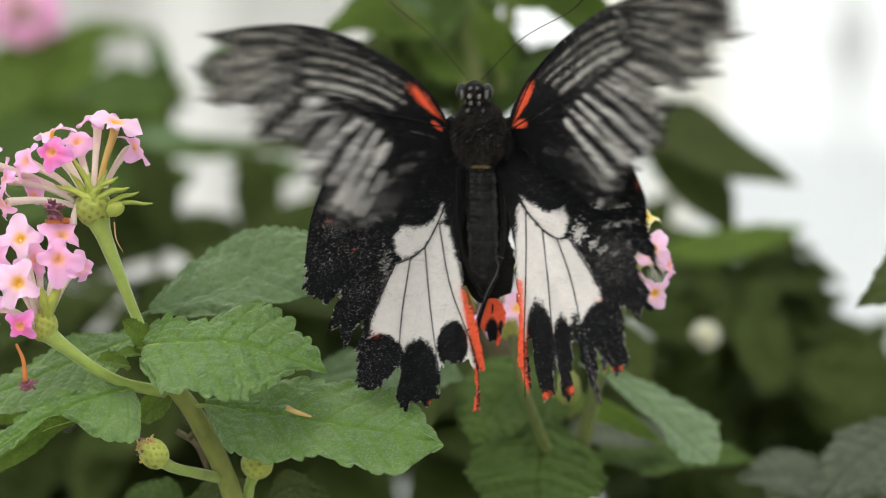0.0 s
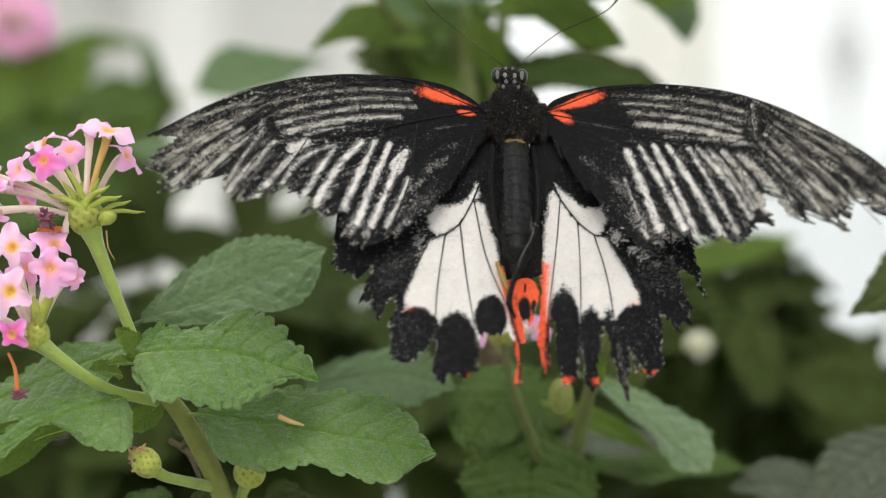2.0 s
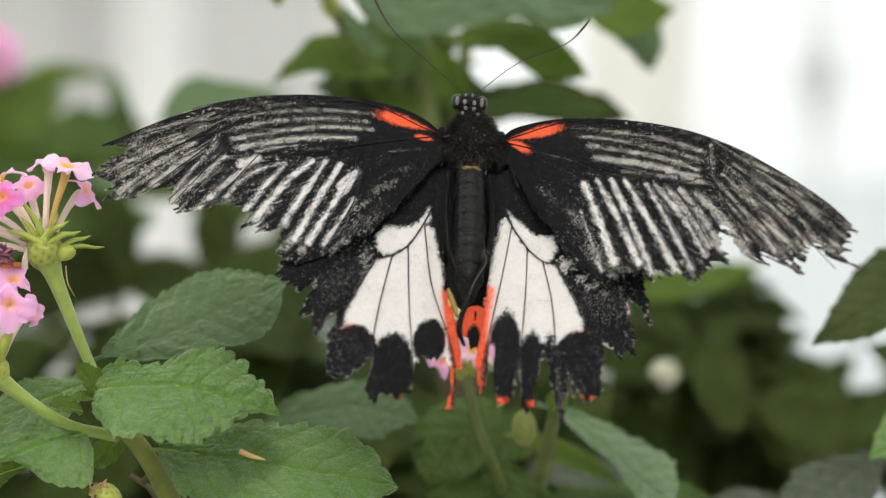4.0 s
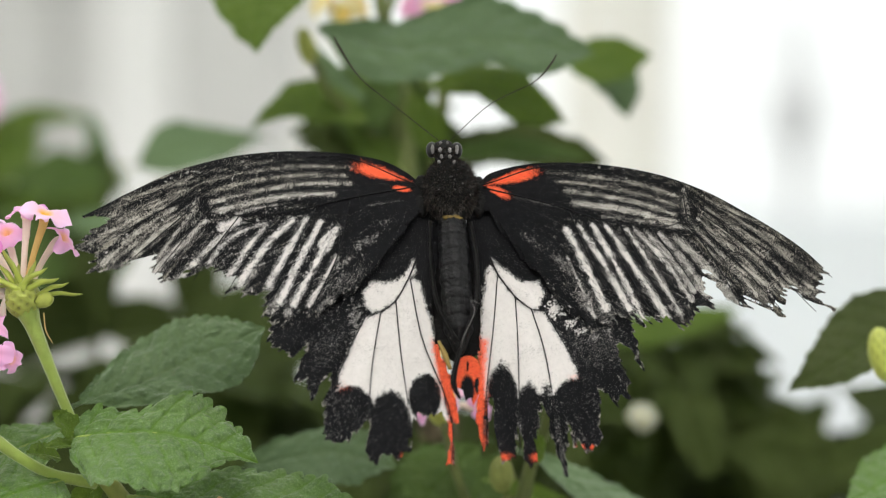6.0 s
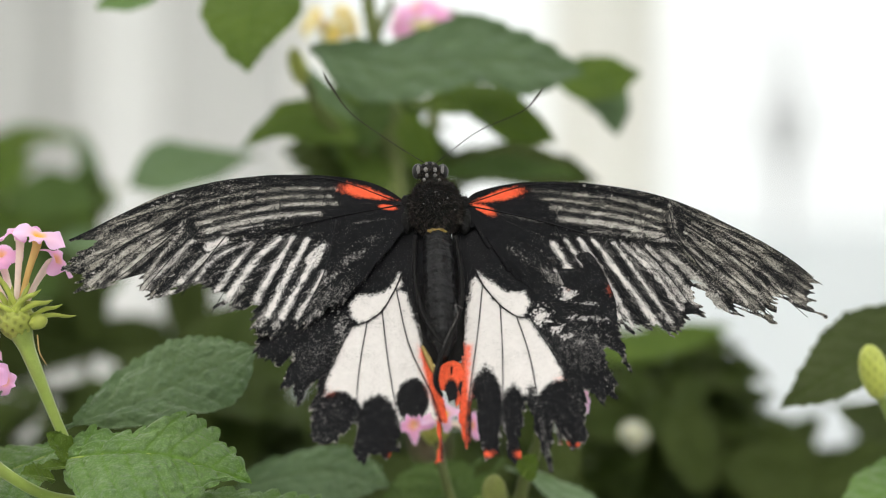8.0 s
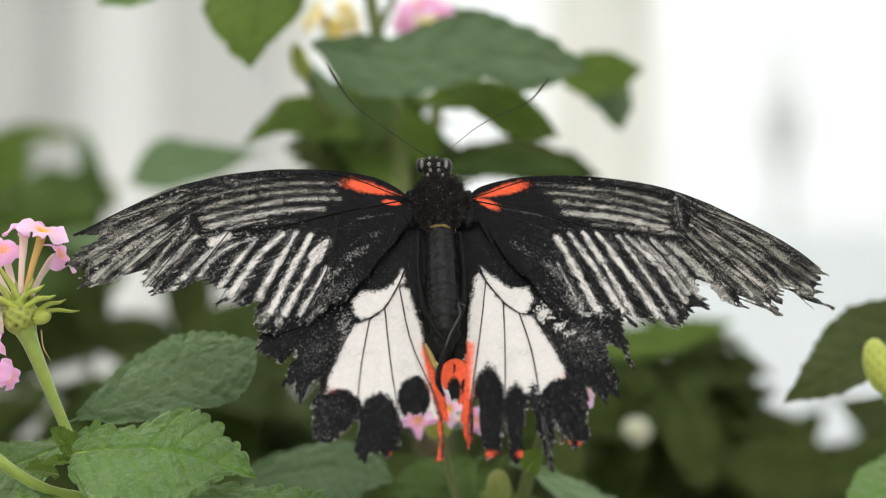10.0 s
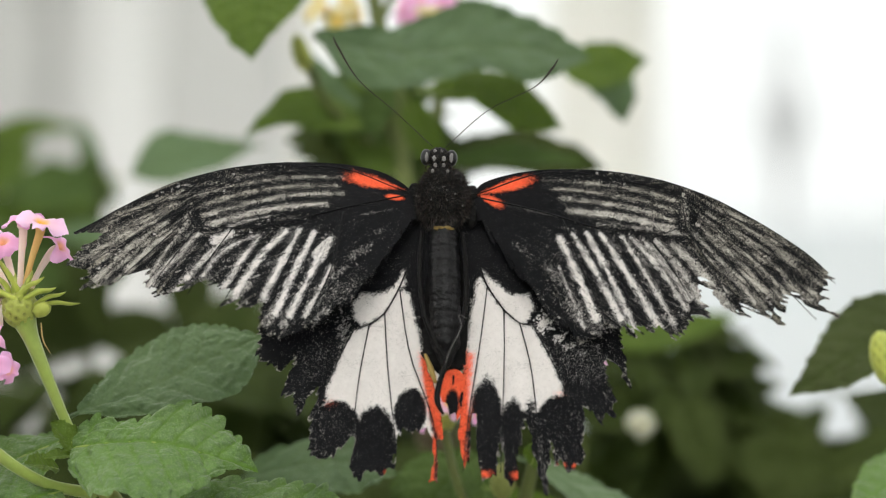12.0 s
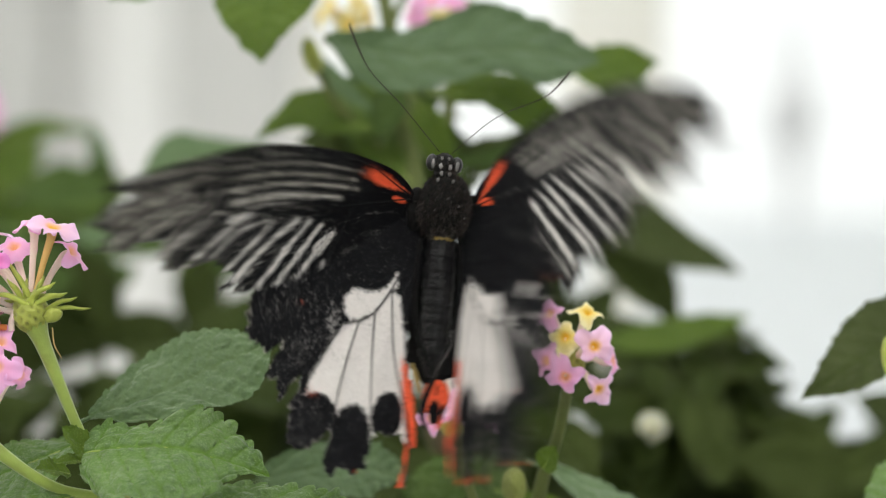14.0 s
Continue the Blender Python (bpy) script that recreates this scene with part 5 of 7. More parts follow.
blade(far, [mm(-46.1, 260, -2.6), mm(-48.1, 258, -10.0), mm(-51.5, 256, -18.9)], (0.8, 3.1, 4.3, 4.5, 3.7, 2.1, 0.0), (0.8, 3.1, 4.3, 4.5, 3.7, 2.1, 0.0), (0, -0.9, 0.4), M_LEAF_SHADED, 312, 0.1, 0.4, 9, 0.06, 70, 33, 2)
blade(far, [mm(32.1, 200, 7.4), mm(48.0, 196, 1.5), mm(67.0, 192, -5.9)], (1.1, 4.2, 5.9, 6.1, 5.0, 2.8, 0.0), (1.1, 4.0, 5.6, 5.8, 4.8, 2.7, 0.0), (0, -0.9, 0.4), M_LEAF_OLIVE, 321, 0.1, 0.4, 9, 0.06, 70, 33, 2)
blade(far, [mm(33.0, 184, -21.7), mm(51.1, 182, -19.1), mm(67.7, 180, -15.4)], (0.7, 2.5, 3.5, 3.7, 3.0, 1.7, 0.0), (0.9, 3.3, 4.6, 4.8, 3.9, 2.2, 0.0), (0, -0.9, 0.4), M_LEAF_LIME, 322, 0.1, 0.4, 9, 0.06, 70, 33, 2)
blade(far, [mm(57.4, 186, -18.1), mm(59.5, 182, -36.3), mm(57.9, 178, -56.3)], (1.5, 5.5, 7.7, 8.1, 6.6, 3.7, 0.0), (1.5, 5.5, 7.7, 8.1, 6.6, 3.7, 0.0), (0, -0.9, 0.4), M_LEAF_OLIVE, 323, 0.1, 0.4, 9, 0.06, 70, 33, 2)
blade(far, [mm(68.4, 190, -55.3), mm(66.7, 188, -47.1), mm(64.3, 186, -36.5)], (0.9, 3.3, 4.6, 4.8, 3.9, 2.2, 0.0), (1.0, 3.6, 5.1, 5.4, 4.4, 2.4, 0.0), (0, -0.9, 0.4), M_LEAF_SHADED, 324, 0.1, 0.4, 9, 0.06, 70, 33, 2)
blade(far, [mm(36.7, 200, -26.9), mm(43.4, 198, -34.8), mm(50.2, 196, -48.0)], (1.5, 5.7, 7.9, 8.3, 6.8, 3.8, 0.0), (1.5, 5.7, 7.9, 8.3, 6.8, 3.8, 0.0), (0, -0.9, 0.4), M_LEAF_SHADED, 325, 0.1, 0.4, 9, 0.06, 70, 33, 2)
blade(far, [mm(-104.5, 276, -5.0), mm(-92.7, 274, -7.5), mm(-84.9, 272, -4.7)], (0.8, 2.9, 4.1, 4.3, 3.5, 1.9, 0.0), (1.0, 3.8, 5.4, 5.6, 4.6, 2.5, 0.0), (0, -0.9, 0.4), M_LEAF_HALF_SHADE, 351, 0.1, 0.4, 9, 0.06, 70, 33, 2)
blade(far, [mm(-92.8, 276, -26.2), mm(-88.0, 274, -20.7), mm(-72.5, 272, -18.1)], (0.9, 3.4, 4.8, 5.0, 4.1, 2.3, 0.0), (1.0, 3.8, 5.4, 5.6, 4.6, 2.6, 0.0), (0, -0.9, 0.4), M_LEAF_SHADED, 352, 0.1, 0.4, 9, 0.06, 70, 33, 2)
blade(far, [mm(-56.3, 276, -4.3), mm(-66.8, 274, -4.4), mm(-78.0, 272, -3.1)], (0.8, 3.2, 4.4, 4.6, 3.8, 2.1, 0.0), (0.8, 2.9, 4.1, 4.3, 3.5, 2.0, 0.0), (0, -0.9, 0.4), M_LEAF_HALF_SHADE, 353, 0.1, 0.4, 9, 0.06, 70, 33, 2)
blade(far, [mm(-63.3, 240, -21.6), mm(-57.4, 238, -18.6), mm(-47.8, 236, -18.4)], (0.7, 2.6, 3.6, 3.7, 3.1, 1.7, 0.0), (0.9, 3.2, 4.5, 4.7, 3.8, 2.1, 0.0), (0, -0.9, 0.4), M_LEAF_SHADED, 354, 0.1, 0.4, 9, 0.06, 70, 33, 2)
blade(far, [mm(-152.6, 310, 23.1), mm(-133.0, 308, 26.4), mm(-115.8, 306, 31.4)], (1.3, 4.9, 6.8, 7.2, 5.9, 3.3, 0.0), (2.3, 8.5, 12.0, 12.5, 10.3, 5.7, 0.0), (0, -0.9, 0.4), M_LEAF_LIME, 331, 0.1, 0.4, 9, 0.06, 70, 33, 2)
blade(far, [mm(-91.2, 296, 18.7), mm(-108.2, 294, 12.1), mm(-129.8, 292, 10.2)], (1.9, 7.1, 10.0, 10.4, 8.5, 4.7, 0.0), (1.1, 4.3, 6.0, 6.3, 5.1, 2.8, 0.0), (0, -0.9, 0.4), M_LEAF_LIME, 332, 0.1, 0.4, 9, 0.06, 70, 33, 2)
blade(far, [mm(-90.1, 288, 12.3), mm(-96.9, 286, 18.3), mm(-98.3, 284, 27.5)], (0.7, 2.8, 3.9, 4.0, 3.3, 1.8, 0.0), (0.7, 2.5, 3.6, 3.7, 3.1, 1.7, 0.0), (0, -0.9, 0.4), M_LEAF_HALF_SHADE, 333, 0.1, 0.4, 9, 0.06, 70, 33, 2)
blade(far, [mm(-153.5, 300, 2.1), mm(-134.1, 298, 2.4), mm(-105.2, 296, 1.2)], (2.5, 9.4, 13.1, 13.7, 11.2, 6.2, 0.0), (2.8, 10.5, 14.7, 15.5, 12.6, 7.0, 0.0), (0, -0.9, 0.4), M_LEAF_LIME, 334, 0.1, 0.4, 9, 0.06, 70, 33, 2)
blade(far, [mm(-114.1, 292, 5.8), mm(-102.8, 290, -0.3), mm(-94.5, 288, -12.6)], (1.7, 6.5, 9.1, 9.5, 7.8, 4.3, 0.0), (1.7, 6.5, 9.1, 9.5, 7.8, 4.3, 0.0), (0, -0.9, 0.4), M_LEAF_HALF_SHADE, 335, 0.1, 0.4, 9, 0.06, 70, 33, 2)
blade(far, [mm(-104.2, 300, -5.1), mm(-102.2, 298, -17.6), mm(-98.6, 296, -31.7)], (1.7, 6.4, 9.0, 9.4, 7.7, 4.3, 0.0), (1.7, 6.4, 9.0, 9.4, 7.7, 4.3, 0.0), (0, -0.9, 0.4), M_LEAF_SHADED, 336, 0.1, 0.4, 9, 0.06, 70, 33, 2)
blade(far, [mm(-153.3, 300, -21.6), mm(-127.5, 298, -24.3), mm(-95.5, 296, -28.5)], (2.8, 10.3, 14.4, 15.1, 12.4, 6.9, 0.0), (2.8, 10.3, 14.4, 15.1, 12.4, 6.9, 0.0), (0, -0.9, 0.4), M_LEAF_SHADED, 337, 0.1, 0.4, 9, 0.06, 70, 33, 2)
blade(far, [mm(-73.2, 262, -0.7), mm(-67.6, 260, -10.3), mm(-65.0, 258, -23.6)], (1.2, 4.7, 6.5, 6.8, 5.6, 3.1, 0.0), (0.8, 3.0, 4.3, 4.5, 3.7, 2.0, 0.0), (0, -0.9, 0.4), M_LEAF_SHADED, 338, 0.1, 0.4, 9, 0.06, 70, 33, 2)
blade(far, [mm(-40.4, 262, 10.9), mm(-52.2, 260, 5.5), mm(-71.3, 258, 1.2)], (1.0, 3.8, 5.3, 5.5, 4.5, 2.5, 0.0), (1.2, 4.5, 6.2, 6.5, 5.3, 3.0, 0.0), (0, -0.9, 0.4), M_LEAF_SHADED, 339, 0.1, 0.4, 9, 0.06, 70, 33, 2)
blade(far, [mm(29.7, 206, 5.4), mm(43.4, 204, -6.6), mm(52.9, 202, -18.7)], (1.6, 5.9, 8.2, 8.6, 7.0, 3.9, 0.0), (1.0, 3.9, 5.5, 5.7, 4.7, 2.6, 0.0), (0, -0.9, 0.4), M_LEAF_SHADED, 341, 0.1, 0.4, 9, 0.06, 70, 33, 2)
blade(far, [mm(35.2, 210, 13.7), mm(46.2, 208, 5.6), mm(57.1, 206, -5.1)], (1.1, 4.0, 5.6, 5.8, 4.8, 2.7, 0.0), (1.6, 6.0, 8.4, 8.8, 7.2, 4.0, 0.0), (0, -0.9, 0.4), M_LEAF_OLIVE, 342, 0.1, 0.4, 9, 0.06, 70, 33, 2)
blade(far, [mm(69.2, 200, -37.2), mm(79.8, 198, -45.0), mm(93.0, 196, -50.0)], (1.3, 4.9, 6.9, 7.2, 5.9, 3.3, 0.0), (2.4, 8.8, 12.4, 13.0, 10.6, 5.9, 0.0), (0, -0.9, 0.4), M_LEAF_SHADED, 343, 0.1, 0.4, 9, 0.06, 70, 33, 2)
blade(far, [mm(69.1, 196, -58.5), mm(79.5, 194, -54.1), mm(92.5, 192, -55.0)], (1.3, 4.8, 6.7, 7.0, 5.7, 3.2, 0.0), (2.3, 8.6, 12.1, 12.6, 10.3, 5.7, 0.0), (0, -0.9, 0.4), M_LEAF_SHADED, 344, 0.1, 0.4, 9, 0.06, 70, 33, 2)
blade(far, [mm(65.0, 190, -16.8), mm(64.3, 188, -26.0), mm(66.5, 186, -37.7)], (0.5, 2.0, 2.8, 2.9, 2.4, 1.3, 0.0), (1.0, 3.6, 5.0, 5.3, 4.3, 2.4, 0.0), (0, -0.9, 0.4), M_LEAF_SHADED, 345, 0.1, 0.4, 9, 0.06, 70, 33, 2)
blade(far, [mm(62.5, 160, -45.2), mm(77.3, 158, -47.0), mm(94.6, 156, -48.7)], (1.1, 4.0, 5.6, 5.9, 4.8, 2.7, 0.0), (1.7, 6.4, 8.9, 9.3, 7.6, 4.2, 0.0), (0, -0.9, 0.4), M_LEAF_SHADED, 347, 0.1, 0.4, 12, 0.06, 70, 33, 2)
blade(far, [mm(108.4, 150, -41.9), mm(93.2, 148, -44.3), mm(80.6, 146, -50.2)], (1.6, 6.0, 8.4, 8.8, 7.2, 4.0, 0.0), (0.8, 3.1, 4.3, 4.5, 3.7, 2.1, 0.0), (0, -0.9, 0.4), M_LEAF_SHADED, 348, 0.1, 0.4, 12, 0.06, 70, 33, 2)
stem(far, [mm(66.4, 184, -20.5), mm(70.8, 182, -23.7), mm(76.1, 180, -28.3)], [0.7, 0.9, 0.5], M_LEAF_SHADED)


# ---- the butterfly ----
# wing edges in millimetres from each wing's hinge: the smooth leading edge, then the torn margin
FORE_LEFT = [(-0, 0.5), (-2, 2.3), (-5.6, 4.2), (-11.1, 5.4), (-16.5, 5.9), (-22.9, 5.8), (-29.2, 5.1), (-35.5, 3.4), (-40.8, 1.3), (-46, -1.3), (-50.3, -3.7), (-53.3, -5.4), (-55.4, -7.3), (-51.3, -5.4), (-49.7, -6.5), (-51.4, -7.8), (-53.3, -9.4), (-54.8, -11.6), (-52.6, -11.2), (-50.6, -12.2), (-52.8, -16), (-49.7, -14.7), (-47, -14.1), (-43.7, -13), (-41.7, -12.4), (-42.2, -14.5), (-40.5, -16.2), (-38.4, -16.9), (-33.2, -14.3), (-36.9, -20.7), (-35.4, -18.5), (-32.6, -14.1), (-30.1, -15.7), (-28.6, -16.9), (-30.4, -20), (-27.5, -17.5), (-27.2, -20.7), (-25.4, -18.5), (-23.6, -17.7), (-24.3, -22.5), (-21.4, -24.1), (-17.3, -23.3), (-14.1, -21), (-8.9, -17.5), (-3.7, -10.4), (0.7, -3.7)]
FORE_RIGHT = [(-0.2, 0.5), (1.6, 2.3), (6.2, 3.7), (11.6, 4.4), (17, 4.4), (22.5, 4), (27.8, 3), (33.2, 1.3), (38.5, -0.8), (43.7, -3.7), (48, -6.5), (52.3, -9.6), (55.4, -12.6), (57.7, -15.7), (55.8, -14.5), (54.5, -15.3), (56.6, -19.8), (54.8, -17.5), (54.2, -19.5), (52.1, -18.1), (53.4, -21.1), (51.2, -18.7), (49.9, -16), (48.5, -17), (48.7, -20.2), (47.2, -19.1), (49, -21.8), (46.3, -19.6), (43.7, -19.1), (42, -18.1), (43.7, -21.5), (41, -19.1), (38.9, -19.8), (35.7, -14.1), (37.5, -22.1), (36, -20.1), (33.9, -20.5), (32.6, -23.5), (30.6, -23.5), (29.1, -21.1), (28, -22.8), (26.7, -21.7), (25, -23.8), (23.7, -21.5), (21.2, -21.1), (19.8, -23.1), (16.3, -24.3), (10.3, -17.5), (5.1, -10.4), (0.5, -3.7)]
HIND_LEFT = [(0.9, 2.9), (-3.8, 4.2), (-10.1, 3.8), (-16.3, 1.6), (-21.5, -3.3), (-24, -10.2), (-24.8, -17.3), (-24.9, -22), (-20.9, -24.2), (-19, -21.6), (-20.9, -28), (-19, -27.7), (-17.9, -31.4), (-15.1, -26.5), (-16.3, -32.8), (-16, -37.1), (-14, -37.8), (-11.9, -37.1), (-9.3, -34.3), (-10, -38.7), (-7.6, -41.2), (-6.8, -39.5), (-4.2, -39.8), (-2.5, -38.5), (-2.4, -34.3), (-1.6, -32.7), (0.4, -32.8), (2.2, -32.1), (2.7, -33.8), (3.4, -33.3), (2.9, -40.4), (4.3, -40.6), (4.8, -38.1), (4.2, -34), (5.5, -34.2), (4.5, -29.5), (3.1, -24.6), (1.4, -20.2), (0.6, -14.3), (1.2, -8.2), (1.6, -2.1)]
HIND_RIGHT = [(-0.9, 2.9), (4.1, 4.2), (10.3, 3.8), (16.6, 1.6), (21.8, -3.3), (24.7, -10.2), (25.2, -14.8), (25.7, -18.3), (26.9, -25.1), (24.7, -21.4), (22.9, -19.4), (23.3, -24.2), (24.6, -26.1), (24.4, -29.7), (23.2, -29), (22.9, -31.6), (20.8, -29), (19.5, -28), (19.9, -35.7), (19, -37.4), (17.3, -38.3), (16.3, -36.6), (15.2, -37.6), (14.7, -33.8), (14.4, -38.5), (14.1, -44.3), (13.2, -39.5), (12.2, -39), (11.8, -35.6), (10.6, -30.4), (9.5, -35.9), (10.1, -39.5), (8.3, -41.3), (7.2, -39.5), (6.8, -34.5), (6.3, -39.4), (4.1, -40.4), (3.2, -36), (2.6, -30), (1.9, -37.2), (1.3, -39.7), (0.5, -36.6), (0.1, -33.3), (0.3, -29), (0.7, -25.1), (1, -20.2), (1.3, -14.3), (0.6, -8.2), (-0.5, -2.1)]
PALE_LEFT_UPPER = [(-2.6, -7.2), (-3.7, -9.7), (-5.9, -11.1), (-8.9, -11), (-10.2, -12.8), (-9.9, -14.8), (-8.9, -16.1), (-7.6, -15.8), (-5.2, -14.1), (-3.2, -10.6), (-2.1, -9.2)]
PALE_LEFT_LOWER = [(-3.2, -10), (-5.1, -14.3), (-7.5, -16.1), (-9.9, -17.1), (-11.8, -21.2), (-13.6, -26.1), (-13.8, -29), (-12.1, -30), (-8.6, -31.1), (-4.3, -31.4), (-2.9, -31.7), (-2.4, -33.8), (1.7, -33.8), (3.2, -33.3), (2.4, -29), (1.4, -22.7), (0.1, -16.3), (-1.7, -10.8)]
PALE_RIGHT_UPPER = [(3.3, -6.8), (5.7, -8.7), (7.9, -10.6), (10.6, -10.2), (11.5, -12.3), (10.2, -14.9), (9.2, -15), (6.8, -13), (4.1, -9.2)]
PALE_RIGHT_LOWER = [(2.9, -8), (4.1, -9.4), (6.8, -13.3), (9.3, -15.1), (11.3, -15.5), (13.5, -19.2), (16.2, -25.1), (15.9, -26.9), (14, -27.1), (12.4, -29), (9.8, -29), (7.4, -30), (6.4, -30), (2.9, -30), (1.5, -30), (1.1, -24.2), (1.3, -16.3), (2.4, -9.2)]
RED_LEFT = [(0.4, -20.4), (1.5, -20.6), (3.2, -24.7), (4.6, -29.5), (5.6, -34.2), (4.1, -34.2), (2.7, -30.2), (1.3, -25.6)]
RED_LEFT_TAIL = [(3.2, -33.3), (2.8, -40.6), (3.9, -40.6), (4.1, -33.8)]
RED_RIGHT = [(0.9, -19.8), (2.3, -20.2), (2.2, -25.1), (1.8, -30), (1.3, -33.8), (1.8, -39), (1, -39.8), (0.3, -36.6), (-0.1, -33.3), (0.2, -29), (0.5, -24.2)]
LOBES_LEFT = [(-12.0, -33.6, 4.1, 5.2), (-5.8, -35.5, 3.4, 6.4), (-0.4, -29.8, 2.5, 3.8)]
LOBES_RIGHT = [(4.4, -32.1, 2.6, 7.7), (8.5, -33.3, 2.0, 5.8), (11.3, -33.3, 1.4, 5.2), (15.7, -32.8, 4.0, 6.2)]
DUST_LEFT = [(-11.5, -17.1, 1.4, 3.5, 0.5), (-15.7, -22.2, 5.4, 6.2, 0.24), (-12.0, -33.8, 5.4, 6.2, 0.14), (-17.6, -16.3, 5.4, 3.1, 0.18), (-19.6, -10.2, 4.5, 4.2, 0.3)]
DUST_RIGHT = [(13.2, -14.8, 1.7, 2.0, 0.95), (15.6, -17.0, 1.2, 1.0, 0.85), (17.2, -18.4, 1.1, 0.7, 0.75), (19.0, -19.6, 1.0, 0.8, 0.5), (19.5, -20.2, 6.8, 6.2, 0.30), (17.4, -10.4, 1.4, 1.2, 0.85), (20.5, -12.3, 1.6, 0.6, 0.7), (22.4, -15.2, 1.5, 0.7, 0.55), (19.4, -14.9, 1.9, 0.5, 0.7), (21.6, -18.4, 0.8, 1.2, 0.5)]
EMBERS_LEFT = [(-13.0, -28.5, 1.5, 1.3), (-21.0, -10.5, 1.0, 0.8), (-16.9, -15.0, 0.7, 0.6), (-3.6, -39.2, 0.7, 0.6)]
EMBERS_RIGHT = [(4.4, -39.2, 1.6, 0.9), (9.3, -39.2, 1.2, 1.0), (15.5, -26.2, 1.3, 0.9), (16.3, -37.4, 0.9, 0.6), (18.2, -37.4, 0.6, 0.5), (24.2, -9.6, 0.8, 1.5), (17.6, -9.6, 0.6, 0.6)]
BLAZE = [(-5.9, 2.1, 4.9, 1.35), (-2.6, -0.6, 1.7, 0.65)]
CELL_STREAKS = [(-11.0, 3.0, -34.0, 0.5, -0.05, 0.72, 0.5, 0.25), (-11.9, 1.6, -33.4, -1.3, -0.05, 0.81, 0.55, 0.2), (-11.0, 0.2, -32.9, -3.1, -0.05, 0.81, 0.6, 0.35), (-13.6, -1.6, -31.9, -4.9, -0.05, 0.99, 0.66, 0.45), (-18.3, 4.4, -31.8, 2.3, -0.05, 0.45, 0.35, 0.2), (-22.6, -3.6, -28.8, -5.2, -0.04, 0.72, 0.6, 0.7)]
INNER_STREAKS = [(-13.1, -7.7, -14.7, -10.4, 0, 2.16, 0.9, 0.9), (-13.9, -8.8, -19.3, -20.5, 0.0, 0.9, 1, 1), (-15.5, -6.5, -21.5, -20.0, -0.01, 1.08, 1, 1), (-17.8, -6.1, -23.4, -17.5, -0.01, 0.99, 1, 1), (-19.8, -6.1, -27.8, -17.0, -0.05, 0.99, 1, 1), (-24.2, -7.1, -29.6, -15.5, -0.01, 0.81, 0.95, 0.95), (-24.2, -6.6, -32.7, -13.4, -0.12, 0.72, 0.9, 0.9), (-28.9, -6.5, -37.1, -16.0, -0.01, 0.9, 0.9, 0.8), (-28.5, -6.2, -31.0, -7.4, 0, 1.17, 1.1, 1), (-12.9, -12.4, -17.0, -20.5, 0.02, 0.72, 0.9, 0.9), (-11.1, -15.5, -14.1, -19.5, 0, 2.16, 0.38, 0.8), (-13.7, -19.5, -16.2, -22.0, 0, 1.26, 0.5, 0.8), (-25.7, -15.0, -28.2, -17.5, 0, 2.16, 0.55, 0.7), (-21.6, -19.0, -22.8, -21.5, 0, 1.8, 0.6, 0.7), (-19.4, -19.5, -20.2, -22.0, 0, 1.26, 0.55, 0.7), (-22.2, -12.4, -23.5, -14.7, 0, 1.26, 0.25, 0.8), (-28.6, -9.4, -30.6, -14.5, 0, 1.62, 0.28, 0.7), (-25.5, -9.4, -28.5, -12.4, 0, 1.08, 0.25, 0.8)]
OUTER_STREAKS = [(-33.6, -6.3, -41.6, -15.3, -0.02, 0.81, 0.8, 0.6), (-36.1, -5.6, -40.7, -12.4, -0.03, 0.72, 0.6, 0.45), (-37.2, -5.4, -46.5, -14.3, -0.04, 0.99, 0.7, 0.35), (-37.7, -5.0, -47.9, -13.2, -0.04, 0.72, 0.55, 0.3), (-38.7, -4.2, -49.6, -13.6, -0.03, 0.9, 0.65, 0.3), (-40.5, -4.0, -51.7, -10.2, -0.03, 0.9, 0.6, 0.25), (-36.3, -0.8, -47.5, -6.1, -0.04, 0.63, 0.6, 0.2), (-35.3, 0.6, -47.6, -3.7, -0.04, 0.72, 0.5, 0.2), (-38.0, 0.0, -49.4, -4.4, -0.04, 0.54, 0.4, 0.15), (-35.2, -2.6, -35.8, -4.7, 0, 1.08, 0.55, 0.5), (-47.9, -12.4, -50.1, -14.0, 0, 1.8, 0.35, 0.3), (-51.7, -9.4, -53.4, -10.6, 0, 1.44, 0.4, 0.3)]
CELL_STREAKS_RIGHT = [(11.1, 2.6, 32.2, -1.1, 0.04, 0.72, 0.5, 0.2), (12.0, 1.1, 31.9, -2.6, 0.04, 0.72, 0.55, 0.2), (13.8, -0.5, 31.3, -4.2, 0.04, 0.81, 0.6, 0.3), (15.1, -2.5, 31.1, -5.7, 0.03, 1.17, 0.66, 0.45), (19.5, -4.8, 32.4, -6.3, 0.02, 0.72, 0.5, 0.5)]
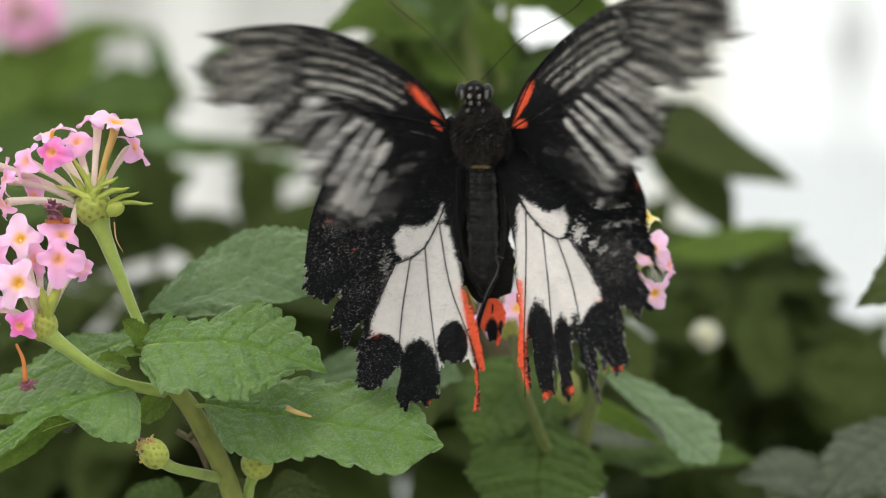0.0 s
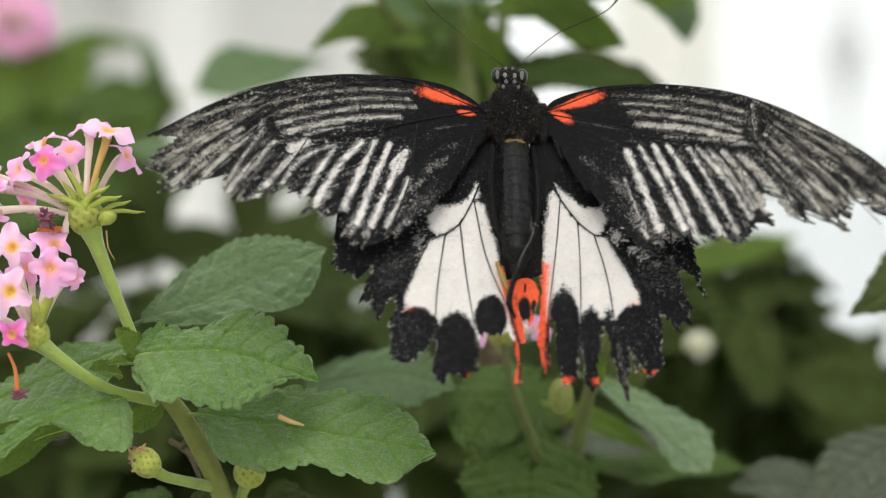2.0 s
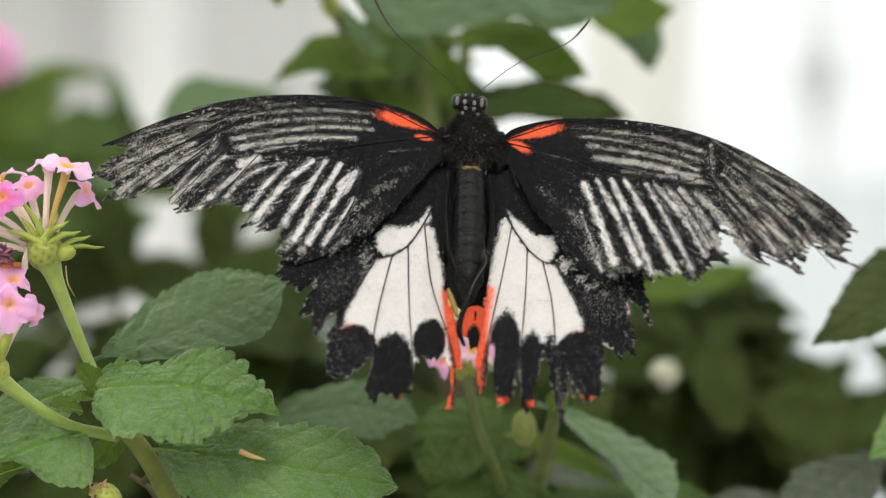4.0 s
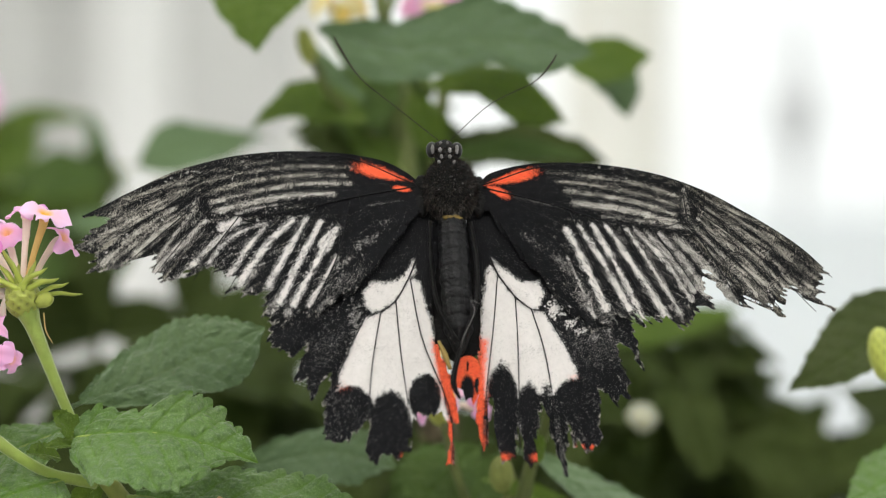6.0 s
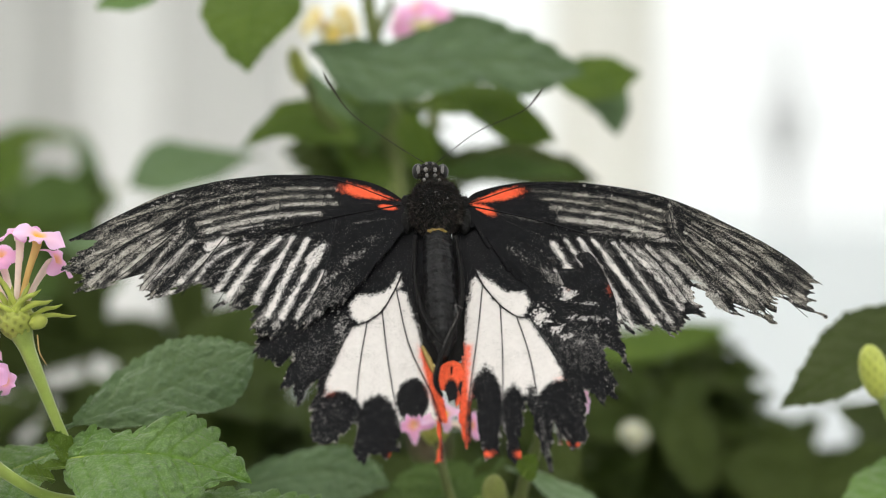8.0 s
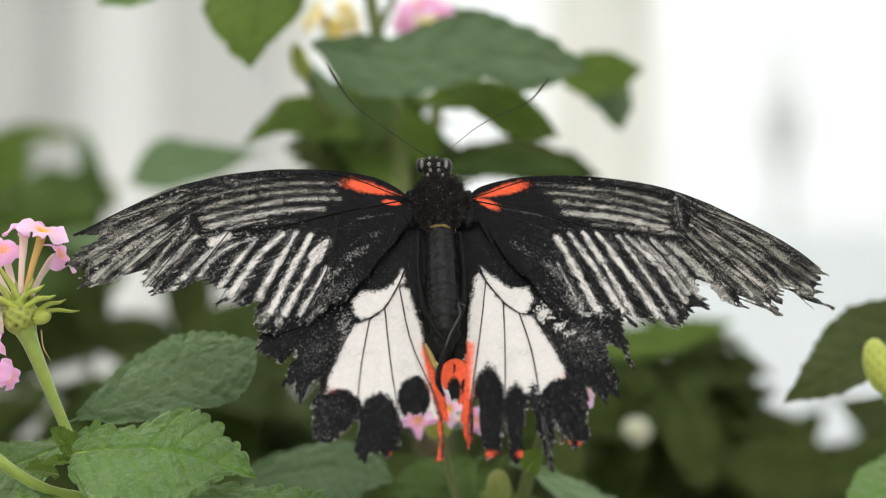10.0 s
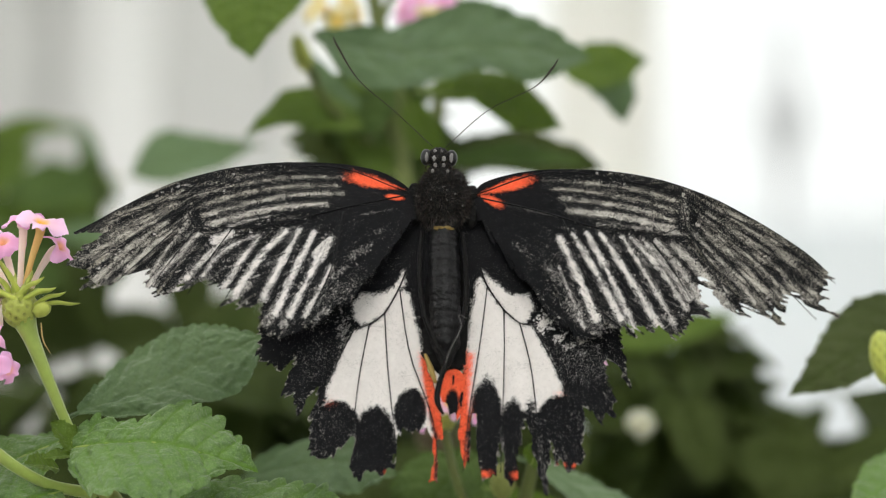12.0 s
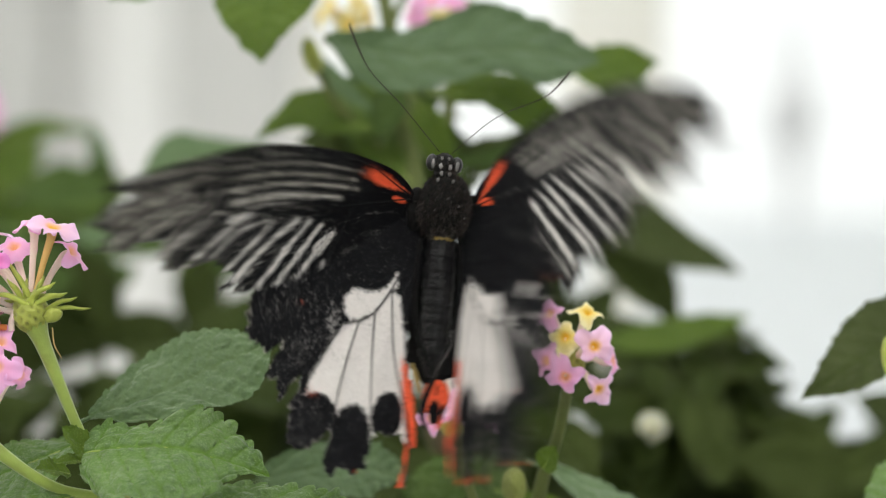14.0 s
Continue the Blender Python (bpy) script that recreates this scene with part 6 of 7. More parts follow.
INNER_STREAKS_RIGHT = [(13.6, -7.1, 19.2, -20.0, 0.01, 1.26, 0.95, 0.9), (15.7, -6.5, 23.1, -20.0, 0.01, 0.9, 0.95, 0.95), (17.9, -6.3, 25.3, -21.7, 0.01, 0.9, 0.95, 0.95), (20.0, -6.3, 29.1, -21.5, 0.01, 0.99, 0.95, 0.9), (23.4, -6.9, 31.3, -20.7, 0.01, 0.9, 0.85, 0.8), (24.8, -6.9, 33.3, -18.5, 0.03, 0.9, 0.8, 0.8), (26.5, -7.3, 33.7, -16.7, 0.03, 1.62, 0.65, 0.8), (28.8, -7.7, 35.8, -17.7, 0.03, 1.35, 0.75, 0.65), (31.4, -8.1, 40.1, -19.0, 0.03, 1.62, 0.6, 0.5), (13.5, -11.9, 17.4, -21.5, 0, 0.72, 0.7, 0.8), (15.5, -19.5, 19.8, -22.0, 0, 2.34, 0.4, 0.8), (21.7, -17.5, 23.0, -20.0, 0, 1.62, 0.5, 0.8)]
OUTER_STREAKS_RIGHT = [(33.9, -5.7, 43.8, -17.5, 0.03, 0.54, 0.7, 0.35), (35.1, -4.8, 45.8, -16.0, 0.03, 0.54, 0.7, 0.28), (35.6, -3.8, 48.9, -16.3, 0.03, 0.54, 0.68, 0.25), (36.8, -2.9, 52.7, -17.5, 0.03, 0.54, 0.65, 0.22), (37.4, -1.9, 55.0, -15.3, 0.03, 0.45, 0.6, 0.2), (38.6, -1.3, 55.7, -13.6, 0.03, 0.36, 0.5, 0.15), (33.1, 0.0, 33.4, -4.7, 0, 1.26, 0.5, 0.35), (43.0, -15.5, 45.0, -18.0, 0, 1.8, 0.4, 0.3), (51.9, -14.5, 54.3, -18.0, 0, 1.8, 0.35, 0.25), (36.4, -6.3, 45.1, -16.7, 0.03, 0.36, 0.5, 0.3), (36.3, -4.4, 47.4, -16.0, 0.03, 0.36, 0.5, 0.3)]
BLAZE_RIGHT = [(5.1, 1.6, 4.6, 1.25), (2.9, -0.8, 2.2, 1.0)]
FORE_VEINS = [((-0.6, -0.2), (-10.9, -2.3), (-21.6, -5.0), (-28.7, -5.5), (-33.7, -5.2)), ((-33.7, -5.2), (-35.3, -2.6), (-34.8, 0.0)), ((-0.6, 0.3), (-14.7, 5.1), (-34.8, 0.2)), ((-33.7, -5.2), (-37.4, -10.4), (-41.1, -15.7)), ((-34.9, -3.4), (-41.0, -9.4), (-46.1, -14.3)), ((-35.4, -1.6), (-43.0, -6.3), (-50.7, -11.4)), ((-34.8, 0.0), (-42.4, -1.9), (-49.4, -4.7)), ((-28.3, -5.6), (-32.5, -11.9), (-35.1, -16.7)), ((-22.3, -5.4), (-26.3, -11.9), (-30.3, -19.8)), ((-16.3, -4.2), (-19.6, -11.4), (-24.0, -21.5)), ((-10.9, -2.9), (-12.7, -12.4), (-17.5, -23.3))]
FORE_VEINS_RIGHT = [((0.5, -0.2), (10.6, -2.6), (19.5, -5.4), (28.4, -6.5), (33.3, -5.2)), ((33.3, -5.2), (33.0, -2.6), (32.7, 0.4)), ((0.3, 0.3), (13.4, 4.0), (32.7, 0.4)), ((14.1, -4.0), (17.5, -12.9), (21.4, -21.1)), ((18.8, -5.2), (23.2, -14.5), (27.3, -22.3)), ((22.0, -5.8), (26.3, -14.5), (30.5, -22.5)), ((27.3, -6.5), (31.6, -12.9), (34.7, -18.3)), ((33.3, -5.2), (37.4, -12.4), (41.0, -19.5)), ((33.4, -4.2), (40.6, -11.9), (47.8, -20.5)), ((33.3, -2.3), (44.2, -10.9), (53.2, -20.5)), ((32.9, -0.6), (45.3, -6.3), (56.3, -14.7))]
HIND_VEINS_LEFT = [((-2.1, -7.2), (-3.2, -10.2), (-5.2, -14.1), (-7.5, -16.0), (-9.9, -17.0)), ((-7.5, -16.0), (-8.7, -25.1), (-9.2, -34.3)), ((-5.2, -14.1), (-4.2, -23.2), (-2.5, -34.3)), ((-3.0, -10.2), (-1.0, -20.2), (2.5, -29.0), (3.9, -34.3), (3.8, -40.2)), ((-9.9, -17.0), (-12.2, -22.2), (-14.7, -29.0))]
HIND_VEINS_RIGHT = [((2.9, -6.2), (4.1, -9.2), (6.8, -13.0), (9.3, -15.0), (11.4, -15.3)), ((9.3, -15.0), (11.2, -22.2), (12.5, -31.9), (13.8, -42.3)), ((6.8, -13.0), (7.0, -22.2), (6.8, -39.0)), ((4.1, -9.2), (3.2, -18.3), (1.7, -30.0), (1.0, -39.0)), ((11.4, -15.3), (15.1, -22.2), (17.6, -28.0))]


RUBBED_LEFT = [(-8.2, -9.6, 3.6, 1.0, 28, 0.36), (-12.0, -13.5, 2.6, 0.8, 35, 0.40), (-9.5, -15.5, 3.2, 1.6, 40, 0.26), (-5.5, -6.5, 1.6, 0.6, 20, 0.30), (-6.0, -3.2, 3.2, 0.35, 10, 0.34)]
RUBBED_RIGHT = [(12.8, -13.0, 2.8, 1.2, -50, 0.34), (16.0, -18.5, 2.6, 1.8, -60, 0.40), (8.0, -9.0, 2.6, 1.0, -40, 0.26), (9.5, -2.6, 5.0, 0.35, -14, 0.32)]


def polygon_distance(p, poly):
    """Distance in mm from points to a closed outline, negative inside, and the nearest edge's number."""
    best = np.full(len(p), 1e9)
    which = np.zeros(len(p), int)
    inside = np.zeros(len(p), bool)
    for i in range(len(poly)):
        a, b = np.array(poly[i]), np.array(poly[(i + 1) % len(poly)])
        e = b - a
        u = np.clip(((p - a) @ e) / max(e @ e, 1e-9), 0, 1)
        d = np.hypot(*(p - a - u[:, None] * e).T)
        which = np.where(d < best, i, which)
        best = np.minimum(best, d)
        cross = ((a[1] > p[:, 1]) != (b[1] > p[:, 1])) & (p[:, 0] < (b[0] - a[0]) * (p[:, 1] - a[1]) / (b[1] - a[1] + 1e-12) + a[0])
        inside ^= cross
    return np.where(inside, -best, best), which


def line_distance(p, a, b, bow):
    """Distance from points to a bowed stroke from a to b, and how far along it they lie."""
    a, b = np.array(a), np.array(b)
    e = b - a
    n = np.array((-e[1], e[0]))
    u = ((p - a) @ e) / (e @ e)
    uc = np.clip(u, 0, 1)
    q = a + uc[:, None] * e + (bow * 4 * uc * (1 - uc))[:, None] * n
    return np.hypot(*(p - q).T), uc


def value_noise(p, scale, seed):
    """Smooth noise in 0..1 at points in mm."""
    g = np.random.RandomState(seed).rand(128, 128)
    q = p * scale + 1000.0
    i = np.floor(q).astype(int)
    f = q - i
    f = f * f * (3 - 2 * f)
    x0, y0 = i[:, 0] % 128, i[:, 1] % 128
    x1, y1 = (x0 + 1) % 128, (y0 + 1) % 128
    return (g[x0, y0] * (1 - f[:, 0]) + g[x1, y0] * f[:, 0]) * (1 - f[:, 1]) + (g[x0, y1] * (1 - f[:, 0]) + g[x1, y1] * f[:, 0]) * f[:, 1]


def ramp(v, lo, hi):
    return np.clip((v - lo) / (hi - lo), 0, 1)


def fore_pattern(p, mirrored):
    """Pale streaks between the veins and the red base of a forewing."""
    rag = value_noise(p, 1.1, 3) * 0.35 + value_noise(p, 4.3, 4) * 0.65
    pale, white = np.zeros(len(p)), np.zeros(len(p))
    for x1, y1, x2, y2, bow, w, d, tone in (CELL_STREAKS_RIGHT + INNER_STREAKS_RIGHT + OUTER_STREAKS_RIGHT if mirrored else CELL_STREAKS + INNER_STREAKS + OUTER_STREAKS):
        dist, u = line_distance(p, (x1, y1), (x2, y2), bow)
        far = math.hypot(x2 - x1, y2 - y1)
        worn = value_noise(np.stack([dist * 1.2, u * far * 0.35], -1), 2.4, int(abs(x1 * 10)) % 97)
        wide = w * (0.24 + 0.20 * rag + 0.16 * worn + (0.08 if tone < 0.65 else 0.0)) * (0.75 + 0.35 * u)
        k = ramp(wide - dist, -1.0, 0.28) ** 1.5 * (d + (0.10 if tone < 0.65 else 0.0)) * (0.50 + 0.40 * rag + 0.40 * worn)
        white = np.where(k > pale, tone, white)
        pale = np.maximum(pale, k)
    rad = np.hypot(p[:, 0], p[:, 1])
    fibre = value_noise(np.stack([np.arctan2(p[:, 1], np.abs(p[:, 0])) * 45, rad * 0.22], -1), 1.9, 51)
    pale = pale * (0.88 + 0.40 * fibre)
    outer = ramp(np.abs(p[:, 0]), 24, 44)
    fan = np.stack([np.abs(p[:, 0]) - 19, p[:, 1] - 10], -1)
    spread = value_noise(np.stack([np.arctan2(fan[:, 1], fan[:, 0]) * 34, np.hypot(*fan.T) * 0.16], -1), 1.9, 52)
    fibre = fibre + (spread - fibre) * ramp(np.abs(p[:, 0]), 30, 36)
    pale = np.maximum(pale, (0.10 + 0.18 * ramp(np.abs(p[:, 0]), 8, 18) + 0.30 * outer) * (0.16 + 0.36 * rag + 1.25 * fibre ** 2))
    cloud = value_noise(p, 0.21, 33)
    pale = np.maximum(pale, (0.10 + 0.28 * ramp(cloud, 0.40, 0.85)) * (0.35 + 0.9 * fibre ** 2) * (0.35 + 0.65 * ramp(rad, 9, 20)))
    white = np.where(pale < 0.25, 0.35, white)
    # dust: fine flecks along the veins, smears where the scales are rubbed off near the base
    fleck = value_noise(np.stack([np.arctan2(p[:, 1], np.abs(p[:, 0])) * 70, rad * 0.55], -1), 2.3, 61)
    spot = value_noise(p, 2.9, 62)
    inner = 0.25 + 0.75 * ramp(rad, 9, 22)
    strewn = ramp(fleck * 0.6 + spot * 0.4 + 0.16 * (cloud - 0.5), 0.60, 0.84) * inner * 0.62
    for x, y, rx, ry, lean, k in RUBBED_RIGHT if mirrored else RUBBED_LEFT:
        c, n = math.cos(radians(lean)), math.sin(radians(lean))
        dx, dy = p[:, 0] - x, p[:, 1] - y
        e = np.hypot((dx * c + dy * n) / rx, (dy * c - dx * n) / ry)
        strewn = np.maximum(strewn, ramp(1.2 - e + (rag - 0.5) * 1.5, 0, 0.8) * k * 1.3)
    # thin pale lines from the hinge: shine on veins and folds, painted as scales
    vein_shine = value_noise(np.stack([np.arctan2(p[:, 1], np.abs(p[:, 0])) * 16, rad * 0.04], -1), 1.7, 63)
    strewn = np.maximum(strewn, ramp(vein_shine, 0.66, 0.90) * (0.18 + 0.3 * rag) * ramp(rad, 2, 5) * (1 - ramp(rad, 10, 20)))
    white = np.where(strewn > pale, 0.75, white)
    pale = np.maximum(pale, strewn)
    red = np.zeros(len(p))
    (bx, by, bw, bh), (cx, cy, cw, ch) = BLAZE_RIGHT if mirrored else BLAZE
    side = 1 if mirrored else -1
    for x, y, w, h, lean, taper in ((bx, by, bw, bh, 16 * side, 0.10), (cx, cy, cw, ch, -28 * side if mirrored else 12 * side, 0.1)):
        ang = radians(lean)
        dx, dy = p[:, 0] - x, p[:, 1] - y
        dx, dy = dx * math.cos(ang) + dy * math.sin(ang), -dx * math.sin(ang) + dy * math.cos(ang)
        e = np.hypot(dx / w, dy / (h * np.clip(0.8 + taper * side * dx, 0.2, 1.6)))
        red = np.maximum(red, ramp(1.32 - e + (rag - 0.5) * 0.45, 0, 0.75))
    return np.clip(pale, 0, 1.2), white, red * 1.3


def hind_pattern(p, mirrored):
    """White field cut by dark lobes, scattered scales, red along the inner margin."""
    fields = (PALE_RIGHT_UPPER, PALE_RIGHT_LOWER) if mirrored else (PALE_LEFT_UPPER, PALE_LEFT_LOWER)
    lobes = LOBES_RIGHT if mirrored else LOBES_LEFT
    dust = DUST_RIGHT if mirrored else DUST_LEFT
    embers = EMBERS_RIGHT if mirrored else EMBERS_LEFT
    reds = (RED_RIGHT,) if mirrored else (RED_LEFT, RED_LEFT_TAIL)
    rag = value_noise(p, 1.4, 7) * 0.4 + value_noise(p, 4.7, 8) * 0.6 - 0.5
    pale = np.zeros(len(p))
    for f in fields:
        d, _ = polygon_distance(p, f)
        pale = np.maximum(pale, ramp(-d + rag * 0.8, -0.7, 0.45) * (1.10 + 0.28 * (value_noise(p, 0.5, 15) - 0.4)))
    for x, y, rx, ry in lobes:
        e = (np.hypot((p[:, 0] - x) / rx, (p[:, 1] - y) / ry) - 1) * min(rx, ry)
        pale = np.where(e + rag * 0.7 < 0.6, np.minimum(pale, 0.08 + ramp(e + rag * 0.55, -0.35, 0.45) ** 1.2 * 1.2), pale)
    for x, y, rx, ry, k in dust:
        e = np.hypot((p[:, 0] - x) / rx, (p[:, 1] - y) / ry)
        pale = np.maximum(pale, ramp(1.15 - e + rag * (2.2 if k > 0.4 else 1.0), 0, 0.7) * k)
    rad, ang = np.hypot(p[:, 0], p[:, 1]), np.arctan2(p[:, 0], -p[:, 1])
    fleck = value_noise(np.stack([ang * 75, rad * 0.9], -1), 3.5, 71)
    cloud = value_noise(p, 0.33, 72)
    outer = ramp(np.abs(p[:, 0]), 8, 15)
    pale = np.maximum(pale, ramp(fleck * 0.75 + (rag + 0.5) * 0.25 + 0.30 * (cloud - 0.5) + 0.07 * outer + 0.06 * ramp(-p[:, 1], 28, 32), 0.60, 0.90) * (0.30 + 0.12 * outer))
    pale = np.maximum(pale, 0.05 + 0.15 * (rag + 0.5))
    # rubbed scales along the veins between the lobes
    for v in HIND_VEINS_RIGHT if mirrored else HIND_VEINS_LEFT:
        for a, b in zip(v[1:], v[2:]):
            if b[1] < -31:
                d, _ = line_distance(p, a, b, 0)
                pale = np.maximum(pale, ramp(0.75 + rag * 0.7 - d, 0, 0.5) * ramp(-p[:, 1], 29, 34) * (0.22 + 0.35 * fleck))
    red = np.zeros(len(p))
    for f in reds:
        d, _ = polygon_distance(p, f)
        red = np.maximum(red, ramp(-d + rag * 0.9, -2.0, 0.5) ** 2.2 * 1.1)
    for x, y, rx, ry in embers:
        red = np.maximum(red, (1.0 if y < -36 else 0.55) * ramp(1.45 - np.hypot((p[:, 0] - x) / rx, (p[:, 1] - y) / ry) + rag * 0.4, 0, 1.2))
    return pale, np.ones(len(p)) * 0.97, red


def wing_mesh(name, lead, margin, pattern, mirrored, fray, bulge, dip=0.0, step=0.14):
    """A thin wing sheet inside its outline: frayed margin, slight corrugation, scale colours as point values."""
    edge = [tuple(v)[:2] for v in spline([(x, y, 0) for x, y in lead], len(lead) * 4)]
    n_lead = len(edge)
    poly = edge + margin
    lo, hi = np.min(poly, 0) - 0.6, np.max(poly, 0) + 0.6
    xs, ys = np.arange(lo[0], hi[0], step), np.arange(lo[1], hi[1], step)
    gx, gy = np.meshgrid(xs, ys, indexing="ij")
    p = np.stack([gx.ravel(), gy.ravel()], -1)
    d, which = polygon_distance(p, poly)
    ang, rad = np.arctan2(p[:, 1], p[:, 0]), np.hypot(p[:, 0], p[:, 1])
    fibre = value_noise(np.stack([ang * rad.max() * 1.0, rad * 0.22], -1), 2.2, 11) - 0.35
    torn = (which >= n_lead - 1) & (which < len(poly) - (1 if pattern is fore_pattern else 3))
    d = d + np.where(torn, fibre * fray, 0.0)
    shape = gx.shape
    f = d.reshape(shape)
    g0, g1 = np.gradient(f, step)
    norm = g0 ** 2 + g1 ** 2 + 0.05
    inside = f <= 0
    grown = np.zeros(shape, bool)
    mid = np.unravel_index(np.argmin(f), shape)
    grown[mid] = True
    while True:
        more = grown.copy()
        more[1:] |= grown[:-1]
        more[:-1] |= grown[1:]
        more[:, 1:] |= more[:, :-1]
        more[:, :-1] |= more[:, 1:]
        more &= inside
        if (more == grown).all():
            break
        grown = more
    inside = grown
    f = np.where(inside, f, np.maximum(f, 0.0))
    cell = inside[:-1, :-1] | inside[1:, :-1] | inside[1:, 1:] | inside[:-1, 1:]
    px = np.where(inside, gx, gx - np.clip(f, 0, step * 1.4) * g0 / norm)
    py = np.where(inside, gy, gy - np.clip(f, 0, step * 1.4) * g1 / norm)
    idx = np.arange(gx.size).reshape(shape)
    quads = np.stack([idx[:-1, :-1], idx[1:, :-1], idx[1:, 1:], idx[:-1, 1:]], -1)[cell]
    used = np.unique(quads)
    remap = np.full(gx.size, -1)
    remap[used] = np.arange(len(used))
    quads = remap[quads]
    q = np.stack([px.ravel()[used], py.ravel()[used]], -1)
    pale, white, red = pattern(q, mirrored)
    worn = ramp(f.ravel()[used], -0.42, -0.05) * torn[used] * ramp(value_noise(q, 1.7, 41), 0.35, 0.7)
    if pattern is fore_pattern:
        worn = worn * ramp(np.abs(q[:, 0]), 11, 17)
    white = np.where(worn * 0.7 > pale, 0.3, white)
    pale = np.maximum(pale, worn * 0.7)
    r = np.hypot(q[:, 0], q[:, 1])
    a = np.arctan2(q[:, 1], np.abs(q[:, 0]))
    z = 0.16 * np.sin(a * 30) * ramp(r, 8, 30) + 0.5 * (value_noise(q, 0.16, 21) - 0.5) * ramp(r, 4, 20) - bulge * (r / 50) ** 2
    z = z - dip * ramp(np.abs(q[:, 0]), 5, 13) * ramp(q[:, 1], -22, -9)
    me = bpy.data.meshes.new(name)
    me.from_pydata((np.stack([q[:, 0], q[:, 1], z], -1) * 0.001).tolist(), [], quads.tolist())
    for key, v in (("pale", pale), ("whiteness", white), ("red", red)):
        me.attributes.new(key, "FLOAT", "POINT").data.foreach_set("value", v.astype(np.float32))
    return me


FORE_L, FORE_R = Vector((-0.0050, 0.0002, 0.0006)), Vector((0.0049, 0.0002, 0.0006))
HIND_L, HIND_R = Vector((-0.0032, -0.0050, -0.0004)), Vector((0.0033, -0.0050, -0.0004))

butterfly = thing("butterfly", (0, 0, 1.2), "tattered black swallowtail butterfly with white and red patches, feeding", "butterfly")


def wing(name, data, hinge, veins, label):
    """A wing with its veins as raised dark tubes."""
    w = part(name, data, M_WING, butterfly, label)
    w.location = hinge
    thick = w.modifiers.new("thickness", "SOLIDIFY")
    thick.thickness, thick.offset = 0.00008, -1
    for k, v in enumerate(veins):
        pts = [(x / 1000, y / 1000, 0.00002) for x, y in v]
        part("vein", tube(pts, [0.00013, 0.00010, 0.00007] if k == 0 else [0.00010, 0.00010, 0.00006], 14, 6), M_VEIN, w)
    return w


N_LEFT, N_RIGHT = 12, 13
hind_left = wing("hind_wing", wing_mesh("hind_wing", HIND_LEFT[:7], HIND_LEFT[7:], hind_pattern, False, 1.0, 0.6, 0.7), HIND_L, HIND_VEINS_LEFT, "torn hindwing, white field, black lobes and red inner margin")
hind_right = wing("hind_wing", wing_mesh("hind_wing", HIND_RIGHT[:7], HIND_RIGHT[7:], hind_pattern, True, 0.9, 0.6, 0.8), HIND_R, HIND_VEINS_RIGHT, "torn hindwing, white field, long dark strip and red inner margin")
fore_left = wing("fore_wing", wing_mesh("fore_wing", FORE_LEFT[:N_LEFT], FORE_LEFT[N_LEFT:], fore_pattern, False, 2.1, 1.0), FORE_L, FORE_VEINS, "frayed black forewing with pale streaks and a red base")
fore_right = wing("fore_wing", wing_mesh("fore_wing", FORE_RIGHT[:N_RIGHT], FORE_RIGHT[N_RIGHT:], fore_pattern, True, 2.1, 1.0), FORE_R, FORE_VEINS_RIGHT, "longer frayed black forewing with pale streaks and a red base")

# body: thorax, abdomen, head, feelers (millimetres in the body's own space: x across, y to the head, z to the back)
K = 0.001
part("thorax", blob((0, -0.6 * K, 0.6 * K), (4.3 * K, 3.0 * K, 5.6 * K), (0, 1, 0), 20, 28, 0.10, 2), M_BODY, butterfly)
rnd = random.Random(17)


def fur(name, centre, radii, count, length, parent, seed, mat, back=-0.5):
    """Short hairs all over a rounded body, in one part."""
    rnd = random.Random(seed)
    bm = bmesh.new()
    for _ in range(count):
        n = Vector((rnd.gauss(0, 1), rnd.gauss(0, 1), abs(rnd.gauss(0, 1)))).normalized()
        p = Vector(centre) + Vector((n.x * radii[0], n.y * radii[1], n.z * radii[2])) * 0.97
        side = n.cross(Vector((rnd.gauss(0, 1), rnd.gauss(0, 1), rnd.gauss(0, 1)))).normalized() * 0.00004
        tip = p + (n + Vector((rnd.gauss(0, 0.4), back + rnd.gauss(0, 0.4), 0))).normalized() * length * rnd.uniform(0.5, 1.3)
        bm.faces.new([bm.verts.new(q) for q in (p - side, p + side, tip)])
    return tagged(part(name, bm, mat, parent), "", "", "", "stuff")


fur("fur", (0, -0.6 * K, 0.6 * K), (4.3 * K, 5.6 * K, 3.0 * K), 5200, 0.65 * K, butterfly, 5, M_FUR)
fur("fur", (0, -0.8 * K, 0.6 * K), (4.4 * K, 5.4 * K, 3.0 * K), 2600, 0.9 * K, butterfly, 6, M_BODY)
fur("fur", (0, -0.8 * K, 0.6 * K), (4.3 * K, 5.4 * K, 3.0 * K), 520, 1.2 * K, butterfly, 9, M_GREYHAIR, -0.8)


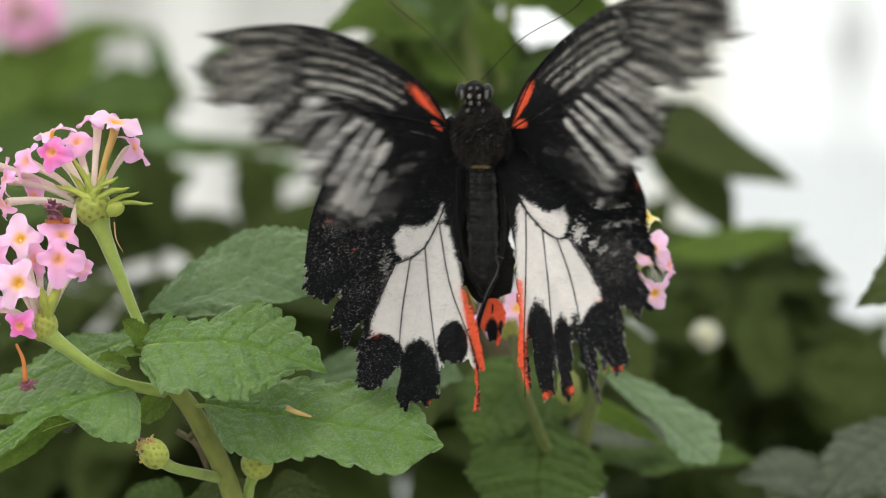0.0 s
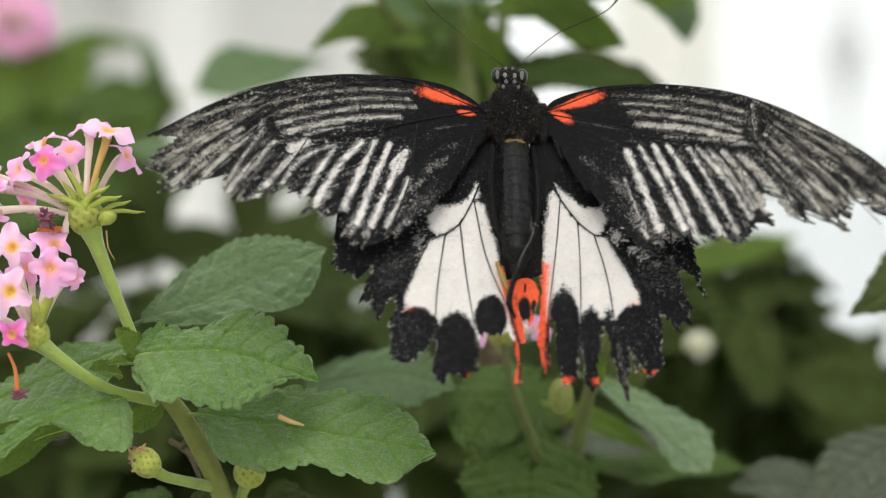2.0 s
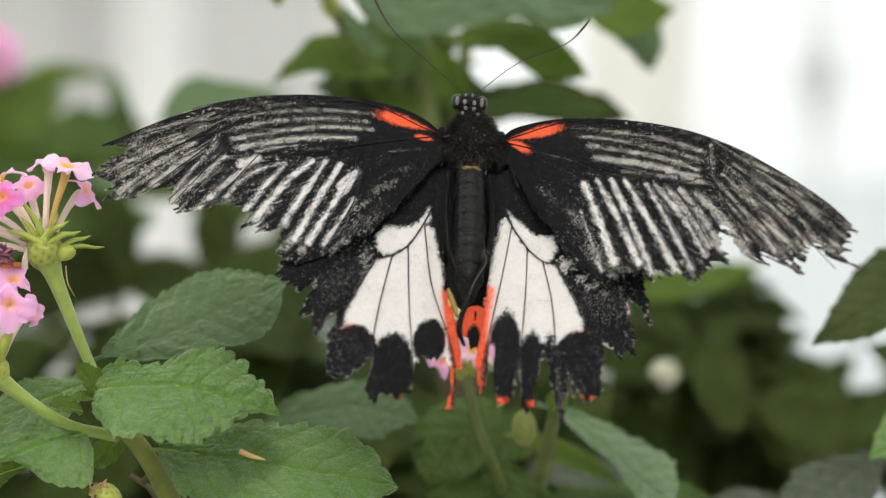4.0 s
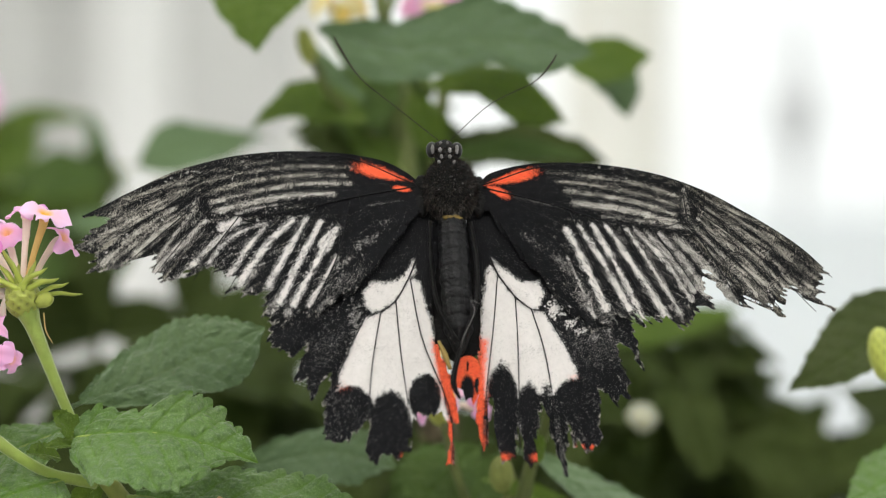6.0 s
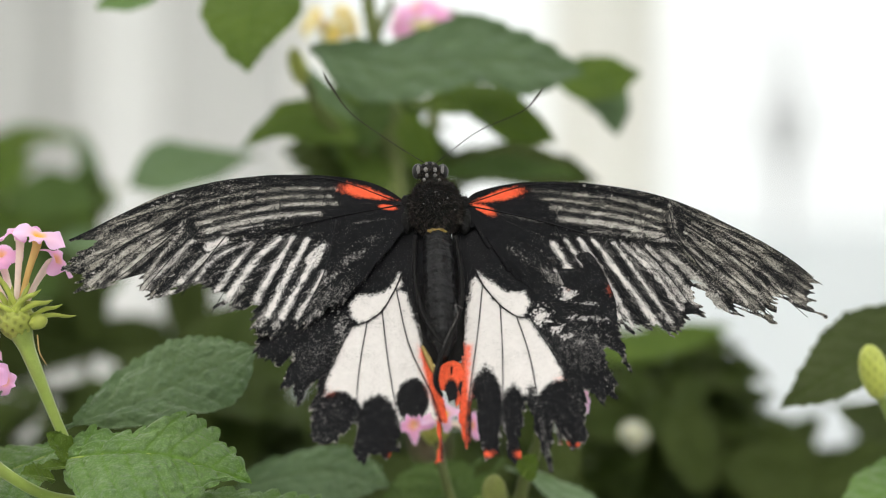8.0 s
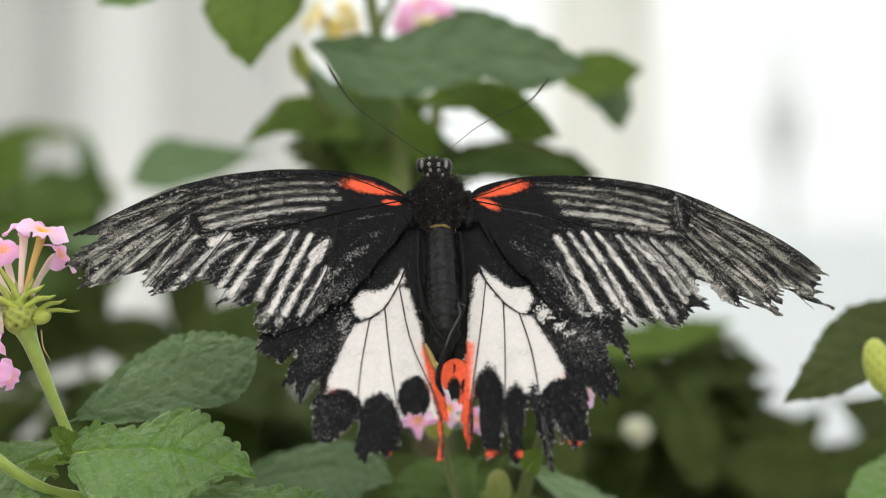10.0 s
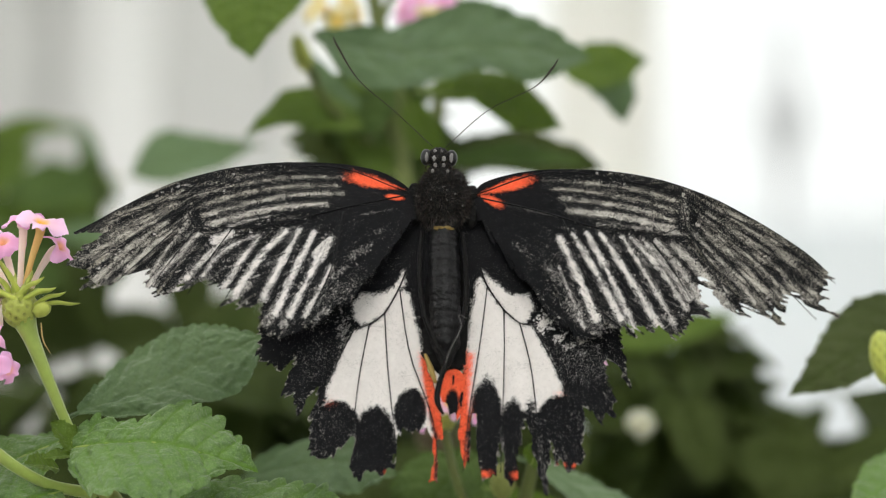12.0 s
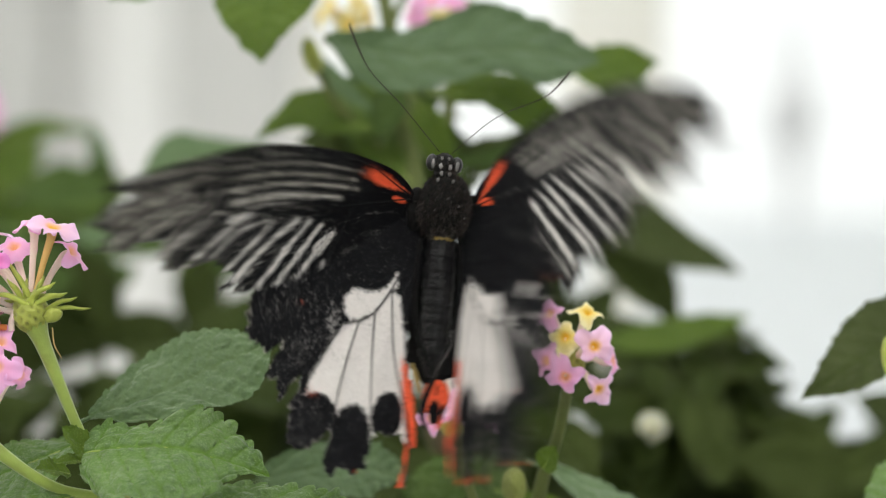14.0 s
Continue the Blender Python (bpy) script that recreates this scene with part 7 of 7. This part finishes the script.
def abdomen_mesh():
    """The ringed abdomen: overlapping segments, a keel along the back and a groove beside it."""
    line = spline([(0.2 * K, -4.6 * K, 0.2 * K), (0.4 * K, -9 * K, 0.6 * K), (0.7 * K, -15 * K, 0.6 * K), (1.0 * K, -21 * K, 0.1 * K), (1.3 * K, -27.5 * K, -0.7 * K)], 110)
    bm, rings = bmesh.new(), []
    for i, c in enumerate(line):
        u = i / 109
        seg = u * 9.0
        f = seg - math.floor(seg)
        r = (1.95 + 0.55 * math.sin(min(1, u * 1.9) * math.pi * 0.5) - 0.35 * u - 1.5 * max(0, u - 0.86) / 0.14) * K
        r *= 1 + 0.11 * f - 0.06 * math.exp(-((f - 0.5) / 0.06) ** 2)
        row = []
        for j in range(36):
            q = math.tau * j / 36
            k = 1 + 0.05 * math.exp(-((q - math.pi / 2) / 0.16) ** 2)
            for g in (0.62, -0.62, 1.25, -1.25):
                k -= 0.12 * math.exp(-((q - math.pi / 2 - g) / 0.14) ** 2)
            k *= 1 + 0.03 * noise.noise(Vector((q * 3, u * 40, 2.0)))
            row.append(bm.verts.new(c + Vector((math.cos(q) * r * k, 0, math.sin(q) * r * k * 0.9))))
        rings.append(row)
    for r0, r1 in zip(rings, rings[1:]):
        for j in range(36):
            bm.faces.new((r0[j], r0[(j + 1) % 36], r1[(j + 1) % 36], r1[j]))
    bm.faces.new(rings[0][::-1])
    bm.faces.new(rings[-1])
    return bm


abdomen = part("abdomen", abdomen_mesh(), M_ABDOMEN, butterfly, "dark ringed abdomen with a keel")
fur("fur", (0.6 * K, -15.0 * K, 0.2 * K), (2.3 * K, 11.5 * K, 2.1 * K), 420, 0.5 * K, butterfly, 12, M_GREYHAIR, -0.9)
for sx in (-1, 1):
    part("wing_base", blob((sx * 4.0 * K, 0.3 * K, 0.3 * K), (1.2 * K, 0.9 * K, 1.9 * K), (sx * 0.7, 1, 0), 12, 16, 0.25, 3 + sx), M_BODY, butterfly, "dark scaly wing base")
    part("wing_base", blob((sx * 4.5 * K, -2.4 * K, 0.0), (1.3 * K, 0.9 * K, 2.6 * K), (0, 1, 0), 12, 16, 0.2, 5 + sx), M_BODY, butterfly)
part("collar", blob((0.2 * K, -5.7 * K, 1.7 * K), (1.5 * K, 0.5 * K, 0.7 * K), (0, 0, 1), 10, 16, 0.5, 4), M_AMBER, butterfly, "amber scales behind the thorax")
head = part("head", blob((-0.9 * K, 6.0 * K, 0.9 * K), (1.9 * K, 1.8 * K, 1.9 * K), (0, 1, 0), 16, 20, 0.12, 6), M_BODY, butterfly)
part("neck", blob((-0.5 * K, 4.2 * K, 0.7 * K), (1.9 * K, 1.8 * K, 2.0 * K), (0, 1, 0), 12, 18, 0.15, 7), M_BODY, butterfly)
fur("fur", (-0.9 * K, 5.2 * K, 0.9 * K), (2.0 * K, 2.6 * K, 1.8 * K), 900, 0.45 * K, butterfly, 8, M_FUR, 0.3)
for sx in (-1, 1):
    part("eye", blob((-0.9 * K + sx * 2.0 * K, 6.2 * K, 1.1 * K), (0.95 * K, 1.1 * K, 1.35 * K), (0, 1, 0), 16, 20), M_EYE, head, "dark glossy compound eye")
    part("pale_spot", blob((-0.9 * K + sx * 1.95 * K, 5.9 * K, 2.15 * K), (0.30 * K, 0.16 * K, 0.75 * K), (0, 1, 0.1), 8, 10, 0.5, sx), M_DOT, head)
    for dx, dy, r in ((0.75, 5.6, 0.34), (0.65, 4.5, 0.30), (0.55, 6.9, 0.24), (1.2, 3.4, 0.26), (0.6, 2.6, 0.22)):
        part("pale_spot", blob((-0.9 * K + sx * dx * K + (5.6 - dy) * 0.1 * K, dy * K, 2.62 * K - abs(dy - 5.2) * 0.16 * K + (0.5 * K if dy < 4 else 0)), (r * K, 0.2 * K, r * 1.2 * K), (0, 1, 0), 8, 10, 0.6, dx * 9 + sx), M_DOT, head)
rnd = random.Random(23)
for i in range(9):
    x, y = rnd.uniform(-3.2, 3.2), rnd.uniform(-4.8, 2.6)
    z = 0.6 + 3.15 * math.sqrt(max(0.0, 1 - (x / 4.3) ** 2 - ((y + 0.6) / 5.6) ** 2))
    part("pale_spot", blob((x * K, y * K, z * K), (rnd.uniform(0.08, 0.2) * K, rnd.uniform(0.08, 0.2) * K, 0.12 * K), (x / 8, y / 8, 1), 6, 8, 0.9, i), M_DOT, butterfly)
part("antenna", tube([(-1.9 * K, 8.0 * K, 1.0 * K), (-8.1 * K, 14.7 * K, -2.0 * K), (-14.1 * K, 19.6 * K, -1.5 * K), (-17.6 * K, 24.5 * K, -0.3 * K), (-18.6 * K, 26.3 * K, 0.2 * K)], [0.06 * K, 0.07 * K, 0.08 * K, 0.18 * K, 0.11 * K], 40, 8), M_FEELER, butterfly, "thin dark clubbed feeler")
part("antenna", tube([(0.1 * K, 8.0 * K, 1.0 * K), (6.6 * K, 14.7 * K, 0.2 * K), (14.0 * K, 19.1 * K, 0.0 * K), (16.8 * K, 22.3 * K, 0.2 * K), (17.8 * K, 24.0 * K, 0.3 * K)], [0.06 * K, 0.07 * K, 0.08 * K, 0.18 * K, 0.11 * K], 40, 8), M_FEELER, butterfly, "thin dark clubbed feeler")
part("proboscis", tube([(-1.0 * K, 7.0 * K, -1.0 * K), (-0.6 * K, 6.0 * K, -8 * K), (0.5 * K, -4.0 * K, -14 * K), (1.0 * K, -14.0 * K, -17 * K)], [0.25 * K, 0.2 * K, 0.15 * K], 24, 8), M_VEIN, butterfly)
for sx, reach in ((-1, -5.0), (1, -5.0), (-1, -11.0), (1, -11.0)):
    part("leg", tube([(sx * 2.0 * K, reach * 0.3 * K, -1.5 * K), (sx * 4.5 * K, reach * K, -7 * K), (sx * 3.0 * K, (reach - 4) * K, -14 * K)], [0.35 * K, 0.25 * K, 0.15 * K], 16, 8), M_VEIN, butterfly)

# folded inner margins of the hindwings beside the abdomen, crossing at its tip
part("wing_fold", tube([(-3.2 * K, -6 * K, 0.9 * K), (-3.3 * K, -12.5 * K, 1.2 * K), (-2.4 * K, -19.5 * K, 1.5 * K), (-0.4 * K, -24.4 * K, 1.9 * K), (1.4 * K, -26.8 * K, 2.0 * K)], [0.3 * K, 0.42 * K, 0.40 * K, 0.34 * K, 0.2 * K], 30, 12), M_BODY, butterfly, "rolled dark inner wing margin")
part("wing_fold", tube([(3.2 * K, -6 * K, 0.9 * K), (4.0 * K, -12.5 * K, 1.2 * K), (4.0 * K, -18.5 * K, 1.5 * K), (3.2 * K, -22 * K, 2.0 * K), (1.5 * K, -27.0 * K, 2.4 * K), (0.3 * K, -31.0 * K, 2.4 * K), (0.1 * K, -33.6 * K, 2.2 * K), (1.1 * K, -35.6 * K, 1.6 * K)], [0.3 * K, 0.42 * K, 0.42 * K, 0.40 * K, 0.38 * K, 0.46 * K, 0.50 * K, 0.2 * K], 40, 12), M_BODY, butterfly, "rolled dark inner wing margin")
part("pale_edge", tube([(4.3 * K, -20.4 * K, 2.6 * K), (3.0 * K, -20.0 * K, 2.9 * K), (3.4 * K, -22 * K, 2.95 * K), (1.8 * K, -25.6 * K, 2.9 * K), (1.2 * K, -27.6 * K, 2.8 * K)], [0.05 * K, 0.07 * K, 0.07 * K, 0.08 * K, 0.03 * K], 20, 6), M_DOT, butterfly)


def tuft_pattern(p, mirrored):
    """Orange-red scales broken by black marks."""
    red = np.full(len(p), 1.15)
    for x, y, rx, ry in ((2.5, -33.3, 1.0, 2.2), (4.0, -32.6, 0.40, 1.2), (2.55, -29.4, 0.14, 0.8)):
        red = np.minimum(red, ramp(np.hypot((p[:, 0] - x) / rx, (p[:, 1] - y) / ry), 0.75, 1.25) * 1.2)
    return np.full(len(p), 0.05), np.ones(len(p)), red


tuft = part("red_fold", wing_mesh("red_fold", [(0.3, -31.0), (0.7, -29.2), (1.6, -28.0), (3.0, -27.7), (4.2, -28.5)], [(4.9, -30.0), (4.6, -32.4), (3.9, -34.6), (3.3, -36.2), (2.9, -34.6), (2.2, -35.2), (1.7, -33.2), (0.9, -33.0)], tuft_pattern, False, 0.3, 0.0), M_WING, butterfly, "orange-red inner hindwing fold with black marks")
tuft.location = (0, 0, -0.0009)
# added black backing that closes open gaps between abdomen and hindwings
part("dark_scale_tuft", blob((1.6 * K, -22.5 * K, -1.4 * K), (4.6 * K, 0.4 * K, 6.0 * K), (0.03, 1, 0), 14, 18, 0.2, 5), M_BODY, butterfly)
part("dark_scale_tuft", blob((0.6 * K, -14.0 * K, -1.4 * K), (4.8 * K, 0.4 * K, 9.0 * K), (0.03, 1, 0), 14, 18, 0.15, 8), M_BODY, butterfly)
part("amber_fringe", tube([(-2.0 * K, -25.6 * K, -0.3 * K), (-1.0 * K, -28 * K, -0.2 * K), (-0.2 * K, -30.2 * K, -0.3 * K)], [0.25 * K, 0.5 * K, 0.3 * K], 12, 8), M_AMBER, butterfly, "amber-yellow scales")


def hinged(hinge, flap, sweep, twist):
    """A wing's pose on the body: swung about the body's axis, swept fore and aft, twisted."""
    return pose(*hinge, 0, flap, 0) @ pose(0, 0, 0, 0, 0, sweep) @ pose(0, 0, 0, twist, 0, 0)


# ---- what moves ----
def motions():
    """The butterfly sways on its flower, fluttering at the start and at the end."""
    walk(butterfly, [
        (0, pose(-0.00610, 0, 1.20374, 99.1, 0.2, 0.1)),
        (0.5, pose(-0.00218, 0, 1.20590, 77.3, 1.2, 1.6)),
        (1, pose(-0.00290, 0, 1.20597, 72.4, 1.0, -2.6)),
        (1.5, pose(-0.00150, 0, 1.20712, 78.4, -0.2, 3.5)),
        (2, pose(0.00046, 0, 1.20756, 64.8, 1.8, 2.0)),
        (2.5, pose(0.00032, 0, 1.20698, 64.8, 5.5, -2.4)),
        (3, pose(0.00092, 0, 1.20801, 67.7, 5.8, 3.6)),
        (5.5, pose(-0.00112, 0, 1.20853, 60.4, 3.2, 1.8)),
        (6, pose(0.00032, 0, 1.20846, 68.7, 0.6, 4.6)),
        (6.5, pose(-0.00224, 0, 1.20735, 59.4, -2.4, 1.4)),
        (7, pose(-0.00254, 0, 1.20826, 55.5, -3.1, 0.0)),
        (7.5, pose(-0.00054, 0, 1.20793, 60.1, 0.8, 0.7)),
        (8, pose(-0.00066, 0, 1.20867, 57.4, 0.7, 1.4)),
        (10.5, pose(-0.00071, 0, 1.20843, 60.1, 0.3, -0.2)),
        (11, pose(-0.00054, 0, 1.20800, 60.2, 0.1, 0.2)),
        (11.5, pose(-0.00071, 0, 1.20858, 62.2, 0.7, 0.7)),
        (12, pose(-0.00059, 0, 1.20801, 73.7, 2.3, 1.4)),
        (12.5, pose(-0.00059, 0, 1.20797, 59.7, 0.5, 0.8)),
        (13, pose(-0.00075, 0, 1.20813, 60.7, 0.7, -0.0)),
        (13.5, pose(-0.00070, 0, 1.20819, 76.5, 0.9, -0.6)),
        (13.8, pose(-0.00080, 0, 1.20812, 76.8, 2.0, 1.0)),
        (14, pose(-0.00228, 0, 1.20761, 86.6, 7.7, 10.6)),
    ])
    walk(hind_left, [(t, hinged(HIND_L, a, b, c)) for t, a, b, c in (
        (0, -5.5, 0.5, -8.2), (0.5, 8.7, -2.5, -6.0), (1, -3.4, 1.3, 3.3), (1.5, 6.4, -1.7, -6.3), (2, 2.1, 2.0, -0.1), (2.5, -1.7, 1.9, 1.2), (3, -0.1, -1.6, -1.9), (5.5, -0.1, -0.6, 0.1), (6, 0.3, -1.1, -0.2), (6.5, -2.0, 0.3, 1.1), (7, -1.3, 1.1, 0.7), (7.5, -0.9, 0.3, 0.5), (8, -0.7, 0.4, 0.4), (10.5, 0.0, -0.0, -0.3), (11, -0.0, 0.0, -0.3), (11.5, -1.1, -0.5, 0.1), (12, -3.9, -0.8, 1.8), (12.5, -1.0, 0.5, 0.2), (13, -2.0, -0.2, 0.1), (13.5, -3.9, -1.3, 2.4), (13.8, -3.0, -1.3, 1.0), (13.9, -1.0, -2.0, -1.5), (14, 7.0, -4.6, -7.2))])
    walk(hind_right, [(t, hinged(HIND_R, a, b, c)) for t, a, b, c in (
        (0, -29.1, 18.6, -19.7), (0.5, -16.0, 1.7, -5.9), (1, 0.8, 2.2, 0.1), (1.5, -4.8, 0.2, -8.3), (2, 4.5, 2.3, 0.8), (2.5, 0.1, 1.6, -1.6), (3, -2.5, -1.3, -4.9), (5.5, -2.0, 0.3, -1.4), (6, 1.4, 0.4, -0.5), (6.5, -5.9, -0.3, -1.7), (7, -4.4, -0.1, -0.5), (7.5, -1.5, -0.3, -1.3), (8, -0.7, 0.3, -0.4), (10.5, -1.2, 0.1, -0.1), (11, -0.7, -0.0, -0.2), (11.5, -0.4, 0.0, -0.4), (12, 0.1, 0.2, -0.4), (12.5, -2.3, -0.0, -0.3), (13, -2.1, 0.2, -0.7), (13.5, 2.4, 1.0, 1.7), (13.8, -5.0, 1.0, 1.0), (13.9, -22.0, 4.0, -1.0), (14, -65.7, 8.5, -2.8))])
    walk(fore_left, [(t, hinged(FORE_L, a, b, c)) for t, a, b, c in (
        (0, 46.5, -26.0, -14.6), (0.03333, 53.0, -24.0, -12.0), (0.1, 72.0, -15.0, 0.0), (0.2, 86.0, -15.0, 0.0), (0.3, 80.0, -15.0, 0.0), (0.4, 62.0, -12.0, -6.0), (0.5, 48.2, -7.7, -9.3), (0.6, 30.0, -5.0, -6.0), (0.7, 18.0, -3.0, -3.0), (0.8, 9.0, -2.0, 0.0), (1, 15.6, 5.2, -0.7), (1.5, 11.5, 1.5, -10.6), (2, 10.6, 6.3, -1.5), (2.5, 1.3, 3.8, -1.3), (3, -1.9, 0.4, -4.4), (5.5, -2.2, 0.3, 1.3), (6, -3.4, -0.9, -1.5), (6.5, -0.7, 0.4, 1.0), (7, 2.7, 3.1, 1.1), (7.5, -0.5, 0.7, 0.4), (8, -0.6, 1.2, 1.7), (10.5, 0.4, 0.9, 0.3), (11, -0.5, -0.2, -0.5), (11.5, -1.0, 0.9, -0.4), (12, -0.6, 3.0, -7.4), (12.5, -0.7, 0.5, -0.1), (13, -0.9, 0.9, -0.3), (13.5, 3.1, 1.8, -6.5), (13.8, 6.0, 1.5, 3.0), (13.9, -2.0, 2.0, 6.0), (13.97, 16.0, 2.2, 15.0), (14, 26.1, 2.6, 21.1))])
    walk(fore_right, [(t, hinged(FORE_R, a, b, c)) for t, a, b, c in (
        (0, -53.5, 39.5, -5.5), (0.03333, -58.8, 37.3, -6.2), (0.1, -68.0, 24.0, -8.0), (0.2, -86.0, 20.0, -6.0), (0.3, -80.0, 20.0, -8.0), (0.4, -60.0, 19.0, -12.0), (0.5, -43.9, 17.2, -14.8), (0.6, -32.0, 14.0, -8.0), (0.7, -22.0, 11.0, -5.0), (0.8, -14.0, 9.0, -2.0), (1, -1.5, 8.6, 4.5), (1.5, -7.6, 4.9, -0.5), (2, -16.2, -2.8, 2.3), (2.5, -8.1, 1.6, 3.1), (3, -14.8, -2.1, 0.6), (5.5, -4.9, -1.4, 1.2), (6, 2.2, 1.2, 1.1), (6.5, -3.0, 2.9, 1.7), (7, -5.0, 1.5, 2.2), (7.5, -2.7, 0.1, 0.1), (8, 3.0, 3.0, 3.4), (10.5, 0.8, 1.1, 0.4), (11, 0.3, 0.3, 0.2), (11.5, -1.5, 0.7, 0.3), (12, -6.7, 0.8, -0.9), (12.5, -0.9, 1.2, -0.1), (13, -1.0, 2.4, 2.2), (13.5, 1.3, 4.2, 0.9), (13.8, -15.0, 6.0, -1.0), (13.9, -36.0, 16.0, -6.0), (13.97, -58.0, 21.5, -1.0), (14, -68.0, 28.4, 3.0))])


motions()
